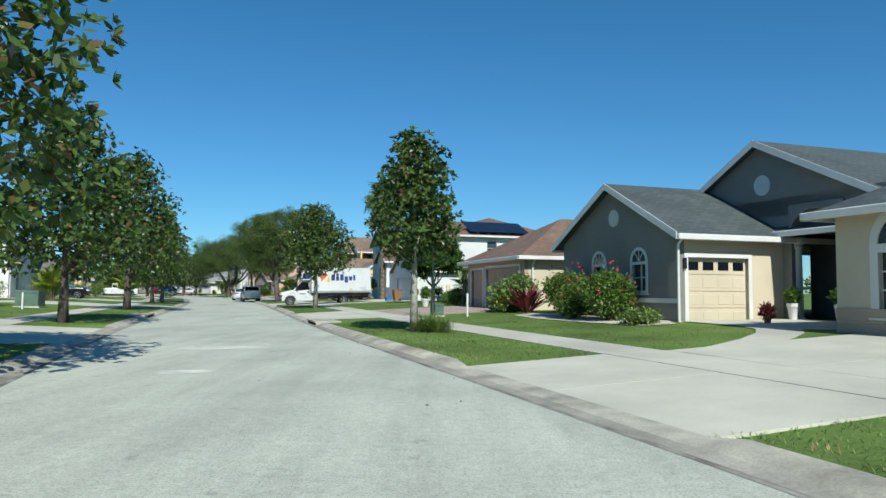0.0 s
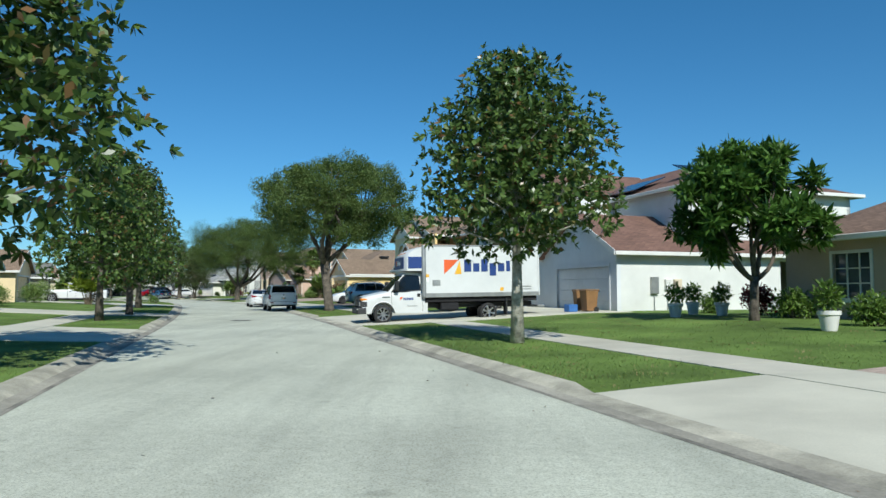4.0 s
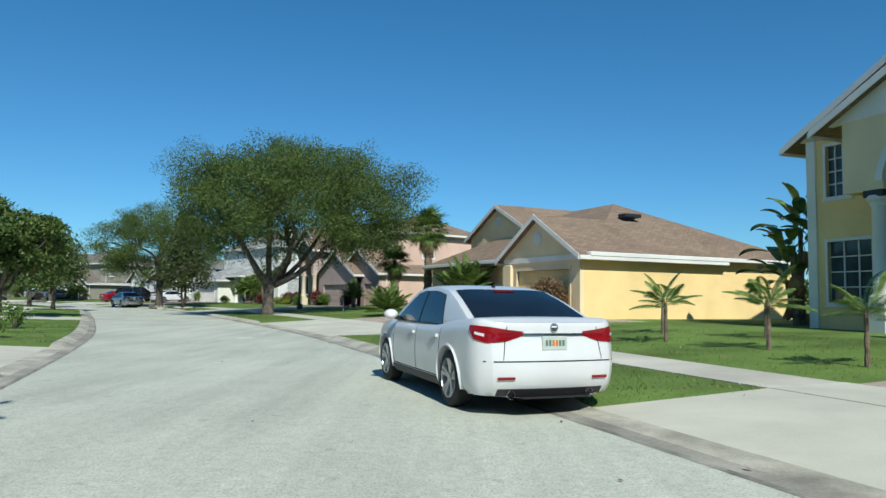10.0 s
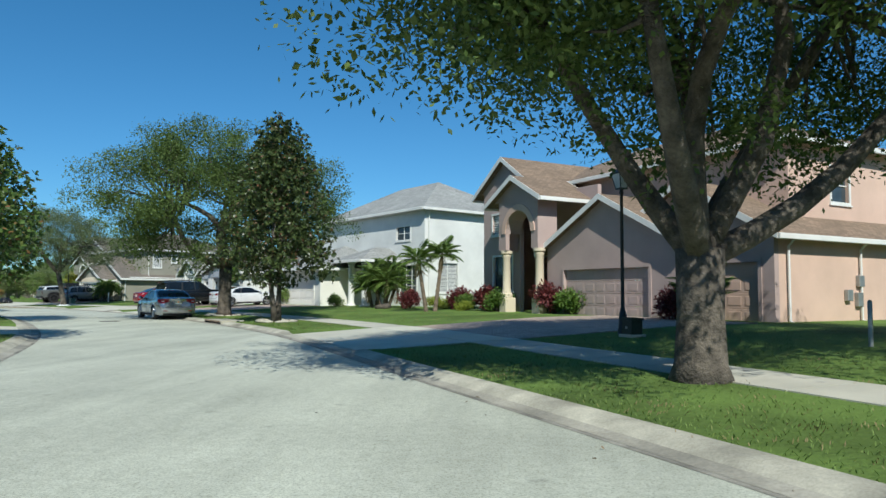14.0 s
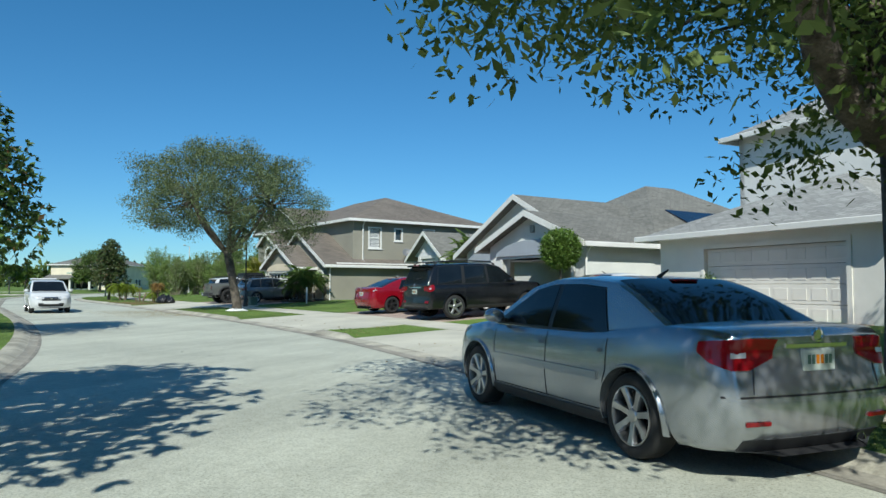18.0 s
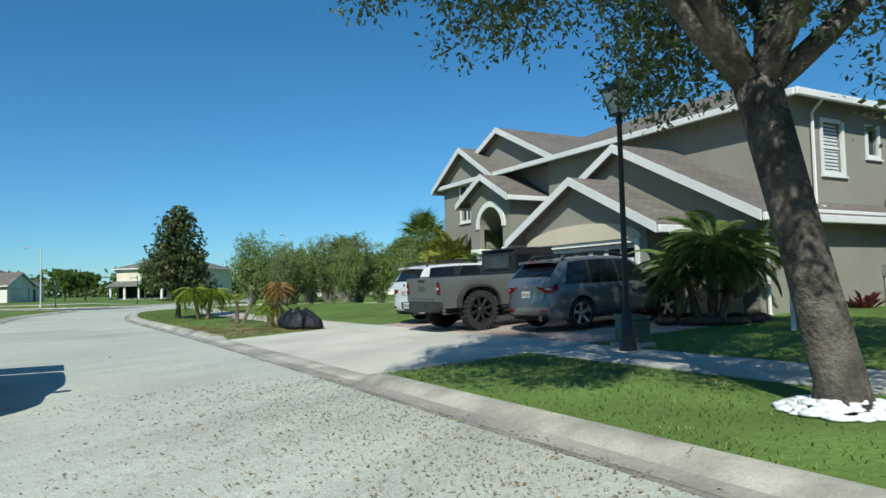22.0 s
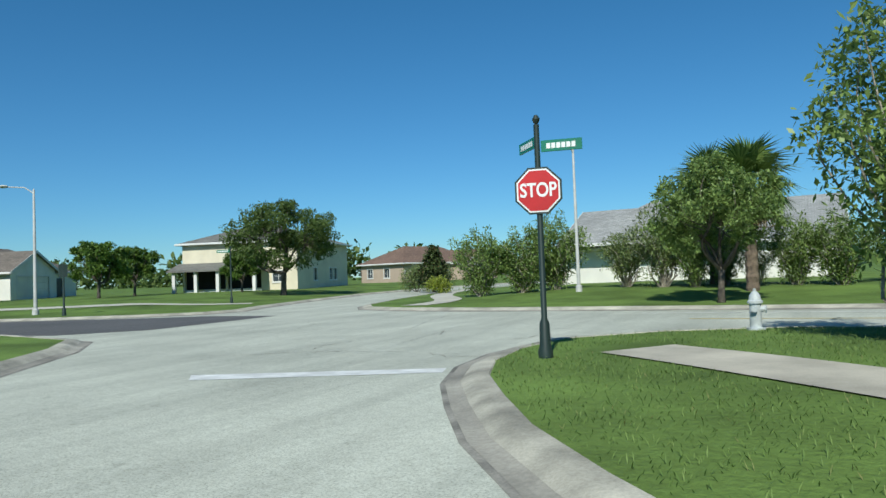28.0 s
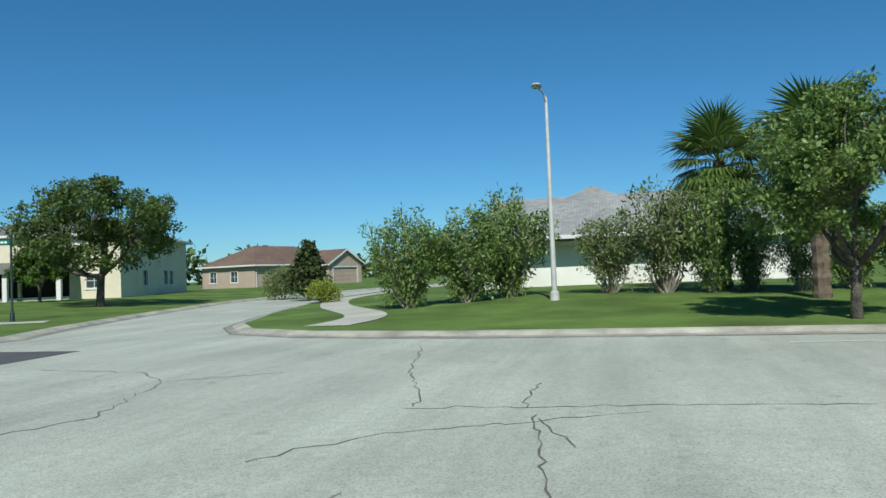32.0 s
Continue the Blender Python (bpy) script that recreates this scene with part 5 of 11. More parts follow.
    wall(H, "y", 13.7, 1, 12.17, 24, Z, 6.0, O)
    wall(H, "x", 10.9, -1, 6.95, 9.7, 2.7, 4.75, O, [(7.43, 9.06, 2.7, 4.38)])
    arch(H, "x", 10.9, -1, 7.43, 9.06, Z, 3.55, 4.6, O, STUCCO["warm_white"], 0.9)
    gable(H, "x", 10.9, 13, 7.0, 9.9, 4.75, 5.52, R, O, peak=8.4)
    for y in (7.15, 9.35):
        column(H, 11.2, y, Z, 2.7, 0.24, STUCCO["warm_white"])
        Solid().box(10.85, 11.5, y - 0.36, y + 0.36, 2.55, 2.75, 0.03).ob("capital", STUCCO["warm_white"], H)
        wall(H, "y", 6.95 if y < 8 else 9.7, -1 if y < 8 else 1, 11.12, 12.6, 2.7, 4.75, O)
    wall(H, "x", 14.6, -1, 6.2, 11, Z, 5, STUCCO["olive"], [(7.9, 9.0, Z, 2.5)])
    Solid().box(14.62, 14.7, 7.9, 9.0, Z, 2.5, 0.02).ob("front_door", TERRA, H)
    wall(H, "x", 12.5, -1, 4.4, 6.2, Z, 6, O, [(4.9, 5.7, 1.2, 2.6)])
    window(H, "x", 12.5, -1, 4.9, 5.7, 1.2, 2.6, 2, 3)


for build in (grey_house, tan_house, white_house, yellow_house, low_yellow_house, pink_house, porch_house, grey_roof_house, olive_house):
    build()

# ---- plants ----
rng = np.random.default_rng(7)


def unit(v):
    return v / (np.linalg.norm(v, axis=-1, keepdims=True) + 1e-9)


def leaf_cloud(blobs, n, long, wide, fill=0.5, droop=0.0, flat=0.6):
    """Diamond leaves in the outer part of a set of blobs (x, y, z, rx, rz)."""
    b = np.array(blobs, float)
    w = b[:, 3] ** 2
    k = rng.choice(len(b), n, p=w / w.sum())
    d = unit(rng.normal(size=(n, 3)))
    r = (fill + (1 - fill) * np.sqrt(rng.random(n)))[:, None]
    rad = np.stack([b[k, 3], b[k, 3], b[k, 4]], 1)
    p = b[k, :3] + d * r * rad * (1 + 0.12 * rng.normal(size=(n, 1)))
    ax = unit(d * 0.7 + rng.normal(size=(n, 3)) * 0.8 + np.array([0, 0, -droop]))
    sd = unit(np.cross(ax, unit(rng.normal(size=(n, 3)) * flat + np.array([0, 0, 1.0]))))
    ln = (long * (0.6 + 0.8 * rng.random(n)))[:, None]
    wd = (wide * (0.6 + 0.8 * rng.random(n)))[:, None]
    return np.stack([p, p + ax * ln * 0.5 + sd * wd * 0.5, p + ax * ln, p + ax * ln * 0.5 - sd * wd * 0.5], 1).reshape(-1, 3)


def dense_cloud(blobs, n, long, wide, fill=0.55, core=0.8):
    """Small leaves outside, and larger sprays inside that close the crown."""
    b = np.array(blobs, float)
    inner = b.copy()
    inner[:, 3:] *= core
    return np.concatenate([leaf_cloud(b, n, long, wide, fill), leaf_cloud(inner, int(n / 2.4), long * 1.35, wide * 1.6, 0.0)])


def rosettes(blobs, n, long, wide, fill=0.6):
    """Whorls of broad oval leaves at twig ends, facing outwards and up."""
    b = np.array(blobs, float)
    w = b[:, 3] ** 2
    m = max(1, n // 8)
    k = rng.choice(len(b), m, p=w / w.sum())
    d = unit(rng.normal(size=(m, 3)))
    rad = np.stack([b[k, 3], b[k, 3], b[k, 4]], 1)
    p = b[k, :3] + d * rad * (fill + (1 - fill) * np.sqrt(rng.random((m, 1)))) * (1 + 0.1 * rng.normal(size=(m, 1)))
    ax = unit(d + np.array([0, 0, 0.55]) + 0.35 * rng.normal(size=(m, 3)))
    u = unit(np.cross(ax, rng.normal(size=(m, 3))))
    v = np.cross(ax, u)
    p, ax, u, v = (np.repeat(q, 8, 0) for q in (p, ax, u, v))
    n8 = m * 8
    a = np.tile(np.arange(8) * 0.7854, m) + rng.random(n8) * 0.6
    el = 0.25 + 0.75 * rng.random(n8)
    out = (u * np.cos(a)[:, None] + v * np.sin(a)[:, None]) * np.cos(el)[:, None] + ax * np.sin(el)[:, None]
    sd = unit(np.cross(out, ax + 0.25 * rng.normal(size=(n8, 3))))
    ln = (long * (0.65 + 0.6 * rng.random(n8)))[:, None]
    wd = (wide * (0.7 + 0.5 * rng.random(n8)))[:, None] / 2
    dn = np.array([0, 0, -0.12]) * ln
    q = [p, p + out * ln * 0.3 + sd * wd * 0.85, p + out * ln * 0.7 + sd * wd * 0.9 + dn * 0.5, p + out * ln + dn, p + out * ln * 0.7 - sd * wd * 0.9 + dn * 0.5, p + out * ln * 0.3 - sd * wd * 0.85]
    return np.stack(q, 1).reshape(-1, 3)


def tufts(blobs, k=6):
    """Breaks each blob of a crown into smaller tufts on its surface, so that the outline is ragged."""
    out = []
    for x, y, z, r, h in blobs:
        out.append((x, y, z, r * 0.7, h * 0.7))
        for _ in range(k):
            d = unit(rng.normal(size=3) + np.array([0, 0, 0.35]))
            q = 0.34 + 0.22 * rng.random()
            e = 0.6 + 0.42 * rng.random()
            out.append((x + d[0] * r * e, y + d[1] * r * e, z + d[2] * h * e, r * q, r * q * 0.75))
    return out


def limb(so, a, b, r0, r1, bend=0.25, n=5, sides=7):
    a, b = np.array(a, float), np.array(b, float)
    off = rng.normal(size=3) * bend * np.linalg.norm(b - a) * 0.25
    path = [a + (b - a) * t + off * math.sin(math.pi * t) for t in np.linspace(0, 1, n)]
    so.tube(path, [r0 + (r1 - r0) * t for t in np.linspace(0, 1, n)], sides)


def oak(name, label, high, wide, fork, leaf, bark, n, leaf_size=(0.2, 0.09), trunk_r=0.3, low=0.36, blobs_n=80, squash=1.0, tilt=(0.05, 0.03), lean=(0, 0), deep=1.0):
    t = thing(name, Matrix(), label, "tree", "street trees")
    R, cz, rz = wide / 2, high * (1 + low) / 2, high * (1 - low) / 2
    blobs = []
    for i in range(blobs_n):
        u = (i + 0.5) / blobs_n
        zc = 1 - 1.75 * u + rng.normal() * 0.1
        a = i * 2.39996 + rng.normal() * 0.5
        rr = math.sqrt(max(0.05, 1 - zc * zc)) * (0.6 + 0.34 * rng.random())
        s = R * (0.11 + 0.15 * rng.random() ** 1.5)
        blobs.append((lean[0] + rr * R * math.cos(a), lean[1] + rr * R * deep * math.sin(a), cz + zc * rz * 0.82 * squash, s, s * 0.75))
    for i in range(8):
        a, q = rng.random() * 6.28, R * 0.45 * rng.random()
        blobs.append((lean[0] + q * math.cos(a), lean[1] + q * deep * math.sin(a), cz + rz * (rng.random() - 0.3) * 0.8, R * 0.25, R * 0.2))
    so = Solid()
    so.tube([(0, 0, -0.1), (0, 0, 0.25), (tilt[0] * 0.45, tilt[1] * 0.45, fork * 0.5), (*tilt, fork)], [trunk_r * 1.5, trunk_r * 1.12, trunk_r, trunk_r * 1.05], 12)
    main = []
    for i in range(6):
        a = i * 1.05 + rng.random() * 0.6
        e = (lean[0] * 0.5 + R * 0.42 * math.cos(a), lean[1] * 0.5 + R * deep * 0.42 * math.sin(a), fork + (high - fork) * (0.3 + 0.2 * rng.random()))
        limb(so, (*tilt, fork - 0.15), e, trunk_r * 0.62, trunk_r * 0.3, 0.5, 7, 8)
        main.append(e)
    limb(so, (*tilt, fork - 0.1), (tilt[0] + 0.15, tilt[1] + 0.07, high * 0.75), trunk_r * 0.6, trunk_r * 0.2, 0.4)
    main.append((tilt[0] + 0.08, tilt[1] + 0.04, high * 0.55))
    for i, b in enumerate(blobs):
        e = min(main, key=lambda m: (m[0] - b[0]) ** 2 + (m[1] - b[1]) ** 2 + (m[2] - b[2]) ** 2)
        limb(so, e, b[:3], trunk_r * 0.2, 0.015, 0.5, 4, 5)
    so.ob("trunk", bark, t, smooth="all")
    quads("crown", dense_cloud(tufts(blobs), n, *leaf_size), leaf, t)
    return t


def magnolia(name, label, high, wide, bottom, leaf, bark, n, leaf_size=(0.24, 0.1), trunk_r=0.15, cone=0.5, stems=1):
    """A dense upright tree: widest low down, tapering upwards by cone (0: a ball, 1: a spire)."""
    t = thing(name, Matrix(), label, "tree", "street trees")
    blobs = []
    nb = 44
    for i in range(nb):
        u = (i + 0.5) / nb
        z = bottom + (high - bottom) * (0.06 + 0.9 * u)
        prof = (1 - u) ** (0.5 + 0.5 * cone) * (1 + cone * 0.25) + 0.12
        prof *= min(1.0, 0.62 + u * 3.0)
        a = i * 2.39996
        rr = wide / 2 * min(1.0, prof) * (0.62 + 0.28 * rng.random())
        s = wide * (0.13 + 0.06 * rng.random()) * (0.6 + 0.4 * min(1, prof * 1.3))
        blobs.append((rr * math.cos(a), rr * math.sin(a), z, s, s * 0.9))
        if i % 3 == 0:
            blobs.append((rr * 0.35 * math.cos(a + 2), rr * 0.35 * math.sin(a + 2), z, s * 1.1, s))
    so = Solid()
    for k in range(stems):
        a = k * 2.1
        q = 0.0 if stems == 1 else 0.22
        so.tube([(q * math.cos(a) * 0.5, q * math.sin(a) * 0.5, -0.1), (q * math.cos(a), q * math.sin(a), bottom * 0.6), (q * 1.5 * math.cos(a), q * 1.5 * math.sin(a), bottom), (0.1 * math.cos(a), 0.1 * math.sin(a), high * 0.85)], [trunk_r * 1.45, trunk_r, trunk_r * 0.85, 0.03], 9)
    for b in blobs[::2]:
        limb(so, (0, 0, max(bottom * 0.9, b[2] - 0.7)), b[:3], trunk_r * 0.3, 0.015, 0.3, 4, 5)
    so.ob("trunk", bark, t, smooth="all")
    crown = quads("crown", rosettes(blobs, n, *leaf_size), leaf, t, per=6)
    inner = [(x, y, z, a * 0.72, c * 0.72) for x, y, z, a, c in blobs]
    quads("inner_leaf_mass", leaf_cloud(inner, n // 5, leaf_size[0] * 1.2, leaf_size[1] * 1.6, 0.0), leaf, crown)
    return t


def bush(name, label, wide, high, leaf, n, leaf_size=(0.12, 0.06), stems=0.12, category="bush", blob=14, group="garden shrubs"):
    t = thing(name, Matrix(), label, category, group)
    blobs = []
    for i in range(blob):
        a, u = i * 2.39996, (i + 0.5) / blob
        q = wide * 0.36 * math.sqrt(u) * (0.8 + 0.4 * rng.random())
        z = high * (0.3 + 0.42 * rng.random()) * (1 - 0.25 * u)
        s = wide * (0.2 + 0.08 * rng.random())
        blobs.append((q * math.cos(a), q * math.sin(a), max(z, s * 0.5), s, min(s, high * 0.28)))
    so = Solid()
    for b in blobs[::2]:
        limb(so, (b[0] * 0.15, b[1] * 0.15, -0.05), b[:3], 0.02 + stems * 0.1, 0.008, 0.4, 4, 5)
    so.ob("trunk", BARK, t)
    quads("foliage", leaf_cloud(blobs, n, *leaf_size, 0.35), leaf, t)
    return t


def tall_shrub(name, label, high, wide, leaf, n, bare=0.3, leaf_size=(0.155, 0.06), category="shrub", group="boulevard hedge"):
    """A loose many-stemmed shrub, bare at the foot."""
    t = thing(name, Matrix(), label, category, group)
    so, blobs = Solid(), []
    for i in range(26):
        a = i * 2.39996 + rng.random()
        q = wide * 0.5 * math.sqrt((i + 0.5) / 26)
        z = high * (0.93 - 0.34 * (2 * q / wide) ** 2 + 0.06 * rng.normal())
        kx, ky = 0.05 * rng.normal(), 0.05 * rng.normal()

        def along_stem(u):
            f = 0.13 + 0.87 * max(0.0, u) ** 1.35
            return (q * math.cos(a) * f + kx * math.sin(u * 7) * wide, q * math.sin(a) * f + ky * math.sin(u * 6) * wide, z * u)
        so.tube([along_stem(u) for u in (-0.03, 0.2, 0.4, 0.6, 0.8, 1.0)], [0.034, 0.03, 0.026, 0.02, 0.014, 0.006], 5)
        for u in (0.2, 0.38, 0.52, 0.66, 0.8, 0.9, 1.0):
            if u > bare + 0.12 * rng.normal():
                r = wide * (0.085 + 0.05 * rng.random())
                p = along_stem(u)
                blobs.append((p[0] + 0.1 * rng.normal(), p[1] + 0.1 * rng.normal(), p[2], r, r * 1.15))
    for i in range(16):
        a, q = rng.random() * 6.28, 0.1 + 0.25 * rng.random()
        so.tube([(q * math.cos(a) * 0.6, q * math.sin(a) * 0.6, -0.05), (q * math.cos(a) * 2.0, q * math.sin(a) * 2.0, 0.25 + 0.5 * rng.random())], [0.014, 0.006], 4)
    so.ob("trunk", PALEBARK, t)
    quads("foliage", leaf_cloud(tufts(blobs, 3), n, *leaf_size, 0.1), leaf, t)
    return t


def frond_mesh(long, kind, leaf, droop=0.5, name="frond"):
    """One palm leaf along +x, bending down: a feather, or a fan on a stalk."""
    q = []
    if kind == "feather":
        def at(u):
            return np.array([long * (u - 0.18 * droop * u * u), 0, long * (0.25 * u - 0.75 * droop * u * u)])
        for u in np.linspace(0.12, 1, 26):
            p = at(u)
            w = long * 0.3 * math.sin(math.pi * min(1, 0.12 + u * 0.86)) ** 0.7
            for sgn in (-1, 1):
                tip = p + np.array([0.45 * w, sgn * w * 0.85, -0.4 * w * (0.5 + droop)])
                sd = np.array([0.017 * long, 0, 0.0])
                m = (p + tip) / 2 + np.array([0, 0, 0.1 * w])
                q += [p, m + sd, tip, m - sd]
        for u0, u1 in zip(np.linspace(0, 0.95, 8), np.linspace(0.12, 1, 8)):
            a, b = at(u0), at(u1)
            sd = np.array([0, 0.014 * long, 0])
            q += [a - sd, b - sd * 0.7, b + sd * 0.7, a + sd]
    elif kind == "paddle":
        def at(u):
            return np.array([long * u * (1 - 0.25 * droop * u * u), 0, long * (0.2 * u - 0.55 * droop * u ** 3)])
        us = np.linspace(0.42, 1, 9)
        for u0, u1 in zip(us, us[1:]):
            for sgn in (-1, 1):
                w0, w1 = (long * 0.13 * math.sin(math.pi * min(1, 0.06 + (u - 0.42) / 0.62)) ** 0.6 for u in (u0, u1))
                gap = 0.82 + 0.18 * rng.random()
                q += [at(u0), at(u0) + np.array([0.02, sgn * w0, 0.25 * w0]), at(u0 + (u1 - u0) * gap) + np.array([0.04, sgn * w1, 0.25 * w1]), at(u1)]
        for u0, u1 in zip(np.linspace(0, 0.85, 6), np.linspace(0.17, 1, 6)):
            sd = np.array([0, 0.012 * long, 0])
            q += [at(u0) - sd, at(u1) - sd * 0.6, at(u1) + sd * 0.6, at(u0) + sd]
    else:
        st = long * 0.45
        for a_, b_ in ((0, st),):
            sd = np.array([0, 0.012 * long, 0])
            q += [np.array([0, 0, 0]) - sd, np.array([st, 0, 0.1 * st]) - sd, np.array([st, 0, 0.1 * st]) + sd, np.array([0, 0, 0]) + sd]
        c = np.array([st, 0, 0.1 * st])
        for a in np.linspace(-1.9, 1.9, 26):
            ln = long * 0.62 * (0.75 + 0.25 * math.cos(a))
            d = np.array([math.cos(a), math.sin(a), 0.12])
            mid = c + d * ln * 0.55
            tip = c + d * ln * (0.9 + 0.15 * rng.random()) + np.array([0, 0, -droop * ln * (0.35 + 0.5 * rng.random())])
            sd = np.array([-math.sin(a), math.cos(a), 0]) * ln * 0.04
            q += [c, mid + sd, tip, mid - sd]
    o = quads(name, np.array(q), leaf)
    me = o.data
    bpy.data.objects.remove(o)
    return me


def palm(name, label, high, trunk_r, frond_len, kind, leaf, count=26, dead=0, lean=(0, 0), droop=0.55, spread=1.15, stub=False, group="palms"):
    t = thing(name, Matrix(), label, "palm", group)
    so = Solid()
    path, rad = [], []
    k = max(6, int(high / 0.22))
    for i in range(k + 1):
        u = i / k
        path.append((lean[0] * u * u, lean[1] * u * u, -0.1 + (high + 0.1) * u))
        rad.append(trunk_r * (1.25 - 0.3 * u) * (1.0 + (0.13 if i % 2 else -0.06)))
    so.tube(path, rad, 9)
    so.ob("trunk", PALMBARK if kind == "fan" or True else BARK, t)
    if stub:
        return t
    meshes = [frond_mesh(frond_len * f, kind, leaf, droop) for f in (1.0, 0.85)]
    old = frond_mesh(frond_len * 0.8, kind, DEADPALM, 0.9, "dead_frond") if dead else None
    for i in range(count + dead):
        is_dead = i >= count
        f = new("dead_frond" if is_dead else "frond", old if is_dead else meshes[i % 2])
        f.parent = t
        u = (i + 0.5) / count
        el = math.degrees(math.acos(min(1, max(-1, 1 - spread * u)))) if not is_dead else 150
        f.matrix_basis = pose(lean[0], lean[1], high - (0.5 * rng.random() + 0.1 if is_dead else 0.25 * u), 0, el - 90 + rng.normal() * 6 if not is_dead else 68 + rng.normal() * 9, i * 137.5 + rng.normal() * 8)
    return t


def put(t, s, off, turn=None, scale=1.0, z=None):
    m = on(s, off, rng.random() * 360 if turn is None else turn, z)
    t.matrix_world = m @ Matrix.Scale(scale, 4)
    return t


def again(t, s, off, scale=1.0, label="", turn=None):
    m = on(s, off, rng.random() * 360 if turn is None else turn)
    c = copy_thing(t, m)
    c.scale = (scale,) * 3
    return tagged(c, label)






# street trees on the house side
put(magnolia("magnolia_tree", "slim magnolia tree with pale trunk on the grass verge", 6.3, 3.0, 2.3, MAGLEAF, LICHEN, 8500, (0.17, 0.07), trunk_r=0.1, cone=0.2), 22.3, 1.8)
put(magnolia("magnolia_tree", "round magnolia tree with mottled trunk on the verge", 7.2, 5.1, 2.5, MAGLEAF, LICHEN, 17000, (0.17, 0.07), trunk_r=0.13, cone=0.05), 50.0, 2.2)
put(oak("oak_tree", "broad live oak on the verge beside the parked off-roader", 10.2, 11.2, 3.2, OAKLEAF, BARK, 92000, (0.11, 0.052), 0.28, low=0.33, deep=0.9, blobs_n=100, tilt=(-0.3, 0.3), lean=(0.35, 0.2)), 79.6, 2.05, 0)
put(oak("oak_tree", "large spreading live oak with low forked trunk", 11.1, 17.6, 1.9, OAKLEAF, BARK, 150000, (0.11, 0.052), 0.34, low=0.25, deep=0.62, blobs_n=150, lean=(2.0, -0.5)), 135.2, 2.9, 0)
put(magnolia("magnolia_tree", "dark bronze-leaved magnolia ringed with white stones", 9.0, 4.7, 1.6, DARKLEAF, BARK, 21000, (0.155, 0.068), 0.11, cone=0.45, stems=2), 157.3, 1.7)
put(oak("oak_tree", "large live oak arching over the silver saloon", 9.8, 13.2, 2.8, OAKLEAF, BARK, 88000, (0.1, 0.048), 0.33, low=0.19, blobs_n=120, lean=(-0.9, -1.7), deep=0.72), 166.1, 2.05, 0)
put(oak("oak_tree", "sparse olive-grey tree with leaning trunk in white stones", 8.4, 9.8, 3.0, OLIVELEAF, BARK, 68000, (0.085, 0.036), 0.2, low=0.32, blobs_n=96, tilt=(-0.4, 0.4), lean=(-0.5, 0.15), deep=0.78), 197.4, 2.1, 0)
mag = put(magnolia("magnolia_tree", "dark bronze-tinged magnolia tree near the junction", 5.1, 2.9, 0.95, DARKLEAF, BARK, 9500, (0.155, 0.066), 0.1, cone=0.3), 227.5, 1.4)
# street trees across the road
lm = put(magnolia("magnolia_tree", "tall magnolia tree on the opposite verge", 9.6, 6.6, 2.3, MAGLEAF, BARK, 12500, (0.235, 0.105), 0.18, cone=0.2), 47.5, -9.5)
again(lm, 13.5, -9.4, 1.0)
again(lm, 30.5, -9.5, 0.84)
again(lm, 67.0, -9.9, 0.78)
again(lm, 76.0, -9.6, 0.82)
put(magnolia("magnolia_tree", "tall dark conical magnolia on the opposite verge", 11.2, 6.2, 1.9, DARKLEAF, BARK, 17500, (0.21, 0.09), 0.2, cone=0.4), 91.5, -10.2)
lo = put(oak("oak_tree", "leafy oak on the opposite verge", 5.6, 6.2, 1.5, OAKLEAF, BARK, 13000, (0.2, 0.1), 0.16, low=0.28, blobs_n=64), 131, -11.4)
again(lo, 121.5, -15.5, 0.9)
again(lm, 149.5, -9.4, 0.66)
again(lm, 165.5, -9.5, 0.86)
again(lm, 185.0, -9.3, 0.72)
again(lm, -3.0, -9.6, 0.9)

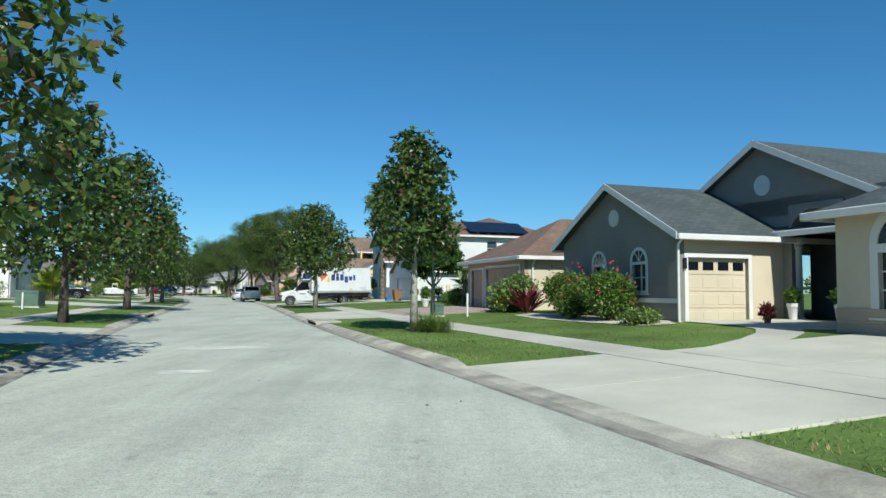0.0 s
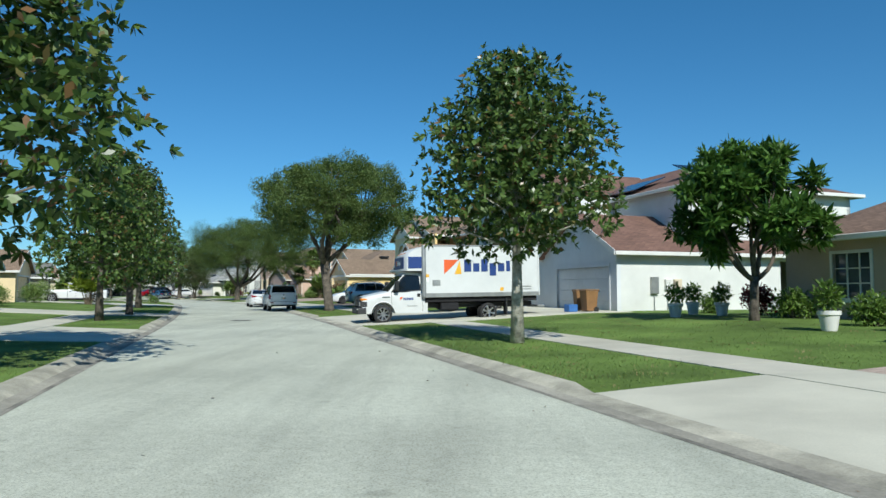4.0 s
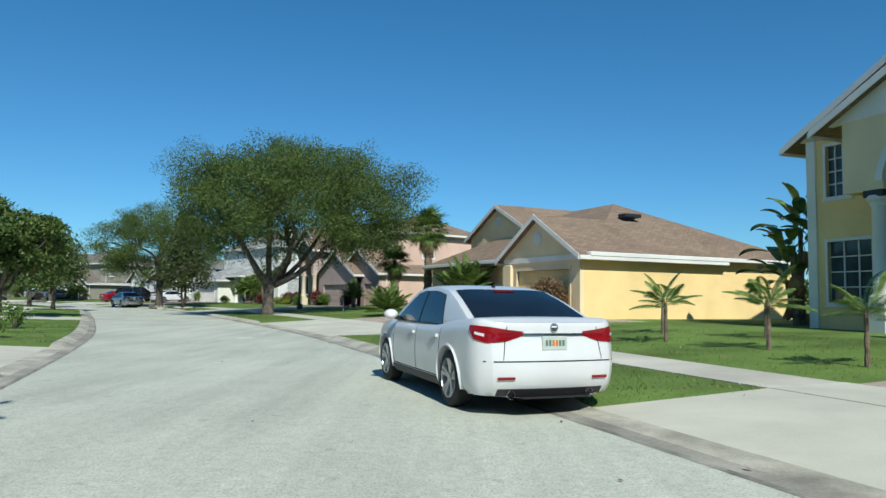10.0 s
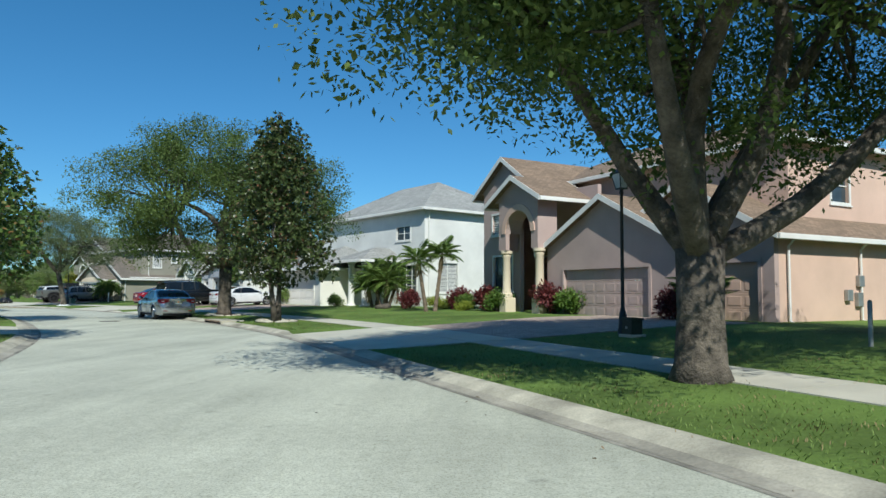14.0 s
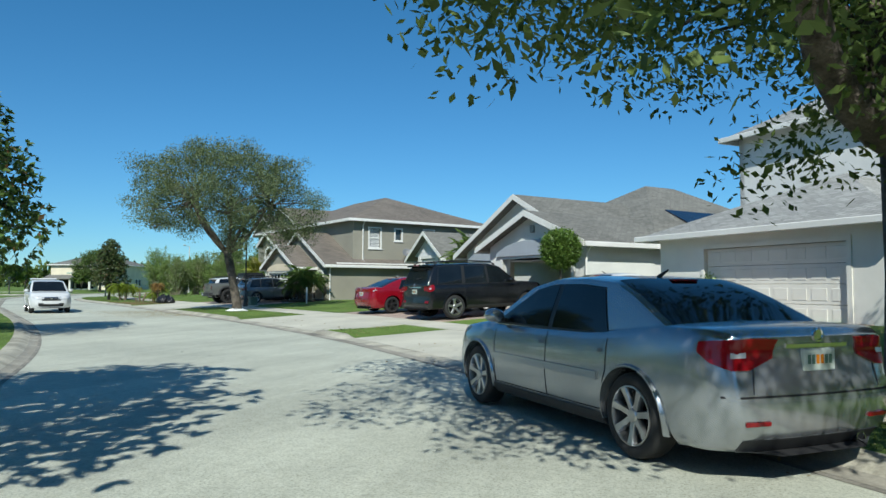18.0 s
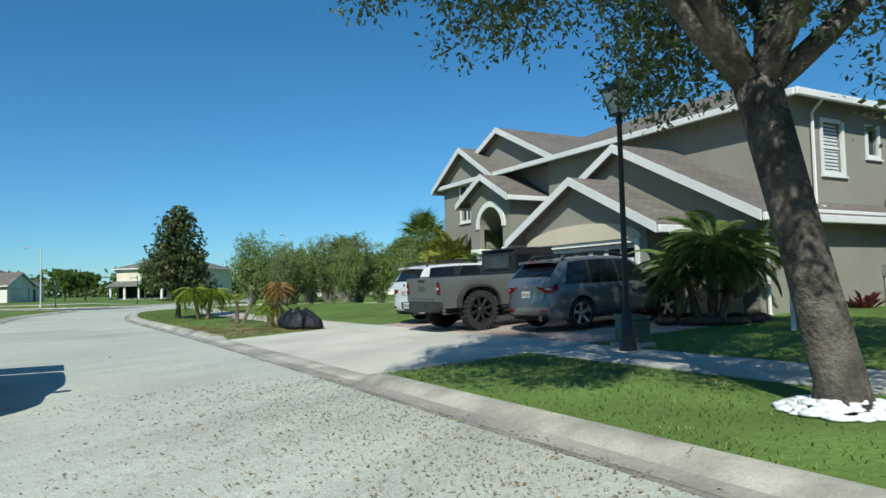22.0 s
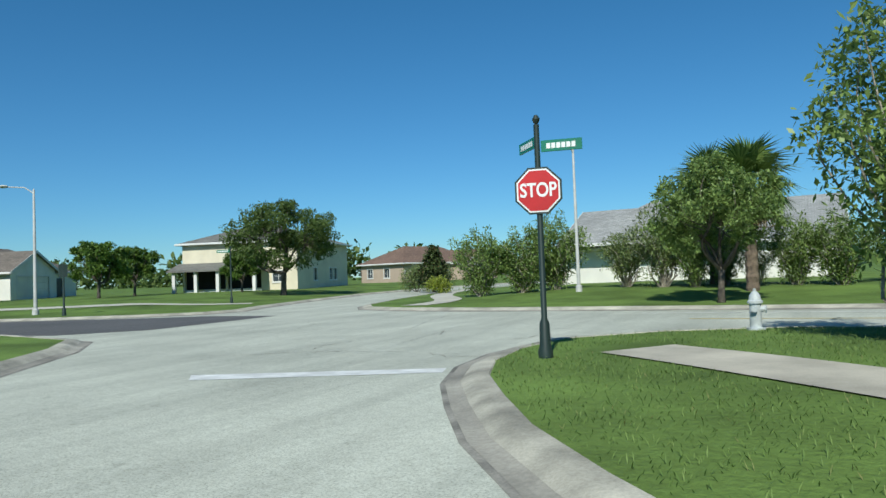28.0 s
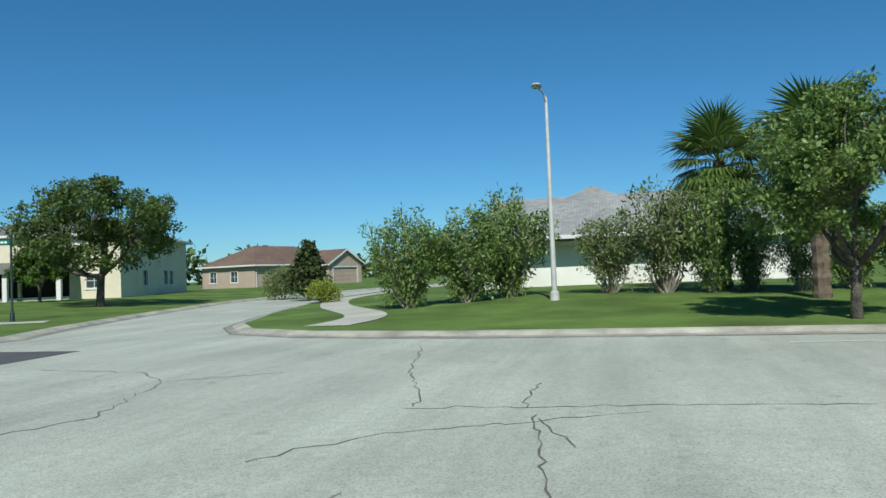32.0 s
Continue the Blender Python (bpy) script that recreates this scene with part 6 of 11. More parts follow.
# ---- vehicles ----
def wheel(parent, x, y, r, width, rim=RIM, spokes=5, side=1, chunky=False, twin=False, zc=None):
    """A wheel whose outer face looks along side * y: tyre, dished rim, brake disc and flat tapered spokes."""
    o, zc = y, r if zc is None else zc
    prof = [(0.66, 0.98), (0.9, 1.0), (0.97, 0.93), (1.0, 0.8), (1.0, 0.2), (0.975, 0.08), (0.93, 0.02), (0.84, -0.02), (0.74, 0.0), (0.685, 0.05)]
    t = Solid().lathe([(r * a, o - side * width * b) for a, b in prof], 36, (x, 0, zc), "y", False).ob("wheel", RUBBER, parent, smooth=True)
    if chunky:
        so = Solid()
        for k in range(26):
            a = 2 * math.pi * k / 26
            for w0, w1, da in ((-0.02, 0.42, 0), (0.55, 0.98, 0.12)):
                c, s = math.cos(a + da), math.sin(a + da)
                p = Vector((x + c * r, 0, zc + s * r))
                tx = Vector((-s, 0, c)) * r * 0.078
                n = Vector((c, 0, s)) * r * 0.05
                y0, y1 = o - side * width * w0, o - side * width * w1
                v = [p - tx - n * 2.4, p + tx - n * 2.4, p + tx + n, p - tx + n]
                so.v += [(q.x, y0, q.z) for q in v] + [(q.x, y1, q.z) for q in v]
                m = len(so.v) - 8
                so.f += [tuple(m + i for i in f) for f in ((0, 1, 2, 3), (7, 6, 5, 4), (0, 4, 5, 1), (1, 5, 6, 2), (2, 6, 7, 3), (3, 7, 4, 0))]
        so.ob("tread", RUBBER, t)
    Solid().lathe([(r * 0.7, o - side * 0.02), (r * 0.705, o + side * 0.004), (r * 0.675, o + side * 0.006), (r * 0.655, o - side * 0.02), (r * 0.63, o - side * 0.1), (r * 0.62, o - side * width * 0.7)], 32, (x, 0, zc), "y", False).ob("rim", rim, t, smooth=True)
    Solid().lathe([(0.0, o - side * 0.115), (r * 0.5, o - side * 0.115), (r * 0.5, o - side * 0.13), (r * 0.64, o - side * 0.135)], 24, (x, 0, zc), "y", False).ob("brake_disc", DARK, t)
    so = Solid()
    arms = [2 * math.pi * (k + 0.3) / spokes + d for k in range(spokes) for d in ((-0.16, 0.16) if twin else (0.0,))]
    wide = (0.085 if twin else 0.13) * (5 / spokes) ** 0.6
    for a in arms:
        u, n = Vector((math.cos(a), 0, math.sin(a))), Vector((-math.sin(a), 0, math.cos(a)))
        c0 = Vector((x, 0, zc))
        ring_ = []
        for q, hw, dy in ((0.1, wide * 0.9, -0.035), (0.4, wide * 0.72, -0.022), (0.665, wide, -0.006)):
            for sg, e in ((-1, 0.0), (-0.75, 0.012), (0.75, 0.012), (1, 0.0)):
                p = c0 + u * q * r + n * sg * hw * r
                ring_.append((p.x, o + side * (dy + e), p.z))
            for sg in (1, -1):
                p = c0 + u * q * r + n * sg * hw * r
                ring_.append((p.x, o + side * (dy - 0.045), p.z))
        m = len(so.v)
        so.v += ring_
        for i in range(2):
            for k in range(6):
                b, c = m + 6 * i + k, m + 6 * i + (k + 1) % 6
                so.f.append((b, c, c + 6, b + 6))
    so.lathe([(r * 0.17, o - side * 0.08), (r * 0.17, o - side * 0.02), (r * 0.14, o - side * 0.008), (r * 0.05, o - side * 0.004), (0.0, o - side * 0.004)], 18, (x, 0, zc), "y")
    so.ob("spokes", rim, t, smooth=True)
    return t




def patch(parent, name, mat, fn, cols, proud=0.008, rows=5, sub=3, back=0.025, smooth=True):
    """A thin curved plate on a skin: fn(a, b) gives its points; cols are (a low, b low, a high, b high) from one side to the other."""
    c = np.array(cols, float)
    u = np.linspace(0, len(c) - 1, (len(c) - 1) * sub + 1)
    c = np.stack([np.interp(u, np.arange(len(c)), c[:, k]) for k in range(4)], 1)
    P = np.array([[fn(a0 + (a1 - a0) * v, b0 + (b1 - b0) * v) for v in np.linspace(0, 1, rows)] for a0, b0, a1, b1 in c])
    n = np.cross(np.gradient(P, axis=0), np.gradient(P, axis=1))
    n /= np.linalg.norm(n, axis=2, keepdims=True) + 1e-9
    mid_ = n.mean((0, 1))
    if np.dot(mid_, P.mean((0, 1)) - np.array([0, 0, 0.75])) < 0:
        n = -n
    so = Solid()
    nu, nv = P.shape[:2]
    for Q in (P + n * proud, P - n * back):
        so.v += [tuple(p) for p in Q.reshape(-1, 3)]
    k = nu * nv
    for i in range(nu - 1):
        for j in range(nv - 1):
            a = i * nv + j
            so.f += [(a, a + 1, a + nv + 1, a + nv), (k + a, k + a + nv, k + a + nv + 1, k + a + 1)]
    rim_ = [i * nv for i in range(nu)] + [(nu - 1) * nv + j for j in range(1, nv)] + [i * nv + nv - 1 for i in range(nu - 2, -1, -1)] + [j for j in range(nv - 2, 0, -1)]
    for a, b in zip(rim_, rim_[1:] + rim_[:1]):
        so.f.append((a, b, k + b, k + a))
    return so.ob(name, mat, parent, smooth=smooth)


def car(name, label, body, at, L, W, H, wb, r, clear, belt, top, roof, rear, nose, wins, glass_x, front=0.0, rim=RIM, spokes=5, twin=False, tail=(), head=(), cladding=None, rails=False, spoiler=False, roof_mat=None, category="car", group="parked cars",
        plate_z=0.8, plate_x=0.0, trim_strip=None, reflect=0.4, boards=False, exhausts=(0.5,), bumper_z=0.55, bow=0.09, corner=(0.42, 0.2, 0.9, 0.3), flare=0.035, chrome_grille=False, wiper=True, high_lamp=False, tint=None, rub=None, handle_mat=None, tail_mat=None, strip_mat=None, tumble=(0.932, 0.2), slim=0.03):
    """top: (x, z) of the body's upper edge; roof: (x, z) over the cabin; rear, nose: (z, inset) of the ends; wins: side panes
    (x low rear, x low front, x high rear, x high front); glass_x: x of the rear window's foot and head, the windscreen's head and foot;
    tail, head: lamps as (distance outwards from the body's corner, z low, z high)."""
    t = thing(name, at, label, category, group)
    h, w = L / 2, W / 2
    tx, tz = zip(*sorted(top))
    rx, rz = zip(*sorted(roof))
    xd, xa = rx[0], rx[-1]
    rzl, rin = zip(*rear)
    nzl, nin = zip(*nose)
    r_len, r_in, f_len, f_in = corner
    G = tint or CARGLASS

    def soft(x, xs, zs, e):
        return float(np.mean(np.interp([x - e, x - e / 2, x, x + e / 2, x + e], xs, zs)))

    def topz(x):
        return soft(x, tx, tz, 0.06)

    def plan(x):
        d, q = x + h, h - x
        k = 1.0
        if d < r_len:
            k -= r_in * (1 - d / r_len) ** 2.4
        if q < f_len:
            k -= f_in * (1 - q / f_len) ** 2.4
        return k

    def side(x, z):
        v = (z - clear) / (topz(x) - clear)
        return w * plan(x) * float(np.interp(v, [-0.2, 0, 0.06, 0.2, 0.45, 0.7, 0.86, 0.95, 1.0], [0.87, 0.9, 0.952, 0.982, 1.0, 0.996, 0.978, 0.952, 0.915]))

    def warp(x, y, z):
        if x + h < 0.5:
            x += (1 - max(0.0, x + h) / 0.5) ** 2 * (float(np.interp(z, rzl, rin)) + bow * (y / w) ** 2)
        elif h - x < 0.7:
            x -= (1 - max(0.0, h - x) / 0.7) ** 2 * (float(np.interp(z, nzl, nin)) + 0.14 * (y / w) ** 2)
        return (x, y, z)

    def skin(end, s=1):
        """Round the end of the car: q is the distance outwards from its corner, negative towards the middle."""
        def f(q, z):
            ye = side(end * h, z)
            if q <= 0:
                x, y = end * h, ye + q
            else:
                x = end * (h - q)
                y = side(x, z)
            p = warp(x, y, z)
            return (p[0], s * p[1], p[2])
        return f

    def across(end):
        """The same skin, a measured from the middle line."""
        def f(a, z):
            ye = side(end * h, z)
            if abs(a) > ye:
                return (lambda p: (p[0], math.copysign(p[1], a), p[2]))(skin(end)(abs(a) - ye, z))
            return warp(end * h, a, z)
        return f

    def flank(s):
        return lambda x, z: (lambda p: (p[0], s * p[1], p[2]))(warp(x, side(x, z), z))

    axles = (wb / 2 + front, -wb / 2 + front)
    ra, zw = r * 1.13, r * 1.02

    def low(x):
        z = clear + 0.02 * (abs(x) > h - 0.5)
        for c in axles:
            if abs(x - c) < ra:
                z = max(z, zw + math.sqrt(ra * ra - (x - c) ** 2))
        return z
    xs = sorted({-h, -h + 0.02, -h + 0.05, -h + 0.1, -h + 0.16, h, h - 0.03, h - 0.08, h - 0.15, *np.arange(-h + 0.22, h - 0.2, 0.11), *[c + ra * math.sin(a) for c in axles for a in np.linspace(-1.5708, 1.5708, 15)]})
    so, nk = Solid(), 0
    for x in xs:
        zl, zt_ = low(x), topz(x)
        wi = max(0.1, w * plan(x) - 0.33)
        zl = min(zl, zt_ - 0.1)
        half = [(x, 0.0, clear), (x, wi, clear), (x, wi, max(clear, zl - 0.01))] + [warp(x, side(x, z), z) for z in zl + (zt_ - zl) * np.array([0, 0.06, 0.14, 0.28, 0.45, 0.62, 0.76, 0.87, 0.95, 1.0])]
        cr = 0.035 * min(1.0, (h - abs(x)) / 0.5)
        ye = side(x, zt_)
        half += [warp(x, ye * a, zt_ + cr * b) for a, b in ((0.94, 0.35), (0.8, 0.62), (0.45, 0.9), (0.0, 1.0))]
        ring_ = half + [(p[0], -p[1], p[2]) for p in half[-2:0:-1]]
        so.v += ring_
        nk = len(ring_)
    for i in range(len(xs) - 1):
        for k in range(nk):
            a, b = i * nk + k, i * nk + (k + 1) % nk
            so.f.append((a, b, b + nk, a + nk))
    # ends, drawn across in strips
    for i, e in ((0, -1), (len(xs) - 1, 1)):
        base = i * nk
        rows_ = []
        for k in range(3, 13):
            a, b = base + k, base + nk - k
            ya, z = so.v[a][1], so.v[a][2]
            line = [a]
            for c in (0.75, 0.5, 0.25, 0.0, -0.25, -0.5, -0.75):
                so.v.append(warp(e * h, ya * c, z))
                line.append(len(so.v) - 1)
            rows_.append(line + [b])
        for p, q in zip(rows_, rows_[1:]):
            for k in range(8):
                so.f.append((p[k], p[k + 1], q[k + 1], q[k]))
        so.f.append(tuple(rows_[0]))
        so.f.append(tuple(rows_[-1]) + tuple(base + nk - k for k in range(13, 16)) + tuple(base + k for k in range(16, 12, -1)))
    bo = so.ob("body", body, t, smooth="all")
    me = bo.data
    me.materials.append(DARK)
    for p in me.polygons:
        c = p.center
        if c.z < clear + 0.005 or (abs(c.y) < w - 0.2 and c.z < zw + ra and any(abs(c.x - q) < ra + 0.02 for q in axles) and c.z < topz(c.x) - 0.05):
            p.material_index = 1
    me.set_sharp_from_angle(angle=radians(42))

    # cabin
    def gplan(x):
        return 1 - 0.05 * max(0.0, (-x - 0.2 * h) / h) ** 2 - 0.1 * max(0.0, (x - 0.1) / h) ** 2

    def cabin(x, z):
        k = min(1.0, max(0.0, (z - belt) / (H - belt)))
        return w * (tumble[0] - tumble[1] * k ** 1.2) * gplan(x)

    def roofz(x):
        return soft(x, rx, rz, 0.035)
    so, gx = Solid(), np.linspace(xd, xa, 40)
    for x in gx:
        z = max(roofz(x), belt + 0.0)
        zs = belt - 0.05 + (max(z - 0.07, belt - 0.04) - belt + 0.05) * np.linspace(0, 1, 6)
        half = [(x, cabin(x, q), q) for q in zs]
        ye = cabin(x, z - 0.04)
        half += [(x, ye * a, z - 0.035 * a**6) for a in (0.99, 0.94, 0.8, 0.4, 0.0)]
        ring_ = half + [(p[0], -p[1], p[2]) for p in half[-2::-1]]
        so.v += ring_
    m = len(ring_)
    for i in range(len(gx) - 1):
        for k in range(m - 1):
            a = i * m + k
            so.f.append((a, a + 1, a + m + 1, a + m))
    so.f += [tuple(range(m)), tuple(range(len(so.v) - m, len(so.v)))]
    ro = so.ob("roof", body, t, smooth=True)
    if roof_mat:
        ro.data.materials.append(roof_mat)
        for p in ro.data.polygons:
            p.material_index = int(p.center.z > H - 0.11)

    def over(x, f):
        z = max(roofz(x), belt)
        return (x, cabin(x, z - 0.04) * f, z - 0.035 * abs(f) ** 6)
    for nm, x0, x1 in (("rear_window", glass_x[0], glass_x[1]), ("windscreen", glass_x[3], glass_x[2])):
        patch(t, nm, G, over, [(x0 + (x1 - x0) * 0.0, f, x1, f * 0.985) for f in np.linspace(-0.9, 0.9, 7)], 0.006, 8, 2, 0.01)
    for s in (1, -1):
        def pane(x, z):
            return (x, s * cabin(x, z), z)

        def upto(x):
            return max(belt + 0.05, roofz(x) - 0.095)
        x0, x1 = wins[0][1] + 0.06, wins[-1][0] - 0.03
        # black surround, then each pane
        lows = np.linspace(wins[-1][0], wins[0][1], 12)
        highs = np.linspace(wins[-1][2], wins[0][3], 12)
        patch(t, "window_surround", BLACK, pane, [(a - 0.02 * (k == 0) + 0.02 * (k == 11), belt - 0.005, b, upto(b) + 0.012) for k, (a, b) in enumerate(zip(lows, highs))], 0.004, 6, 1, 0.01)
        for a0, a1, b0, b1 in wins:
            n = max(3, int((a1 - a0) / 0.2))
            patch(t, "side_window", G, pane, [(a, belt + 0.012, b, upto(b)) for a, b in zip(np.linspace(a0, a1, n), np.linspace(b0, b1, n))], 0.008, 6, 1, 0.01)
        fl = flank(s)

        def line(nm, pts, wd, mat, up=0.003):
            patch(t, nm, mat, fl, [(x - (wd / 2 if abs(pts[-1][1] - pts[0][1]) > abs(pts[-1][0] - pts[0][0]) else 0), z - (0 if abs(pts[-1][1] - pts[0][1]) > abs(pts[-1][0] - pts[0][0]) else wd / 2), x + (wd / 2 if abs(pts[-1][1] - pts[0][1]) > abs(pts[-1][0] - pts[0][0]) else 0), z + (0 if abs(pts[-1][1] - pts[0][1]) > abs(pts[-1][0] - pts[0][0]) else wd / 2)) for x, z in pts], up, 2, 2, 0.004, False)
        sill_z = clear + 0.12
        for k, wn in enumerate(wins[:2]):
            xb = wn[0] - 0.035
            zs = np.linspace(sill_z, belt - 0.03, 5)
            if k == 0:
                line("door_seam", [(xb, z) for z in zs], 0.009, DARK)
            else:
                bend = max(0.0, (axles[1] + ra + 0.03) - xb)
                line("door_seam", [(xb + bend * max(0.0, 1 - (z - sill_z) / (0.55 * (belt - sill_z))) ** 0.7, z) for z in np.linspace(sill_z, belt - 0.03, 8)], 0.009, DARK)
            patch(t, "door_handle", handle_mat or body, fl, [(wn[0] + 0.05, belt - 0.15, wn[0] + 0.05, belt - 0.115), (wn[0] + 0.13, belt - 0.155, wn[0] + 0.13, belt - 0.11), (wn[0] + 0.25, belt - 0.145, wn[0] + 0.25, belt - 0.115)], 0.03, 3, 2, 0.01)
        xf = min(wins[0][1] + 0.1, axles[0] - ra - 0.05)
        line("door_seam", [(xf, z) for z in np.linspace(sill_z, belt - 0.06, 5)], 0.009, DARK)
        line("door_seam", [(x, sill_z) for x in np.linspace(max(wins[min(1, len(wins) - 1)][0], axles[1] + ra + 0.03), xf, 6)], 0.009, DARK)
        if rub:
            line("rubbing_strip", [(x, rub) for x in np.linspace(axles[1] + ra + 0.05, axles[0] - ra - 0.05, 6)], 0.07, cladding or body, 0.018)
        mat_low = cladding or body
        patch(t, "sill", mat_low if cladding else PLASTIC, fl, [(x, clear + 0.0, x, clear + (0.1 if not cladding else 0.17)) for x in np.linspace(axles[1] + ra * 1.02, axles[0] - ra * 1.02, 5)], 0.015, 3, 2)
        if boards:
            Solid().box(axles[1] + ra + 0.04, axles[0] - ra - 0.04, s * (w - 0.08), s * (w + 0.11), clear - 0.02, clear + 0.05, 0.02).ob("running_board", PLASTIC, t)
        for c in axles:
            ys = side(c, zw + ra * 0.5)
            arch_ = Solid()
            nA = 18
            for a in np.linspace(-0.25, math.pi + 0.25, nA):
                ca, sa = math.cos(a), math.sin(a)
                for q, dy in ((1.0, -0.06), (1.0, 0.006 + flare * 0.5), (1.0 + flare * 0.9, 0.006 + flare * 0.5), (1.0 + flare * 2.3, -0.012)):
                    px, pz = c + ra * q * ca, zw + ra * q * sa
                    y_ = side(px, min(max(pz, clear), topz(px) - 0.03))
                    arch_.v.append((px, s * (y_ + dy), max(pz, clear)))
            for i in range(nA - 1):
                for k in range(4):
                    a, b = 4 * i + k, 4 * i + (k + 1) % 4
                    arch_.f.append((a, b, b + 4, a + 4))
            arch_.f += [(0, 1, 2, 3), (4 * nA - 4, 4 * nA - 3, 4 * nA - 2, 4 * nA - 1)]
            arch_.ob("wheel_arch", cladding or body, t, smooth=True)
            wheel(t, c, s * (ys - 0.012), r, 0.225, rim, spokes, s, twin=twin)
        Solid().lathe([(0.0, -0.12), (0.06, -0.115), (0.092, -0.08), (0.1, 0.0), (0.09, 0.06), (0.05, 0.08), (0.0, 0.082)], 14, (0, 0, 0), "x").ob("wing_mirror", body, t, smooth="all").matrix_basis = pose(xa - 0.42, s * (w * 0.99 + 0.08), belt + 0.09) @ Matrix.Diagonal((0.8, 1.05, 0.75, 1))
        Solid().tube([(xa - 0.4, s * w * 0.88, belt + 0.02), (xa - 0.4, s * (w + 0.03), belt + 0.06)], 0.03, 6).ob("mirror_arm", BLACK, t)
        rs = skin(-1, s)
        if tail:
            lens = patch(t, "tail_lamp", tail_mat or TAIL, rs, [(q, z0, q, z1) for q, z0, z1 in tail], 0.012, 5, 3, 0.03)
            qm = [p for p in tail if p[0] > -0.12]
            if len(qm) > 1:
                (q0, a0, a1), (q1, b0, b1) = qm[0], qm[1]
                patch(lens, "clear_lens", HEADLAMP, rs, [(q0 * 0.8 + q1 * 0.2, a0 + (a1 - a0) * 0.38, q0 * 0.8 + q1 * 0.2, a0 + (a1 - a0) * 0.56), (q1, b0 + (b1 - b0) * 0.38, q1, b0 + (b1 - b0) * 0.56)], 0.015, 3, 2, 0.01)
        if reflect:
            patch(t, "reflector", TAIL, rs, [(-0.24, reflect - slim, -0.24, reflect + slim), (-0.04, reflect - slim, -0.04, reflect + slim)], 0.012, 3, 3)
        fs = skin(1, s)
        if head:
            patch(t, "headlamp", HEADLAMP, fs, [(q, z0, q, z1) for q, z0, z1 in head], 0.01, 5, 3, 0.03)
        patch(t, "fog_lamp", BLACK, fs, [(-0.36, clear + 0.14, -0.36, clear + 0.24), (-0.12, clear + 0.13, -0.12, clear + 0.26)], 0.006, 3, 2)
        for e_ in exhausts:
            xe = across(-1)(s * e_, clear + 0.06)[0]
            if e_ and (len(exhausts) > 1 or s < 0):
                Solid().lathe([(0.045, xe - 0.02), (0.05, xe - 0.02), (0.05, xe + 0.2), (0.04, xe + 0.2)], 14, (0, s * e_, clear + 0.03), "x", False).ob("exhaust", CHROME, t, smooth=True)
        if rails:
            xr_, xf_ = glass_x[1] + 0.12, glass_x[2] - 0.1
            pts = [(x, s * (cabin(x, roofz(x) - 0.04) - 0.07), roofz(x) + dz) for x, dz in ((xr_, 0.0), (xr_ + 0.12, 0.075), ((xr_ + xf_) / 2, 0.085), (xf_ - 0.18, 0.075), (xf_, 0.0))]
            Solid().tube(pts, [0.03, 0.024, 0.022, 0.024, 0.03], 8).ob("roof_rail", BLACK, t, smooth=True)
    if rails == 2:
        for x_ in (glass_x[1] + 0.35, glass_x[2] - 0.4):
            Solid().tube([(x_, -w * 0.62, roofz(x_) + 0.07), (x_, w * 0.62, roofz(x_) + 0.07)], 0.018, 6).ob("crossbar", BLACK, t)
    ac_, fc_ = across(-1), across(1)
    wide_ = np.linspace(-1, 1, 9)
    ye = side(-h, bumper_z)
    patch(t, "bumper_gap", DARK, ac_, [((ye + 0.1) * a, bumper_z - 0.006, (ye + 0.1) * a, bumper_z + 0.008) for a in wide_], 0.003, 2, 2, 0.004, False)
    patch(t, "rear_valance", PLASTIC, ac_, [((ye * 0.9) * a, clear + 0.01, (ye * 0.9) * a, clear + 0.1) for a in wide_], 0.006, 3, 1)
    if cladding:
        patch(t, "rear_bumper", cladding, ac_, [((ye + 0.3) * a, clear + 0.0, (ye + 0.3) * a, bumper_z - 0.09) for a in wide_], 0.02, 4, 2)
        patch(t, "front_bumper", cladding, fc_, [((side(h, clear + 0.2) + 0.25) * a, clear + 0.0, (side(h, clear + 0.2) + 0.25) * a, clear + 0.22) for a in wide_], 0.02, 4, 2)
    # boot or tailgate seam, plate in its recess, badge
    zt_ = topz(-h + 0.05)
    for s in (1, -1):
        ys = side(-h, zt_ - 0.1) - 0.1
        patch(t, "tailgate_seam", DARK, ac_, [(s * ys, bumper_z + 0.02, s * (ys - 0.05), zt_ - 0.05), (s * (ys + 0.009), bumper_z + 0.02, s * (ys - 0.041), zt_ - 0.05)], 0.003, 6, 1, 0.004, False)
    patch(t, "plate_recess", body, ac_, [(plate_x + a, plate_z - 0.1, plate_x + a, plate_z + 0.105) for a in (-0.26, -0.1, 0.1, 0.26)], -0.004, 3, 1, 0.02)
    xp = ac_(plate_x, plate_z)[0]
    p = Solid().box(xp - 0.02, xp + 0.02, plate_x - 0.155, plate_x + 0.155, plate_z - 0.078, plate_z + 0.078, 0.006).ob("number_plate", PLATE, t)
    for k in range(6):
        Solid().box(xp - 0.0235, xp - 0.019, plate_x - 0.12 + k * 0.042, plate_x - 0.092 + k * 0.042, plate_z - 0.03, plate_z + 0.035).ob("bar", PLATEINK if k not in (2, 3) else AMBER, p)
    bz = trim_strip[1] + 0.03 if trim_strip else plate_z + 0.19
    xb = ac_(0, bz)[0]
    Solid().lathe([(0.052, xb + 0.01), (0.052, xb - 0.008), (0.04, xb - 0.012), (0.034, xb - 0.006), (0.0, xb - 0.006)], 16, (0, 0, bz + 0.03), "x").ob("badge", CHROME, t, smooth=True)
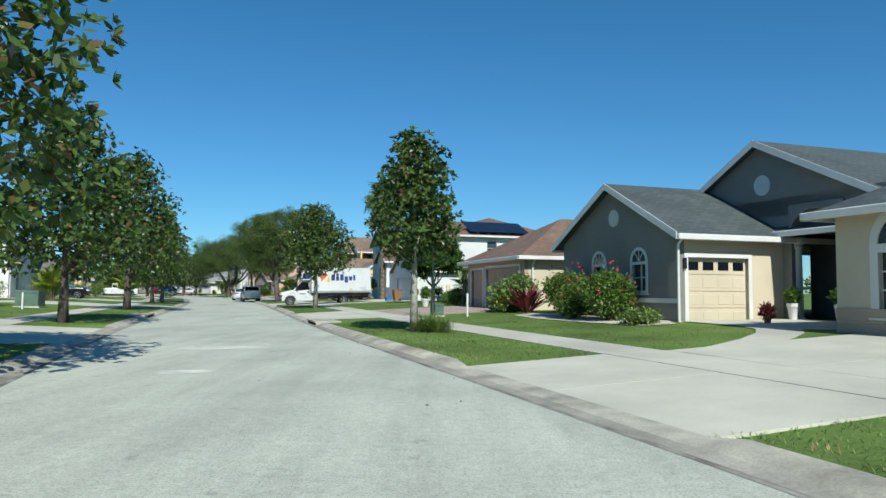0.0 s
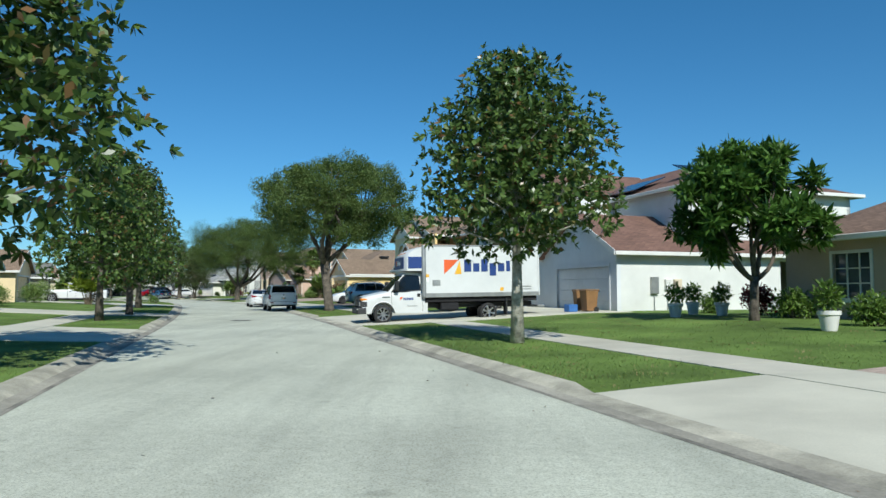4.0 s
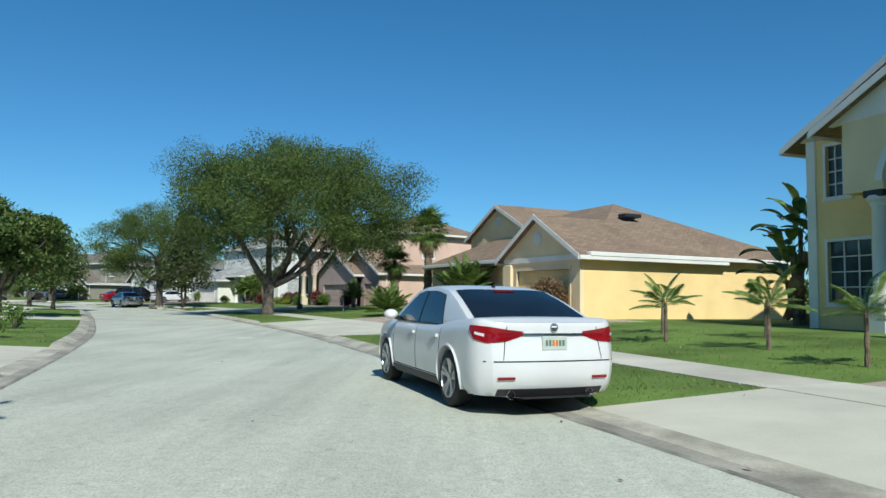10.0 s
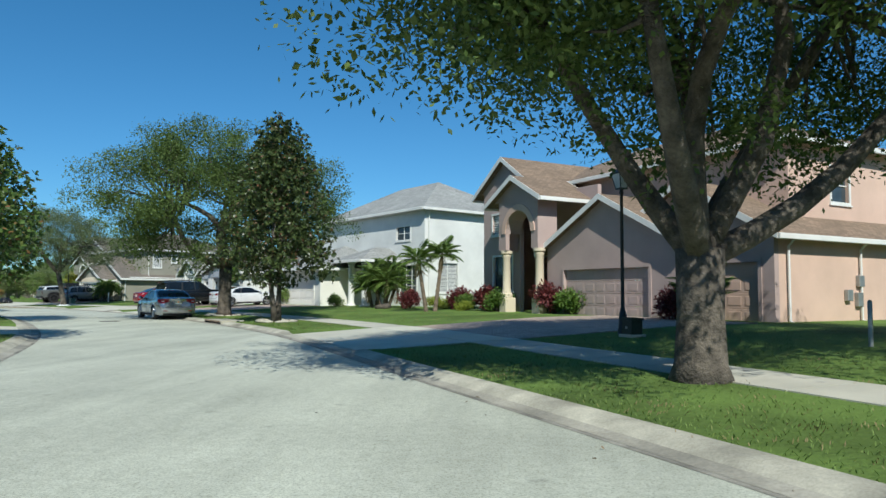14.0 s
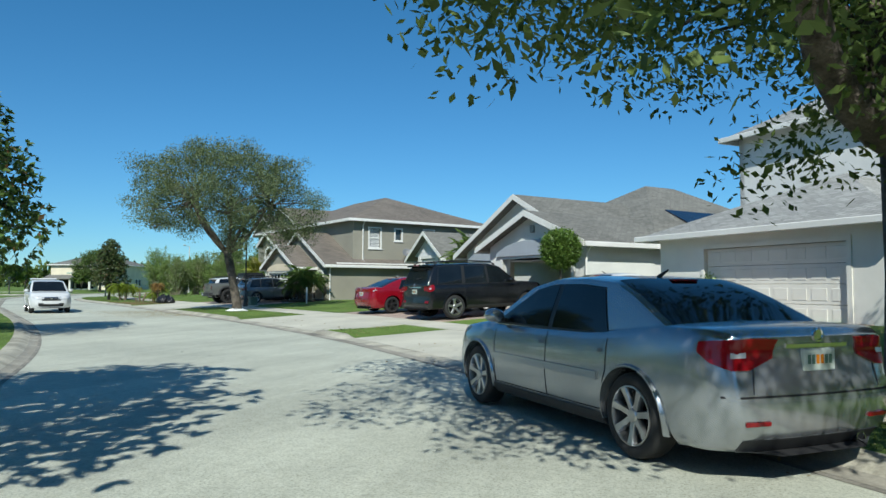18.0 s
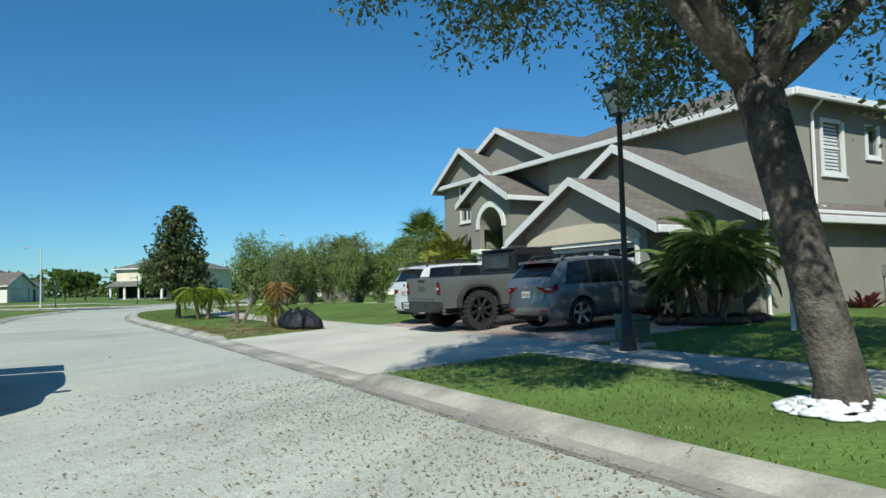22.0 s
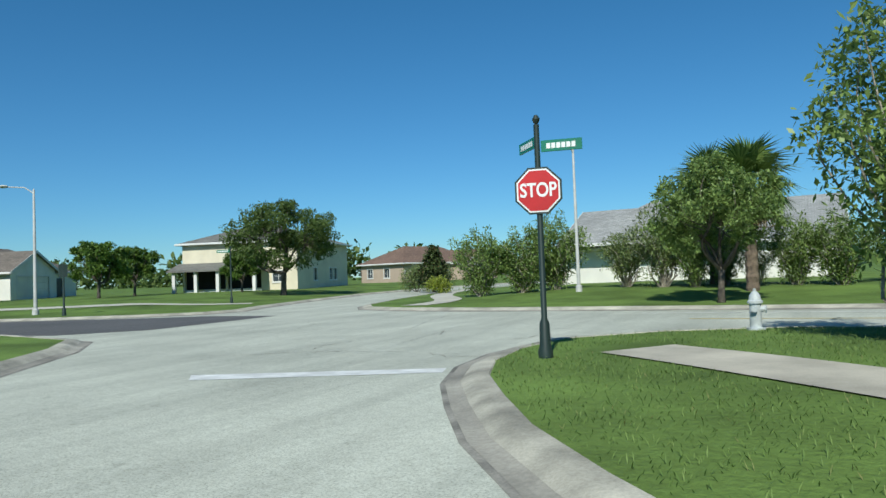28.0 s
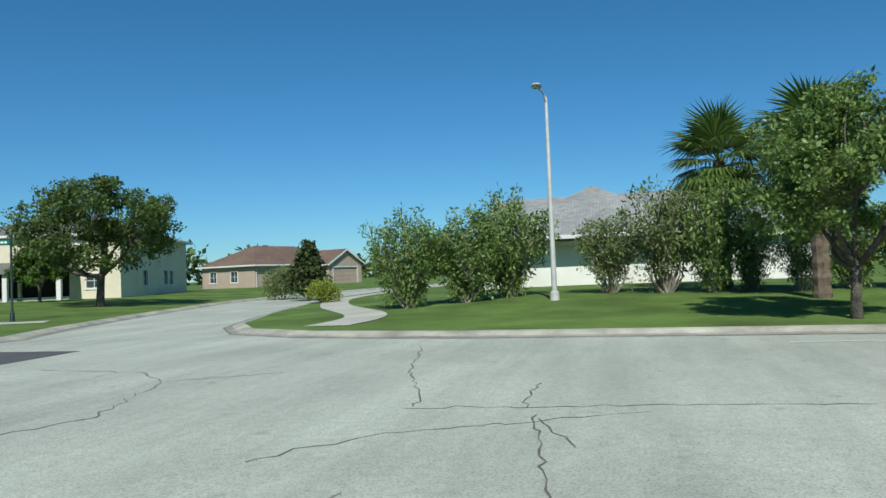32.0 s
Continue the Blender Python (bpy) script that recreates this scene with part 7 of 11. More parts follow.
    if trim_strip:
        a_, z0, z1 = trim_strip[0], trim_strip[1] - trim_strip[2], trim_strip[1]
        patch(t, "trim_strip", strip_mat or CHROME, ac_, [(a_ * a, z0, a_ * a, z1) for a in wide_], 0.01, 3, 1)
    # front: grille, intake, badge
    hz = topz(h - 0.15)
    patch(t, "grille", BLACK, fc_, [(0.36 * w * 1.2 * a, hz - 0.24, 0.42 * w * 1.2 * a, hz - 0.06) for a in wide_], 0.006, 4, 1)
    if chrome_grille:
        for k in range(3):
            patch(t, "grille_bar", CHROME, fc_, [(0.4 * w * 1.15 * a, hz - 0.21 + k * 0.06, 0.4 * w * 1.15 * a, hz - 0.195 + k * 0.06) for a in wide_], 0.012, 2, 1, 0.01)
    patch(t, "air_intake", BLACK, fc_, [(0.55 * w * a, clear + 0.09, 0.6 * w * a, clear + 0.2) for a in wide_], 0.005, 3, 1)
    xf = fc_(0, hz - 0.13)[0]
    Solid().lathe([(0.05, xf), (0.05, xf + 0.016), (0.0, xf + 0.018)], 14, (0, 0, hz - 0.13), "x").ob("badge", CHROME, t, smooth=True)
    if spoiler:
        x1 = glass_x[1]
        patch(t, "spoiler", body, lambda x, f: (x, cabin(x1, H - 0.06) * f, roofz(x1 + 0.1) - 0.012 - 0.02 * abs(f) ** 4 + (x1 - x) * 0.02), [(x1 - 0.2 + 0.06 * abs(f) ** 3, f, x1 + 0.16, f) for f in np.linspace(-0.97, 0.97, 9)], 0.018, 4, 2, 0.035)
        Solid().box(x1 - 0.205, x1 - 0.17, -0.17, 0.17, roofz(x1 + 0.1) - 0.03, roofz(x1 + 0.1) - 0.005, 0.006).ob("brake_lamp", TAIL, t)
    elif high_lamp:
        xg = glass_x[1] - 0.05
        Solid().box(xg - 0.06, xg, -0.14, 0.14, roofz(xg) - 0.01, roofz(xg) + 0.008, 0.004).ob("brake_lamp", TAIL, t)
    if wiper:
        x0, x1 = glass_x[0], glass_x[1]
        p0, p1 = over(x0 + (x1 - x0) * 0.08, 0.0), over(x0 + (x1 - x0) * 0.16, -0.5)
        Solid().tube([(p0[0] - 0.03, 0.0, p0[2] + 0.01), (p1[0] - 0.03, p1[1], p1[2] + 0.015)], [0.02, 0.008], 6).ob("wiper", BLACK, t)
    Solid().tube([(glass_x[1] + 0.25, 0, roofz(glass_x[1] + 0.25)), (glass_x[1] + 0.12, 0, roofz(glass_x[1] + 0.2) + 0.07)], [0.025, 0.008], 6).ob("aerial", BLACK, t)
    return t


def along(s, off, back=False):
    x, y = spot(s, off)
    return pose(x, y, 0.012, 0, 0, heading(s) + (-90 if back else 90))


def parked(s, off, out=False, tilt=True):
    m = on(s, off, 180 if out else 0)
    return m @ pose(0, 0, 0.03, 0, -1.8 if not out else 1.8, 0)


CARWHITE = paint("white_car_paint", (0.62, 0.63, 0.63))
DUSTWHITE = paint("dusty_white_car_paint", (0.78, 0.78, 0.77), 0.4, 0.3)
SILVER = paint("silver_car_paint", (0.36, 0.385, 0.41), 0.26, 0.8, 0.75)
PALESILVER = paint("pale_silver_car_paint", (0.5, 0.53, 0.56), 0.26, 0.8, 0.5)
BLACKCAR = paint("black_car_paint", (0.006, 0.007, 0.009), 0.25, 0.25)
REDCAR = paint("red_car_paint", (0.2, 0.003, 0.01), 0.22)
GREYCAR = paint("grey_car_paint", (0.13, 0.15, 0.165), 0.25, 0.7, 0.3)
MATGREY = paint("flat_grey_car_paint", (0.105, 0.11, 0.1), 0.35, 0.4)
SUV = dict(L=4.8, W=1.9, H=1.76, wb=2.79, r=0.39, clear=0.33, belt=1.1, top=[(-2.4, 1.1), (-2.2, 1.11), (0.9, 1.1), (1.1, 1.12), (1.9, 1.08), (2.4, 0.9)],
           roof=[(-2.36, 1.09), (-2.3, 1.25), (-2.1, 1.71), (-1.95, 1.75), (-0.8, 1.76), (-0.1, 1.74), (0.25, 1.68), (0.98, 1.1)], rear=[(0.3, 0.1), (0.42, 0.0), (0.6, 0.0), (0.66, 0.035), (0.95, 0.03), (1.12, 0.04)], nose=[(0.3, 0.16), (0.5, 0.02), (0.8, 0.0), (1.0, 0.12)],
           wins=[(-0.17, 0.8, -0.19, 0.22), (-1.05, -0.25, -1.02, -0.27), (-1.98, -1.28, -1.88, -1.25)], glass_x=(-2.3, -2.11, 0.22, 0.9), tail=[(-0.06, 0.8, 1.0), (0.01, 0.79, 1.14), (0.1, 0.8, 1.17), (0.2, 0.86, 1.14)], head=[(-0.42, 0.78, 0.9), (-0.1, 0.74, 0.94), (0.2, 0.78, 0.93)],
           plate_z=0.86, reflect=0.56, bumper_z=0.635, corner=(0.26, 0.06, 0.7, 0.2), exhausts=(0.0,), tumble=(0.95, 0.16), bow=0.07)
SALOON = dict(L=4.82, W=1.84, H=1.47, wb=2.79, r=0.335, clear=0.2, belt=0.95, top=[(-2.41, 1.02), (-2.2, 1.07), (-1.7, 1.04), (-0.8, 0.96), (0.9, 0.93), (1.25, 0.95), (1.9, 0.86), (2.41, 0.68)],
              roof=[(-2.0, 1.0), (-1.85, 1.06), (-1.3, 1.28), (-0.9, 1.41), (-0.5, 1.465), (0.0, 1.47), (0.35, 1.42), (1.3, 0.94)], rear=[(0.2, 0.16), (0.36, 0.03), (0.55, 0.0), (0.62, 0.02), (0.9, 0.07), (1.0, 0.05), (1.07, 0.1)], nose=[(0.2, 0.12), (0.4, 0.0), (0.6, 0.03), (0.8, 0.25)],
              wins=[(-0.08, 1.0, -0.1, 0.3), (-1.05, -0.16, -0.85, -0.18)], glass_x=(-1.83, -0.92, 0.32, 1.2), tail=[(-0.34, 0.88, 0.93), (-0.15, 0.82, 0.95), (0.05, 0.8, 0.98), (0.22, 0.84, 0.99), (0.36, 0.95, 0.99)], head=[(-0.36, 0.56, 0.66), (-0.05, 0.57, 0.72), (0.3, 0.66, 0.76)],
              plate_z=0.8, reflect=0.42, bumper_z=0.6, trim_strip=(0.5, 0.91, 0.035), exhausts=(0.5, 0.5), slim=0.014, spokes=5, twin=True, wiper=False, high_lamp=True)
ACCORD = dict(SALOON, H=1.46, roof=[(-1.95, 1.0), (-1.75, 1.07), (-1.25, 1.31), (-0.95, 1.42), (-0.5, 1.458), (0.0, 1.455), (0.4, 1.38), (1.25, 0.94)], top=[(-2.41, 1.0), (-2.2, 1.05), (-1.7, 1.05), (-0.8, 0.97), (0.9, 0.94), (1.25, 0.95), (1.9, 0.87), (2.41, 0.7)],
              tail=[(-0.3, 0.86, 0.99), (-0.1, 0.78, 1.0), (0.03, 0.78, 0.99), (0.16, 0.83, 0.98), (0.26, 0.9, 0.97)], plate_z=0.84, exhausts=(0.5,), trim_strip=(0.3, 0.955, 0.03), bow=0.07, spokes=7, twin=False, rub=0.6)
CROSS = dict(L=4.5, W=1.84, H=1.66, wb=2.67, r=0.355, clear=0.25, belt=1.03, top=[(-2.25, 1.04), (-2.0, 1.06), (0.8, 1.02), (1.15, 1.05), (1.8, 0.98), (2.25, 0.8)],
             roof=[(-2.2, 1.02), (-2.1, 1.18), (-1.72, 1.56), (-1.5, 1.62), (-0.7, 1.66), (0.0, 1.64), (0.35, 1.57), (1.15, 1.04)], rear=[(0.25, 0.12), (0.4, 0.0), (0.62, 0.0), (0.7, 0.035), (1.0, 0.04), (1.06, 0.05)], nose=[(0.25, 0.12), (0.45, 0.0), (0.75, 0.02), (0.95, 0.18)],
             wins=[(-0.12, 0.9, -0.14, 0.32), (-0.98, -0.2, -0.95, -0.22), (-1.75, -1.06, -1.55, -1.04)], glass_x=(-2.06, -1.75, 0.33, 1.08), tail=[(-0.22, 0.88, 1.0), (-0.04, 0.82, 1.03), (0.1, 0.82, 1.05), (0.26, 0.9, 1.02)], head=[(-0.36, 0.7, 0.8), (-0.05, 0.68, 0.86), (0.28, 0.78, 0.9)],
             plate_z=0.82, reflect=0.45, bumper_z=0.66, corner=(0.36, 0.16, 0.8, 0.26), exhausts=(0.45,), wiper=True, tumble=(0.945, 0.19))
car("off_roader", "dusty white off-roader with roof rack parked at the kerb", DUSTWHITE, along(86.75, -0.34) @ Matrix.Scale(1.06, 4), **SUV, rails=True, spoiler=True, boards=True, flare=0.06, spokes=6)
car("saloon_car", "white saloon car parked at the kerb", CARWHITE, along(99.5, -0.55) @ Matrix.Scale(1.06, 4), **SALOON)
car("saloon_car", "silver saloon car parked under the oak", SILVER, along(167.6, -0.62) @ Matrix.Scale(1.04, 4), **ACCORD)
car("crossover", "silver crossover parked nose-in on the pavers", PALESILVER, parked(89.0, 7.6) @ Matrix.Scale(1.07, 4), **CROSS, spoiler=True, rails=True)
car("saloon_car", "white saloon car parked nose-out on the pavers", CARWHITE, parked(94.8, 7.4, True), **dict(SALOON, rim=PLASTIC, rub=0.55))
BIG = dict(SUV, L=5.25, W=2.02, H=1.92, wb=3.1, r=0.41, belt=1.2, top=[(-2.62, 1.2), (-2.4, 1.21), (1.0, 1.19), (1.3, 1.22), (2.1, 1.17), (2.62, 0.95)], roof=[(-2.58, 1.18), (-2.5, 1.35), (-2.28, 1.86), (-2.05, 1.905), (-0.8, 1.92), (0.0, 1.9), (0.4, 1.82), (1.2, 1.2)],
           wins=[(-0.1, 1.0, -0.12, 0.4), (-1.1, -0.2, -1.08, -0.22), (-2.2, -1.24, -2.1, -1.2)], glass_x=(-2.5, -2.31, 0.36, 1.12), tail=[(-0.3, 1.0, 1.13), (-0.06, 0.95, 1.16), (0.08, 0.95, 1.18), (0.24, 1.02, 1.18)], plate_z=0.95, reflect=0.6, trim_strip=(0.42, 1.12, 0.045), clear=0.34, bumper_z=0.7)
car("suv", "black full-size sport utility vehicle before the open garage", BLACKCAR, parked(183.6, 6.75), **BIG, rails=True, spoiler=True)
car("saloon_car", "bright red saloon car with black wheels on the drive", REDCAR, parked(188.7, 6.9), **dict(SALOON, tail=[(-0.42, 0.9, 0.95), (-0.15, 0.86, 0.99), (0.05, 0.85, 1.0), (0.3, 0.93, 1.01)], trim_strip=None), rim=BLACK)
car("hatchback", "red hatchback with white roof on the drive", REDCAR, parked(186.35, 7.3), **dict(CROSS, L=3.72, W=1.72, H=1.42, wb=2.47, r=0.315, clear=0.18, belt=0.9, top=[(-1.86, 0.9), (-1.6, 0.93), (0.7, 0.9), (0.95, 0.92), (1.5, 0.86), (1.86, 0.68)], roof=[(-1.84, 0.9), (-1.76, 1.05), (-1.52, 1.34), (-1.3, 1.4), (-0.5, 1.42), (0.1, 1.4), (0.4, 1.34), (0.95, 0.92)],
    rear=[(0.18, 0.1), (0.35, 0.0), (0.5, 0.0), (0.56, 0.04), (0.9, 0.07)], nose=[(0.18, 0.1), (0.4, 0.0), (0.6, 0.02), (0.85, 0.15)], wins=[(-0.35, 0.72, -0.36, 0.35), (-1.5, -0.42, -1.36, -0.43)], glass_x=(-1.75, -1.54, 0.37, 0.88), tail=[(-0.05, 0.68, 0.84), (0.02, 0.64, 0.88), (0.12, 0.66, 0.87)], head=[(-0.28, 0.6, 0.7), (0.0, 0.58, 0.76), (0.2, 0.64, 0.76)],
    plate_z=0.66, reflect=0.32, bumper_z=0.52, cladding=PLASTIC, wiper=True), roof_mat=CARWHITE, rim=SIGNWHITE)
car("coupe", "white two-door coupe parked nose-in", CARWHITE, parked(178.2, 8.2), **dict(SALOON, H=1.42, roof=[(-2.1, 1.0), (-1.9, 1.05), (-1.2, 1.27), (-0.7, 1.39), (-0.3, 1.42), (0.1, 1.4), (0.4, 1.33), (1.25, 0.94)], wins=[(-0.6, 0.95, -0.5, 0.3), (-1.3, -0.68, -1.0, -0.6)], glass_x=(-1.85, -0.75, 0.32, 1.15), tail=[(-0.4, 0.83, 0.92), (-0.1, 0.81, 0.96), (0.08, 0.84, 0.98), (0.3, 0.92, 0.98)]))
car("crossover", "dark grey crossover parked nose-in beside the palm", GREYCAR, parked(206.1, 7.2) @ Matrix.Scale(0.95, 4), **dict(CROSS, tail=[(-0.34, 0.97, 1.03), (-0.1, 0.86, 1.04), (0.06, 0.84, 1.06), (0.26, 0.92, 1.04)]), spoiler=True, rails=True)
JOURNEY = dict(CROSS, L=4.89, W=1.88, wb=2.89, H=1.7, r=0.37, top=[(-2.44, 1.06), (-2.2, 1.08), (0.9, 1.04), (1.25, 1.07), (2.0, 1.0), (2.44, 0.82)], roof=[(-2.4, 1.04), (-2.32, 1.2), (-2.05, 1.6), (-1.85, 1.67), (-0.8, 1.7), (0.0, 1.68), (0.4, 1.6), (1.25, 1.06)], wins=[(-0.1, 1.0, -0.12, 0.38), (-1.05, -0.18, -1.02, -0.2), (-2.05, -1.13, -1.88, -1.1)], glass_x=(-2.31, -2.08, 0.36, 1.16),
               tail=[(-0.34, 0.9, 0.98), (-0.1, 0.84, 1.01), (0.06, 0.84, 1.03), (0.28, 0.92, 1.02)], plate_z=0.88)
car("suv", "white family utility car parked nose-in", CARWHITE, parked(211.7, 7.25) @ Matrix.Scale(0.97, 4), **JOURNEY, rails=True, spoiler=True)
car("suv", "dark grey utility car parked nose-in on the concrete drive", GREYCAR, parked(70.0, 8.1), **CROSS, rails=True)
car("off_roader", "black boxy off-roader on the opposite drive", BLACKCAR, pose(*spot(76.5, -18.5), 0.45, 0, 0, heading(76.5)), **SUV, rails=True)
kia = car("crossover", "white crossover with its tailgate raised, facing up the street", CARWHITE, along(204.4, -5.6, True), **CROSS, chrome_grille=True)
Solid().box(-2.95, -1.75, -0.62, 0.62, 1.68, 1.76, 0.03).ob("tailgate", CARWHITE, kia)
Solid().tube([(-2.0, 0.55, 1.3), (-2.6, 0.58, 1.7)], 0.015, 5).ob("gas_strut", BLACK, kia)


def pickup(name, label, body, at, L=5.6, W=1.95, r=0.4, big=False, rim=RIM):
    t = thing(name, at, label, "pickup", "parked cars")
    h, w = L / 2, W / 2
    c = 0.55 if big else 0.38
    zb = c + 0.76
    axles = (-h + 1.05, h - 0.95)
    # bed, cab tub and bonnet, each with its own sides; the wheels stand in openings
    for nm, x0, x1, z1 in (("bed", -h, -0.52, zb), ("cab", -0.5, 1.02, zb), ("bonnet", 1.04, h - 0.06, zb - 0.05)):
        so = Solid()
        ax_ = [q for q in axles if x0 - 0.2 < q < x1 + 0.2]
        xs = sorted({x0, x1, *np.linspace(x0, x1, 7), *[q + r * 1.2 * math.sin(k) for q in ax_ for k in np.linspace(-1.5708, 1.5708, 11) if x0 < q + r * 1.2 * math.sin(k) < x1]})
        n = 0
        for x in xs:
            zl = c
            for q in ax_:
                if abs(x - q) < r * 1.2:
                    zl = max(zl, r * 1.05 + math.sqrt((r * 1.2) ** 2 - (x - q) ** 2))
            zl = min(zl, z1 - 0.1)
            k = 1 - 0.1 * max(0.0, (x - 1.2) / (h - 1.2)) ** 2
            half = [(0.0, c), (w * 0.6, c), (w * 0.6, zl), (w * 0.93 * k, zl), (w * 0.955 * k, (zl + z1) / 2), (w * 0.95 * k, z1 - 0.05), (w * 0.93 * k, z1 - 0.01), (w * 0.9 * k, z1), (0.0, z1 + (0.05 if nm == "bonnet" else 0.0))]
            ring_ = half + [(-y, z) for y, z in half[-2:0:-1]]
            so.v += [(x, y, z) for y, z in ring_]
            n = len(ring_)
        for i in range(len(xs) - 1):
            for k in range(n):
                a, b = i * n + k, i * n + (k + 1) % n
                so.f.append((a, b, b + n, a + n))
        so.f += [tuple(range(n)), tuple(range(len(so.v) - n, len(so.v)))]
        so.ob(nm, body, t, smooth=True)
    Solid().box(-h + 0.08, -0.6, -w * 0.8, w * 0.8, zb + 0.005, zb + 0.03).ob("bed_cover", BLACK, t)
    pr = [(-0.5, zb), (-0.44, zb + 0.58), (-0.38, zb + 0.62), (0.72, zb + 0.62), (0.8, zb + 0.58), (1.1, zb - 0.02)]
    Solid().prism(pr, -w * 0.8, w * 0.8, "y").ob("hardtop", BLACK if big else body, t)
    Solid().box(-0.5, 0.84, -w * 0.79, w * 0.79, zb + 0.6, zb + 0.67, 0.035).ob("roof", BLACK if big else body, t)
    for s in (1, -1):
        for a, b in ((-0.38, 0.14), (0.24, 0.78)):
            Solid().box(a, b, s * w * 0.8, s * (w * 0.8 + 0.012), zb + 0.06, zb + 0.5, 0.004).ob("side_window", CARGLASS, t)
            Solid().box(a + 0.03, a + 0.2, s * w * 0.945, s * (w * 0.955 + 0.035), zb - 0.17, zb - 0.11, 0.012).ob("door_handle", BLACK, t)
        for x in (-0.49, 0.19, 0.93):
            Solid().box(x - 0.006, x + 0.006, s * (w * 0.94), s * (w * 0.955 + 0.004), c + 0.05, zb - 0.02).ob("door_seam", DARK, t)
        for x in axles:
            fl = Solid()
            for k, a in enumerate(np.linspace(0.12, math.pi - 0.12, 13)):
                sq = 1.0 + 0.1 * abs(math.sin(2 * a)) ** 2
                for q, y_ in ((1.2, w * 0.9), (1.2, w + 0.1 * big), (1.3, w + 0.1 * big), (1.36, w * 0.94)):
                    fl.v.append((x + r * q * sq * math.cos(a), s * y_, r * 1.05 + r * q * sq * math.sin(a)))
            for i in range(12):
                for k in range(4):
                    fl.f.append((4 * i + k, 4 * i + (k + 1) % 4, 4 * i + 4 + (k + 1) % 4, 4 * i + 4 + k))
            fl.f += [(0, 1, 2, 3), (48, 49, 50, 51)]
            fl.ob("wheel_arch", PLASTIC if big else body, t)
            wheel(t, x, s * (w + (0.1 if big else 0.0)), r, 0.31 if big else 0.25, rim, 5 if not big else 8, s, big)
        lm = Solid().box(-h - 0.02, -h + 0.06, s * w * 0.76, s * w * 0.94, zb - 0.42, zb - 0.12, 0.02).ob("lamp_surround", BLACK, t)
        Solid().box(-h - 0.035, -h + 0.02, s * w * 0.785, s * w * 0.915, zb - 0.38, zb - 0.16, 0.02).ob("tail_lamp", TAIL, lm)
        Solid().box(-h - 0.038, -h - 0.03, s * w * 0.81, s * w * 0.89, zb - 0.3, zb - 0.25, 0.003).ob("clear_lens", HEADLAMP, lm)
        Solid().lathe([(0.11, h - 0.08), (0.11, h - 0.03), (0.06, h - 0.02), (0.0, h - 0.02)], 16, (0, s * w * 0.62, zb - 0.25), "x").ob("headlamp", HEADLAMP, t, smooth=True)
        Solid().box(0.78, 0.92, s * w * 0.95, s * (w + 0.2), zb + 0.02, zb + 0.22, 0.04).ob("wing_mirror", BLACK, t)
        Solid().box(axles[0] + r * 1.3, axles[1] - r * 1.3, s * (w - 0.12), s * (w + 0.02), c - 0.1, c - 0.02, 0.03).ob("rock_rail", BLACK, t)
        Solid().box(-h - 0.2, -h - 0.16, s * 0.42 - 0.05, s * 0.42 + 0.05, c + 0.02, c + 0.12, 0.01).ob("tow_point", BLACK, t)
    Solid().box(-0.5, -0.46, -w * 0.62, w * 0.62, zb + 0.12, zb + 0.5, 0.01).ob("rear_window_frame", PLASTIC, t).matrix_basis = pose(-0.02, 0, 0)
    Solid().box(-0.53, -0.5, -w * 0.54, w * 0.54, zb + 0.16, zb + 0.46, 0.004).ob("rear_window", WINGLASS, t)
    tg = Solid().box(-h - 0.03, -h + 0.03, -w * 0.74, w * 0.74, c + 0.16, zb - 0.02, 0.015).ob("tailgate", body, t)
    Solid().box(-h - 0.042, -h - 0.028, -w * 0.66, w * 0.66, c + 0.24, zb - 0.16, 0.012).ob("pressed_panel", body, tg)
    Solid().box(-h - 0.05, -h - 0.03, -0.16, 0.16, zb - 0.1, zb - 0.045, 0.006).ob("handle", BLACK, tg)
    Solid().box(-h - 0.05, -h - 0.04, -0.17, 0.17, zb - 0.33, zb - 0.21, 0.004).ob("emblem", INK, tg)
    bm_ = Solid().prism([(-w * 0.95, c + 0.16), (w * 0.95, c + 0.16), (w * 0.95, c + 0.02), (w * 0.7, c - 0.08), (-w * 0.7, c - 0.08), (-w * 0.95, c + 0.02)], -h - 0.18, -h + 0.05, "x").ob("rear_bumper", PLASTIC if big else CHROME, t)
    p = Solid().box(-h - 0.2, -h - 0.175, 0.45, 0.75, c - 0.0, c + 0.15, 0.004).ob("number_plate", PLATE, bm_)
    for k in range(5):
        Solid().box(-h - 0.204, -h - 0.199, 0.5 + k * 0.042, 0.525 + k * 0.042, c + 0.045, c + 0.105).ob("bar", PLATEINK, bm_)
    Solid().box(h - 0.08, h + 0.16, -w * 0.92, w * 0.92, c - 0.02, c + 0.2, 0.04).ob("front_bumper", PLASTIC if big else CHROME, t)
    g_ = Solid().box(h - 0.08, h - 0.03, -w * 0.42, w * 0.42, c + 0.24, zb - 0.1, 0.02).ob("grille", body if big else BLACK, t)
    for k in range(7):
        y = (k - 3) * 0.105
        Solid().box(h - 0.035, h - 0.022, y - 0.03, y + 0.03, c + 0.3, zb - 0.16, 0.005).ob("slot", BLACK, g_)
    Solid().tube([(-h + 0.4, -0.3, c - 0.1), (-h + 1.4, -0.3, c - 0.08)], 0.09, 10).ob("silencer", STEEL, t)
    Solid().box(-h + 0.4, h - 0.3, -0.5, 0.5, c - 0.16, c + 0.02, 0.03).ob("chassis", DARK, t)
    return t


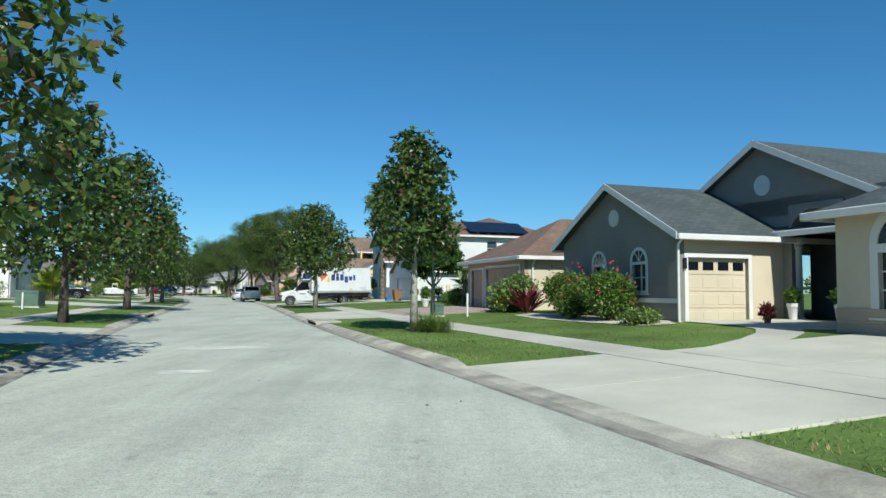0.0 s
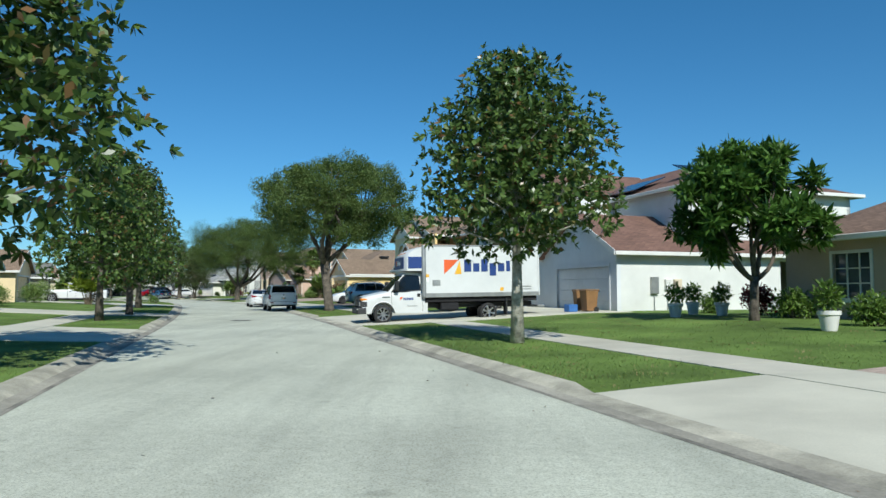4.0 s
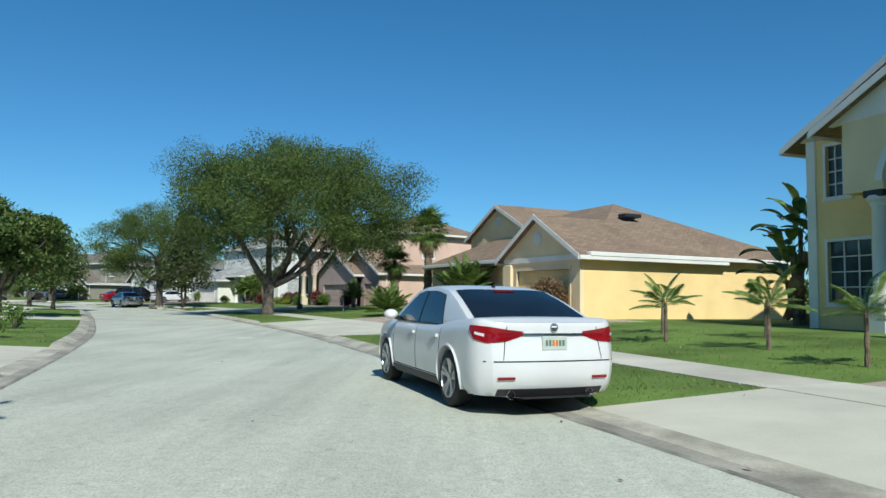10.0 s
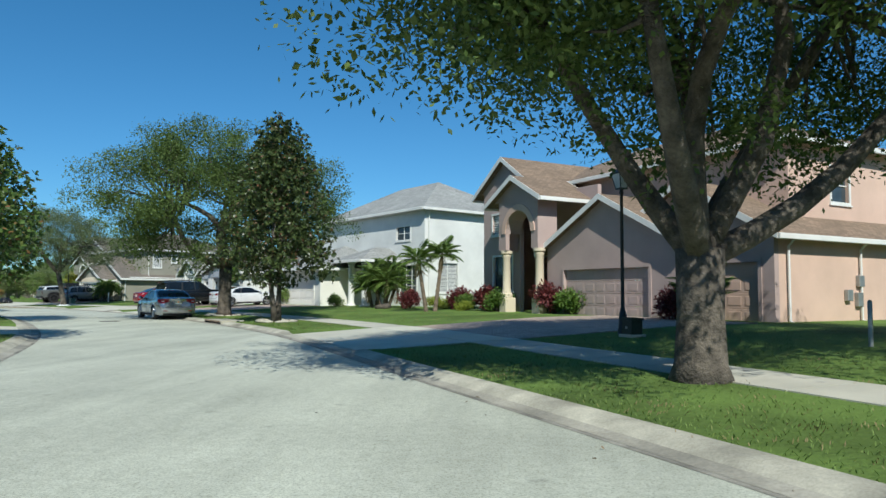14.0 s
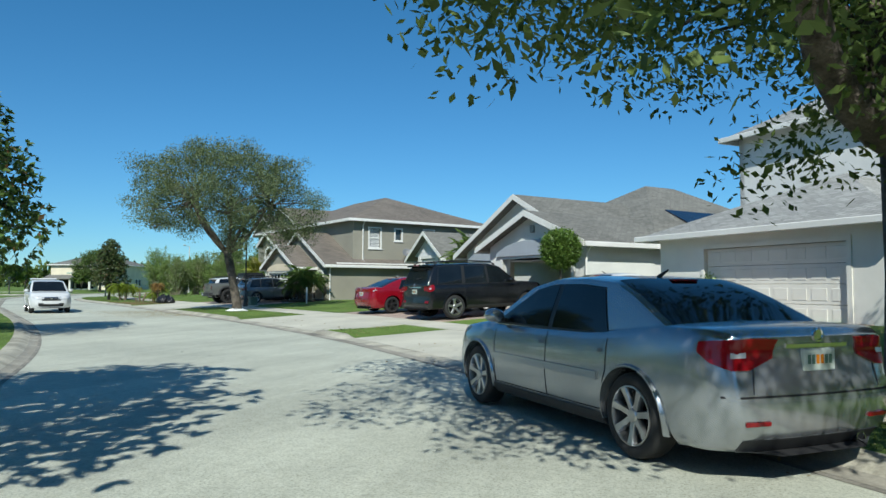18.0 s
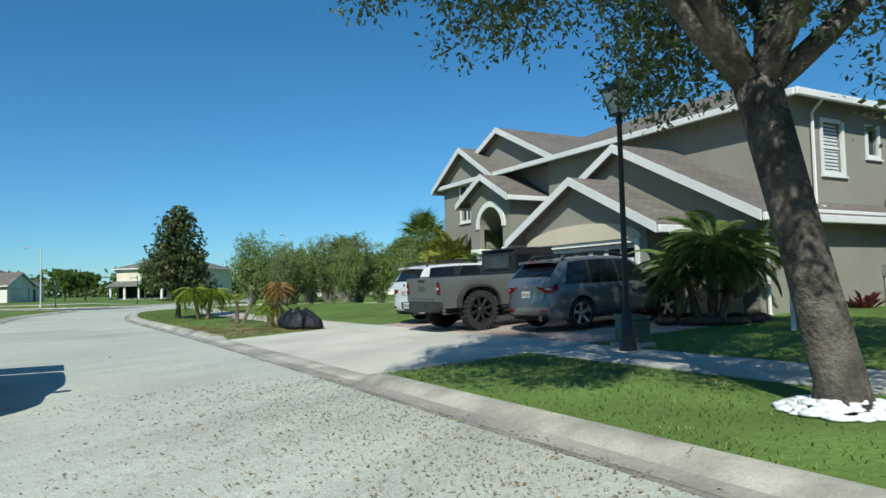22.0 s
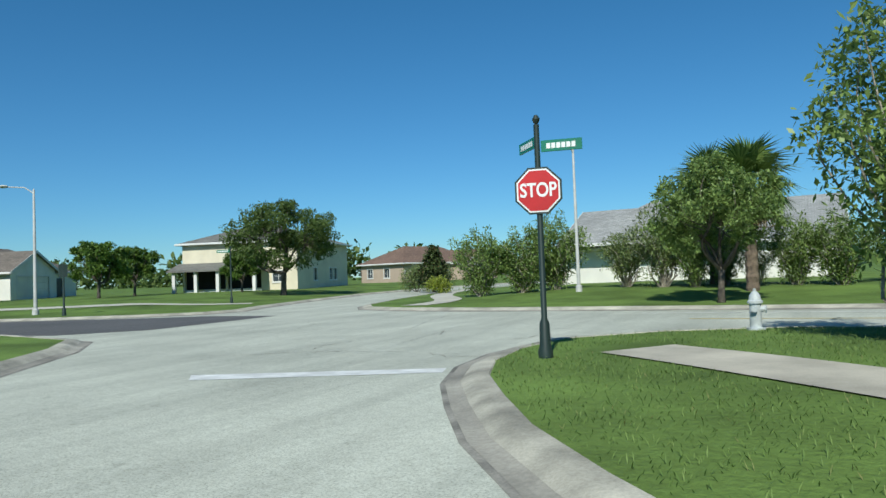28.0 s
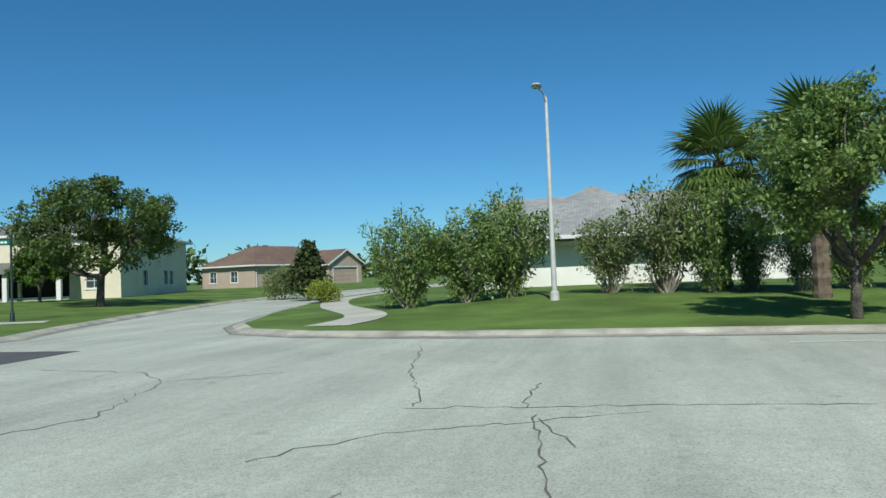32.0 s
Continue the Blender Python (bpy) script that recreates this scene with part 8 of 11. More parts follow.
pickup("pickup_truck", "matt grey lifted pickup with knobbly tyres and black top", MATGREY, parked(208.7, 6.6) @ Matrix.Scale(0.97, 4), 5.5, 1.9, 0.46, True, BLACK)
pickup("pickup_truck", "white pickup truck on the opposite drive", CARWHITE, pose(*spot(107.0, -16.4), 0.4, 0, 0, heading(107)))


def box_truck(at):
    """x forward from the front axle's middle, left side at +y."""
    t = thing("box_truck", at, "white rental box truck parked nose-out across the pavement", "truck")
    W1 = paint("truck_white", (0.6, 0.61, 0.6), 0.4, 0.3)
    BOX = surface("truck_box_panel", (0.62, 0.63, 0.62), 0.45, 0.8, 20, 0.08, 0.05)
    BLUE = surface("truck_blue", (0.02, 0.05, 0.19), 0.4, 3, 40, 0.1, 0.0)
    ORANGE = surface("truck_orange", (0.72, 0.12, 0.03), 0.4, 3, 40, 0.1, 0.0)
    AMB = surface("truck_amber", (0.78, 0.42, 0.03), 0.4, 3, 40, 0.1, 0.0)
    ra = 0.5
    # cab: lower body with open wheel arches, sloping bonnet, then the cabin
    xs = sorted({-1.92, -1.7, -1.2, -0.75, 0.7, 0.82, 0.9, *[ra * math.sin(k) for k in np.linspace(-1.5708, 1.5708, 13)]})
    so, n = Solid(), 0
    for x in xs:
        zt = float(np.interp(x, [-1.92, -0.55, -0.2, 0.75, 0.9], [1.32, 1.32, 1.33, 1.14, 1.06]))
        zl = 0.42 if abs(x) >= ra else max(0.42, 0.4 + math.sqrt(ra * ra - x * x))
        k = float(np.interp(x, [-0.4, 0.4, 0.9], [1.0, 0.985, 0.93]))
        half = [(0.0, 0.45), (0.62, 0.45), (0.62, zl), (0.985 * k, zl), (1.0 * k, zl + (zt - zl) * 0.4), (1.0 * k, zl + (zt - zl) * 0.75), (0.97 * k, zt - 0.05), (0.92 * k, zt - 0.005), (0.6 * k, zt + 0.02), (0.0, zt + 0.03)]
        ring_ = half + [(-y, z) for y, z in half[-2:0:-1]]
        so.v += [(x, y, z) for y, z in ring_]
        n = len(ring_)
    for i in range(len(xs) - 1):
        for k in range(n):
            a, b = i * n + k, i * n + (k + 1) % n
            so.f.append((a, b, b + n, a + n))
    so.f += [tuple(range(n)), tuple(range(len(so.v) - n, len(so.v)))]
    so.ob("cab", W1, t, smooth=True)
    so = Solid()
    prof = [(-1.92, 1.3, 0.95), (-1.92, 2.06, 0.86), (-1.85, 2.13, 0.8), (-1.2, 2.15, 0.8), (-0.98, 2.1, 0.8), (-0.9, 2.04, 0.82), (-0.2, 1.3, 0.93)]
    for sgn in (1, -1):
        so.v += [(x, sgn * y, z) for x, z, y in prof]
    m = len(prof)
    so.f += [tuple(range(m)), tuple(range(2 * m - 1, m - 1, -1))] + [(i, (i + 1) % m, m + (i + 1) % m, m + i) for i in range(m)]
    so.ob("cab_roof", W1, t)

    def cab_side(s):
        return lambda x, z: (x, s * (0.95 - 0.105 * (z - 1.3) / 0.76), z)
    for s in (1, -1):
        patch(t, "side_window", CARGLASS, cab_side(s), [(-1.62, 1.4, -1.58, 1.96), (-1.2, 1.37, -1.2, 1.99), (-0.95, 1.33, -1.0, 1.99), (-0.42, 1.33, -0.9, 1.94)], 0.008, 4, 2, 0.01)
        patch(t, "window_trim", BLACK, cab_side(s), [(-1.66, 1.36, -1.61, 2.0), (-1.2, 1.33, -1.2, 2.025), (-0.95, 1.3, -0.98, 2.025), (-0.34, 1.3, -0.86, 1.97)], 0.003, 4, 2, 0.01)
        Solid().box(-0.66, -0.46, s * 1.06, s * 1.24, 1.36, 1.78, 0.05).ob("wing_mirror", BLACK, t)
        Solid().tube([(-0.5, s * 0.93, 1.42), (-0.55, s * 1.1, 1.5)], 0.025, 6).ob("mirror_arm", BLACK, t)
        for x in (-1.7, -0.36):
            Solid().box(x - 0.006, x + 0.006, s * 0.985, s * 1.004, 0.5, 1.28).ob("door_seam", DARK, t)
        Solid().box(-1.6, -1.46, s * 0.995, s * 1.03, 1.1, 1.24, 0.015).ob("door_handle", BLACK, t)
        Solid().tube([(0.515 * math.cos(a), s * 0.985, 0.4 + 0.515 * math.sin(a)) for a in np.linspace(0.03, 3.11, 17)], 0.03, 6).ob("wheel_arch", W1, t, smooth="all")
        wheel(t, 0, s * 0.985, 0.39, 0.24, RIM, 8, s)
        wheel(t, -4.62, s * 1.12, 0.39, 0.24, RIM, 6, s)
        wheel(t, -4.62, s * 0.82, 0.39, 0.24, BLACK, 6, s)
        Solid().box(0.6, 0.945, s * 0.62, s * 0.945, 0.97, 1.07, 0.03).ob("indicator", AMBER, t)
        Solid().box(0.62, 0.955, s * 0.6, s * 0.955, 0.68, 0.965, 0.04).ob("headlamp_housing", PLASTIC, t)
        Solid().box(0.93, 0.975, s * 0.66, s * 0.88, 0.74, 0.92, 0.03).ob("headlamp", HEADLAMP, t)
        Solid().box(-5.5, -5.42, s * 0.75, s * 1.1, 0.25, 1.0, 0.01).ob("mudflap", BLACK, t)
        Solid().box(-0.28, 0.04, s * 0.985, s * 1.002, 1.08, 1.13, 0.004).ob("side_badge", INK, t)
    wsf = lambda u, f: (-0.9 + 0.7 * u + 0.0, f * (0.82 + 0.1 * u), 2.04 - 0.74 * u)
    patch(t, "windscreen", CARGLASS, wsf, [(0.97, f, 0.04, f) for f in np.linspace(-0.9, 0.9, 5)], 0.006, 5, 2, 0.01)
    for y in (-0.35, 0.3):
        Solid().tube([(-0.2, y, 1.36), (-0.5, y + 0.35, 1.68)], 0.012, 5).ob("wiper", BLACK, t)
    g_ = Solid().box(0.8, 0.99, -0.64, 0.64, 0.7, 1.13, 0.04).ob("grille", PLASTIC, t)
    for k in range(3):
        Solid().box(0.985, 1.0, -0.55, 0.55, 0.76 + k * 0.12, 0.83 + k * 0.12, 0.006).ob("slot", BLACK, g_)
    b_ = Solid().prism([(-1.0, 0.42), (1.0, 0.42), (1.0, 0.62), (0.96, 0.68), (-0.96, 0.68), (-1.0, 0.62)], 0.72, 1.05, "x").ob("front_bumper", PLASTIC, t)
    Solid().box(1.045, 1.06, -0.5, 0.5, 0.47, 0.56, 0.01).ob("intake", BLACK, b_)
    for k in range(4):
        Solid().box(1.05, 1.062, 0.42 + k * 0.1, 0.49 + k * 0.1, 0.6, 0.635).ob("bar", SIGNWHITE, b_)
    # box and frame
    Solid().box(-6.95, -1.75, -1.17, 1.17, 1.08, 3.26, 0.03).ob("box_body", BOX, t)
    so = Solid()
    prof = [(-1.75, 2.2), (-1.75, 3.24), (-1.5, 3.2), (-1.2, 3.08), (-1.02, 2.95), (-0.93, 2.8), (-0.9, 2.2)]
    for y, dx in ((-1.13, -0.12), (-0.95, 0.0), (0.95, 0.0), (1.13, -0.12)):
        so.v += [(x + (dx if x > -1.7 else 0), y, z) for x, z in prof]
    m = len(prof)
    for i in range(3):
        for k in range(m):
            a, b = i * m + k, i * m + (k + 1) % m
            so.f.append((a, b, b + m, a + m))
    so.f += [tuple(range(m)), tuple(range(4 * m - 1, 3 * m - 1, -1))]
    so.ob("attic", BOX, t, smooth=True)
    Solid().box(-0.905, -0.885, -0.95, 0.95, 2.3, 2.8, 0.004).ob("front_sign", BLUE, t)
    Solid().box(-1.72, -1.06, 1.1, 1.136, 2.3, 2.8, 0.004).ob("side_sign", BLUE, t)
    Solid().prism([(-0.62, 2.66), (-0.4, 2.66), (-0.62, 2.44)], -0.884, -0.88, "x").ob("emblem", ORANGE, t)
    Solid().prism([(-0.38, 2.65), (-0.36, 2.44), (-0.48, 2.44)], -0.884, -0.88, "x").ob("emblem", AMB, t)
    x = -0.3
    for wd, z0, z1 in ((0.11, 2.47, 2.66), (0.09, 2.47, 2.6), (0.09, 2.47, 2.66), (0.09, 2.41, 2.6), (0.09, 2.47, 2.6), (0.05, 2.47, 2.64)):
        Solid().box(-0.884, -0.88, x, x + wd, z0, z1).ob("mark", SIGNWHITE, t)
        x += wd + 0.03
    for k in range(5):
        Solid().box(-1.05, -1.0, (k - 2) * 0.36 - 0.04, (k - 2) * 0.36 + 0.04, 2.94, 2.975, 0.01).ob("marker_lamp", AMBER, t)
    for s in (1, -1):
        Solid().box(-6.97, -1.73, s * 1.165, s * 1.19, 1.06, 1.24, 0.01).ob("side_rail", STEEL, t)
        Solid().box(-6.97, -1.73, s * 1.15, s * 1.18, 3.22, 3.29, 0.01).ob("top_rail", STEEL, t)
        Solid().tube([(-1.74, s * 1.12, 1.1), (-1.74, s * 1.12, 3.16), (-1.76, s * 1.1, 3.27)], 0.1, 12).ob("corner_post", STEEL, t, smooth=True)
        Solid().box(-7.0, -6.93, s * 1.1, s * 1.19, 1.06, 3.29, 0.01).ob("rear_post", BOX, t)
    Solid().box(-6.9, -0.6, -0.45, 0.45, 0.6, 0.82, 0.02).ob("chassis", BLACK, t)
    Solid().box(-6.9, -1.8, -1.05, 1.05, 0.85, 1.07, 0.02).ob("underframe", DARK, t)
    Solid().box(-7.3, -6.95, -1.0, 1.0, 0.55, 0.65, 0.02).ob("rear_step", STEEL, t)
    Solid().box(-6.99, -6.94, -1.1, 1.1, 1.15, 3.3, 0.01).ob("roller_door", STEEL, t)
    Solid().box(-3.3, -2.5, 0.7, 1.02, 0.5, 0.85, 0.05).ob("fuel_tank", DARK, t)
    # emblem and word as plain shapes
    s = 1.176
    Solid().prism([(-2.62, 2.66), (-3.28, 2.66), (-2.62, 2.04)], s, s + 0.004, "y").ob("emblem", ORANGE, t)
    Solid().prism([(-3.32, 2.62), (-3.4, 2.04), (-3.08, 2.04)], s, s + 0.004, "y").ob("emblem", AMB, t)
    x = -3.52
    for wd, z0, z1 in ((0.32, 2.14, 2.66), (0.28, 2.14, 2.5), (0.3, 2.14, 2.68), (0.3, 1.96, 2.5), (0.3, 2.14, 2.5), (0.18, 2.14, 2.6)):
        Solid().box(x - wd, x, s, s + 0.004, z0, z1).ob("mark", BLUE, t)
        x -= wd + 0.085
    for a, b, z0, z1, m in ((-2.45, -2.1, 1.55, 1.8, STEEL), (-6.6, -6.0, 1.45, 1.5, STEEL), (-6.6, -6.15, 1.34, 1.38, STEEL), (-5.3, -5.15, 1.3, 1.45, AMB), (-1.95, -1.82, 1.7, 1.9, SIGNWHITE), (-1.95, -1.82, 1.92, 2.05, AMB)):
        Solid().box(a, b, s, s + 0.003, z0, z1).ob("sticker", m, t)
    Solid().prism([(-0.72, 1.1), (-0.86, 1.1), (-0.72, 0.96)], 1.0, 1.006, "y").ob("emblem", ORANGE, t)
    for k in range(6):
        Solid().box(-0.92 - k * 0.075, -0.865 - k * 0.075, 1.0, 1.006, 0.97, 1.07).ob("mark", BLUE, t)
    for k in range(5):
        Solid().box(-1.1 - k * 0.09, -1.035 - k * 0.09, 1.0, 1.006, 0.7, 0.74).ob("mark", STEEL, t)


box_truck(pose(-13.45, 61.0, 0.06, 0, 0, -165) @ pose(0, 0, 0, 0, 1.0, 0))

# ---- more plants ----
def at_xy(x, y, turn=0.0, z=None):
    if z is None:
        d = float(away([(x, y)])[0])
        z = 0.0 if inside([(x, y)])[0] else float(np.interp(d, [0, 0.01, 3.0, 4.5, 10.0, 14.0], [0.10, 0.10, 0.16, 0.2, 0.48, 0.52]))
    return pose(x, y, z, 0, 0, turn)


def clump(name, label, stems, frond_len, leaf, count=12, droop=0.6, r=0.05, dead=0, spread=1.1, kind="feather", group="palms", lift=0.0):
    """A palm of several stems (dx, dy, height), each with its own crown of fronds."""
    t = thing(name, Matrix(), label, "palm", group)
    meshes = [frond_mesh(frond_len * f, kind, leaf, droop) for f in (1.0, 0.82)]
    old = frond_mesh(frond_len * 0.75, kind, DEADPALM, 0.9, "dead_frond") if dead else None
    for dx, dy, h in stems:
        so = Solid()
        k = max(4, int(h / 0.15))
        path = [(dx * (0.35 + 0.65 * i / k), dy * (0.35 + 0.65 * i / k), -0.08 + (h + 0.08) * i / k) for i in range(k + 1)]
        so.tube(path, [r * (1.3 - 0.35 * i / k) * (1.12 if i % 2 else 0.9) for i in range(k + 1)], 8)
        so.ob("stem", PALMBARK, t)
        for i in range(count + dead):
            gone = i >= count
            f = new("dead_frond" if gone else "frond", old if gone else meshes[i % 2])
            f.parent = t
            u = (i + 0.5) / count
            el = 72 + rng.normal() * 8 if gone else math.degrees(math.acos(min(1, max(-1, 1 - lift - spread * u)))) - 90 + rng.normal() * 6
            f.matrix_basis = pose(dx, dy, h - 0.1 * min(u, 1), 0, el, i * 137.5 + rng.normal() * 9)
    return t


def areca(label, high, stems=7, leaf=PALMLEAF, frond=1.5, spread=0.35):
    st = []
    for i in range(stems):
        a, q = i * 2.4, spread * math.sqrt((i + 0.4) / stems)
        st.append((q * math.cos(a), q * math.sin(a), high * (0.3 + 0.3 * rng.random())))
    return clump("areca_palm", label, st, frond, leaf, 8, 0.45, 0.035, 0, 0.75)


def tuft(name, label, n, long, wide, leaf, high=0.6, spread=0.25, category="grass tuft", group="garden plants", soil=None):
    """Strap leaves springing from one crown."""
    t = thing(name, Matrix(), label, category, group)
    a = rng.random(n) * 6.283
    el = rng.random(n) * 0.9 + 0.45
    ln = long * (0.6 + 0.6 * rng.random(n))
    d = np.stack([np.cos(a) * np.cos(el), np.sin(a) * np.cos(el), np.sin(el)], 1)
    b = np.stack([np.cos(a) * spread * rng.random(n), np.sin(a) * spread * rng.random(n), np.zeros(n) - 0.02], 1)
    sd = np.stack([-np.sin(a), np.cos(a), np.zeros(n)], 1) * wide / 2
    m = b + d * ln[:, None] * 0.6
    tip = b + d * ln[:, None] * np.array([1.15, 1.15, 0.8])
    quads("foliage", np.stack([b, m + sd, tip, m - sd], 1).reshape(-1, 3), leaf, t)
    return t


def topiary(label, stem, r, leaf, n=9000):
    t = thing("topiary", Matrix(), label, "topiary", "garden shrubs")
    so = Solid()
    so.tube([(0, 0, -0.05), (0.02, 0.01, stem * 0.5), (0, 0, stem + r)], [0.06, 0.045, 0.04], 8)
    for i in range(14):
        d = unit(rng.normal(size=3))
        limb(so, (0, 0, stem + r * 0.6), tuple(np.array([0, 0, stem + r]) + d * r * 0.9), 0.02, 0.006, 0.2, 3, 4)
    so.ob("trunk", BARK, t)
    quads("foliage", leaf_cloud([(0, 0, stem + r, r, r)], n, 0.075, 0.045, 0.86), leaf, t)
    quads("inner_foliage", leaf_cloud([(0, 0, stem + r, r * 0.8, r * 0.8)], n // 6, 0.2, 0.14, 0.6), leaf, t)
    return t


def stone_ring(name, label, r, n, size, mat=PEBBLE, flat=0.6, fill=0, category="edging", heap=0.0):
    t = thing(name, Matrix(), label, category, "garden edging")
    me = []
    for k in range(4):
        so = Solid()
        so.lathe([(0.0, -0.1), (0.8, -0.05), (1.0, 0.25), (0.82, 0.62), (0.4, 0.8), (0.0, 0.82)], 7)
        so.v = [(x * (1 + 0.25 * math.sin(3 * y + k)), y * (1 + 0.2 * math.cos(2 * x + k)), z * (0.9 + 0.15 * math.sin(x * 2 + k))) for x, y, z in so.v]
        o = so.ob("stone", mat, smooth="all")
        me.append(o.data)
        bpy.data.objects.remove(o)
    for i in range(n + fill):
        o = new("stone", me[i % 4])
        o.parent = t
        a = i / n * 6.283 + rng.normal() * 0.08 if i < n else rng.random() * 6.283
        q = r * (1 + 0.05 * rng.normal()) if i < n else r * math.sqrt(rng.random())
        k = size * (0.7 + 0.5 * rng.random())
        o.matrix_basis = pose(q * math.cos(a), q * math.sin(a), heap * max(0.0, 1 - q / r), 0, 0, math.degrees(a) + 90) @ Matrix.Diagonal((k * 1.4, k, k * flat, 1))
    return t


def bed(label, pts, mat, up=0.03):
    """A flat garden bed given by its outline."""
    so = Solid()
    so.poly(*[(x, y, at_xy(x, y)[2][3] + up) for x, y in pts])
    return tagged(so.ob("garden_bed", mat), label, "garden bed", kind="structure")


def oval(s, off, a, b, n=18):
    c = spot(s, off)
    h = radians(heading(s))
    return [(c[0] + a * math.cos(t) * math.cos(h) - b * math.sin(t) * math.sin(h), c[1] + a * math.cos(t) * math.sin(h) + b * math.sin(t) * math.cos(h)) for t in np.linspace(0, 6.283, n, endpoint=False)]


def pot(label, r, h, mat, leaf=None, plant=0.5, kind="bush"):
    t = thing("flower_pot", Matrix(), label, "flower pot", "garden pots")
    Solid().lathe([(0.0, 0.0), (r * 0.65, 0.0), (r * 0.7, h * 0.1), (r * 0.92, h * 0.75), (r * 1.05, h * 0.8), (r * 1.05, h), (r * 0.88, h), (r * 0.85, h * 0.86), (0, h * 0.86)], 16).ob("pot", mat, t, smooth=True)
    if leaf:
        quads("plant", leaf_cloud([(0, 0, h + plant * 0.45, plant * 0.42, plant * 0.45)], 500, 0.16, 0.06, 0.1), leaf, t)
    return t


# garden of the grey house
hib = put(bush("hibiscus_bush", "rounded green hibiscus bush with red flowers", 1.7, 1.9, BUSHLEAF, 6500, (0.11, 0.065)), 22.2, 8.7, None, 1.12)
REDFLOWER = leafy("red_petals", (0.42, 0.03, 0.05), (0.6, 0.06, 0.08), 0.5, 0.3)
quads("blossom", leaf_cloud([(0, 0, 1.0, 0.8, 0.8)], 60, 0.09, 0.09, 0.9), REDFLOWER, hib)
again(hib, 24.1, 8.5, 0.85)
again(hib, 25.5, 8.9, 1.15)
put(bush("croton_bush", "dark red croton behind the hibiscus", 0.8, 1.9, REDLEAF, 700, (0.2, 0.07)), 26.6, 9.3)
put(bush("shrub", "low spreading shrub under the grey wall", 1.1, 0.55, HEDGELEAF, 1800), 19.8, 8.4)
gt = put(tuft("grass_tuft", "tall green grass tuft round the magnolia's foot", 420, 0.75, 0.02, BLADES, spread=0.3), 21.8, 2.15)
again(gt, 21.3, 2.3, 0.8)
again(gt, 22.4, 2.2, 0.7)
bed("pale crushed-stone bed under the hibiscus bushes", [spot(*p) for p in ((19.2, 8.0), (22.0, 7.6), (25.5, 7.5), (28.4, 7.9), (28.9, 8.9), (27.5, 9.72), (20.2, 9.72), (18.9, 9.0))], PEBBLE, 0.025)
bed("pale crushed-stone bed beside the entrance", oval(15.6, 12.9, 0.9, 1.4), PEBBLE, 0.03)
put(pot("small terracotta pot with a red-leaved plant", 0.12, 0.2, TERRA, REDLEAF, 0.35), 17.6, 11.2)
for s_, o_ in ((17.2, 13.6), (19.0, 13.6)):
    put(pot("tall white urn beside the entrance", 0.18, 0.55, WHITE, BUSHLEAF, 0.5), s_, o_)
# garden of the tan house
sh = put(bush("shrub", "dense green shrub against the tan house", 1.5, 1.5, HEDGELEAF, 3600), 31.8, 9.4, None, 1.5)
again(sh, 33.0, 9.3, 0.9)
again(sh, 43.2, 10.3, 0.9)
put(tuft("ti_plant", "red-leaved ti plant beside the drive", 90, 1.1, 0.1, REDLEAF, spread=0.15, category="plant"), 30.3, 9.4, None, 1.4)
put(bush("lime_shrub", "bright yellow-green shrub by the tan garage", 1.1, 1.1, LIMELEAF, 1600), 31.6, 8.9)
put(clump("pygmy_palm", "small pygmy palm beside the garage", [(0, 0, 1.3)], 1.1, PALMLEAF, 16), 42.2, 10.4)
WHITEPOT = [(-1.2, 48.0), (-1.1, 44.0), (-2.3, 56.0), (-0.8, 58.4), (-0.3, 56.8)]
wp = pot("white ceramic pot with a leafy plant", 0.26, 0.5, WHITE, BUSHLEAF, 0.75)
wp.matrix_world = at_xy(*WHITEPOT[0])
for p_ in WHITEPOT[1:]:
    copy_thing(wp, at_xy(*p_, rng.random() * 360))
rs = bush("red_shrub", "dark red-leaved shrub among the pots", 1.3, 1.4, REDLEAF, 2600)
rs.matrix_world = at_xy(1.4, 57.6)
mango = oak("mango_tree", "broad-leaved mango tree in the front garden", 5.8, 5.0, 1.4, MANGOLEAF, BARK, 11000, (0.3, 0.09), 0.13, low=0.25, blobs_n=36)
mango.matrix_world = at_xy(-0.8, 53.0)
low = bush("shrub", "low leafy shrub in the front garden", 1.1, 0.9, BUSHLEAF, 1500)
low.matrix_world = at_xy(0.4, 47.0)
for x_, y_, k_ in ((0.8, 49.5, 1.1), (1.2, 54.5, 1.2), (2.0, 45.0, 0.9), (0.4, 59.6, 1.0)):
    copy_thing(low, at_xy(x_, y_, rng.random() * 360) @ Matrix.Scale(k_, 4))


def wheeled_bin(label, mat, lid):
    t = thing("wheeled_bin", Matrix(), label, "bin", "household bins")
    so = Solid()
    for z, w, d in ((0.06, 0.21, 0.24), (0.95, 0.27, 0.32)):
        so.v += [(-d, -w, z), (d, -w, z), (d, w, z), (-d, w, z)]
    so.f += [(3, 2, 1, 0), (0, 1, 5, 4), (1, 2, 6, 5), (2, 3, 7, 6), (3, 0, 4, 7), (4, 5, 6, 7)]
    so.ob("body", mat, t)
    Solid().box(-0.36, 0.38, -0.3, 0.3, 0.955, 1.02, 0.025).ob("lid", lid, t)
    Solid().tube([(0.4, -0.22, 0.93), (0.44, -0.2, 0.93), (0.44, 0.2, 0.93), (0.4, 0.22, 0.93)], 0.018, 6).ob("handle", PLASTIC, t)
    for y in (-0.24, 0.24):
        w = Solid().lathe([(0.04, -0.03), (0.12, -0.03), (0.12, 0.03), (0.04, 0.03)], 14)
        w.v = [(0.22 + x, y + z, 0.12 + y_) for x, y_, z in w.v]
        w.ob("wheel", RUBBER, t)
    return t


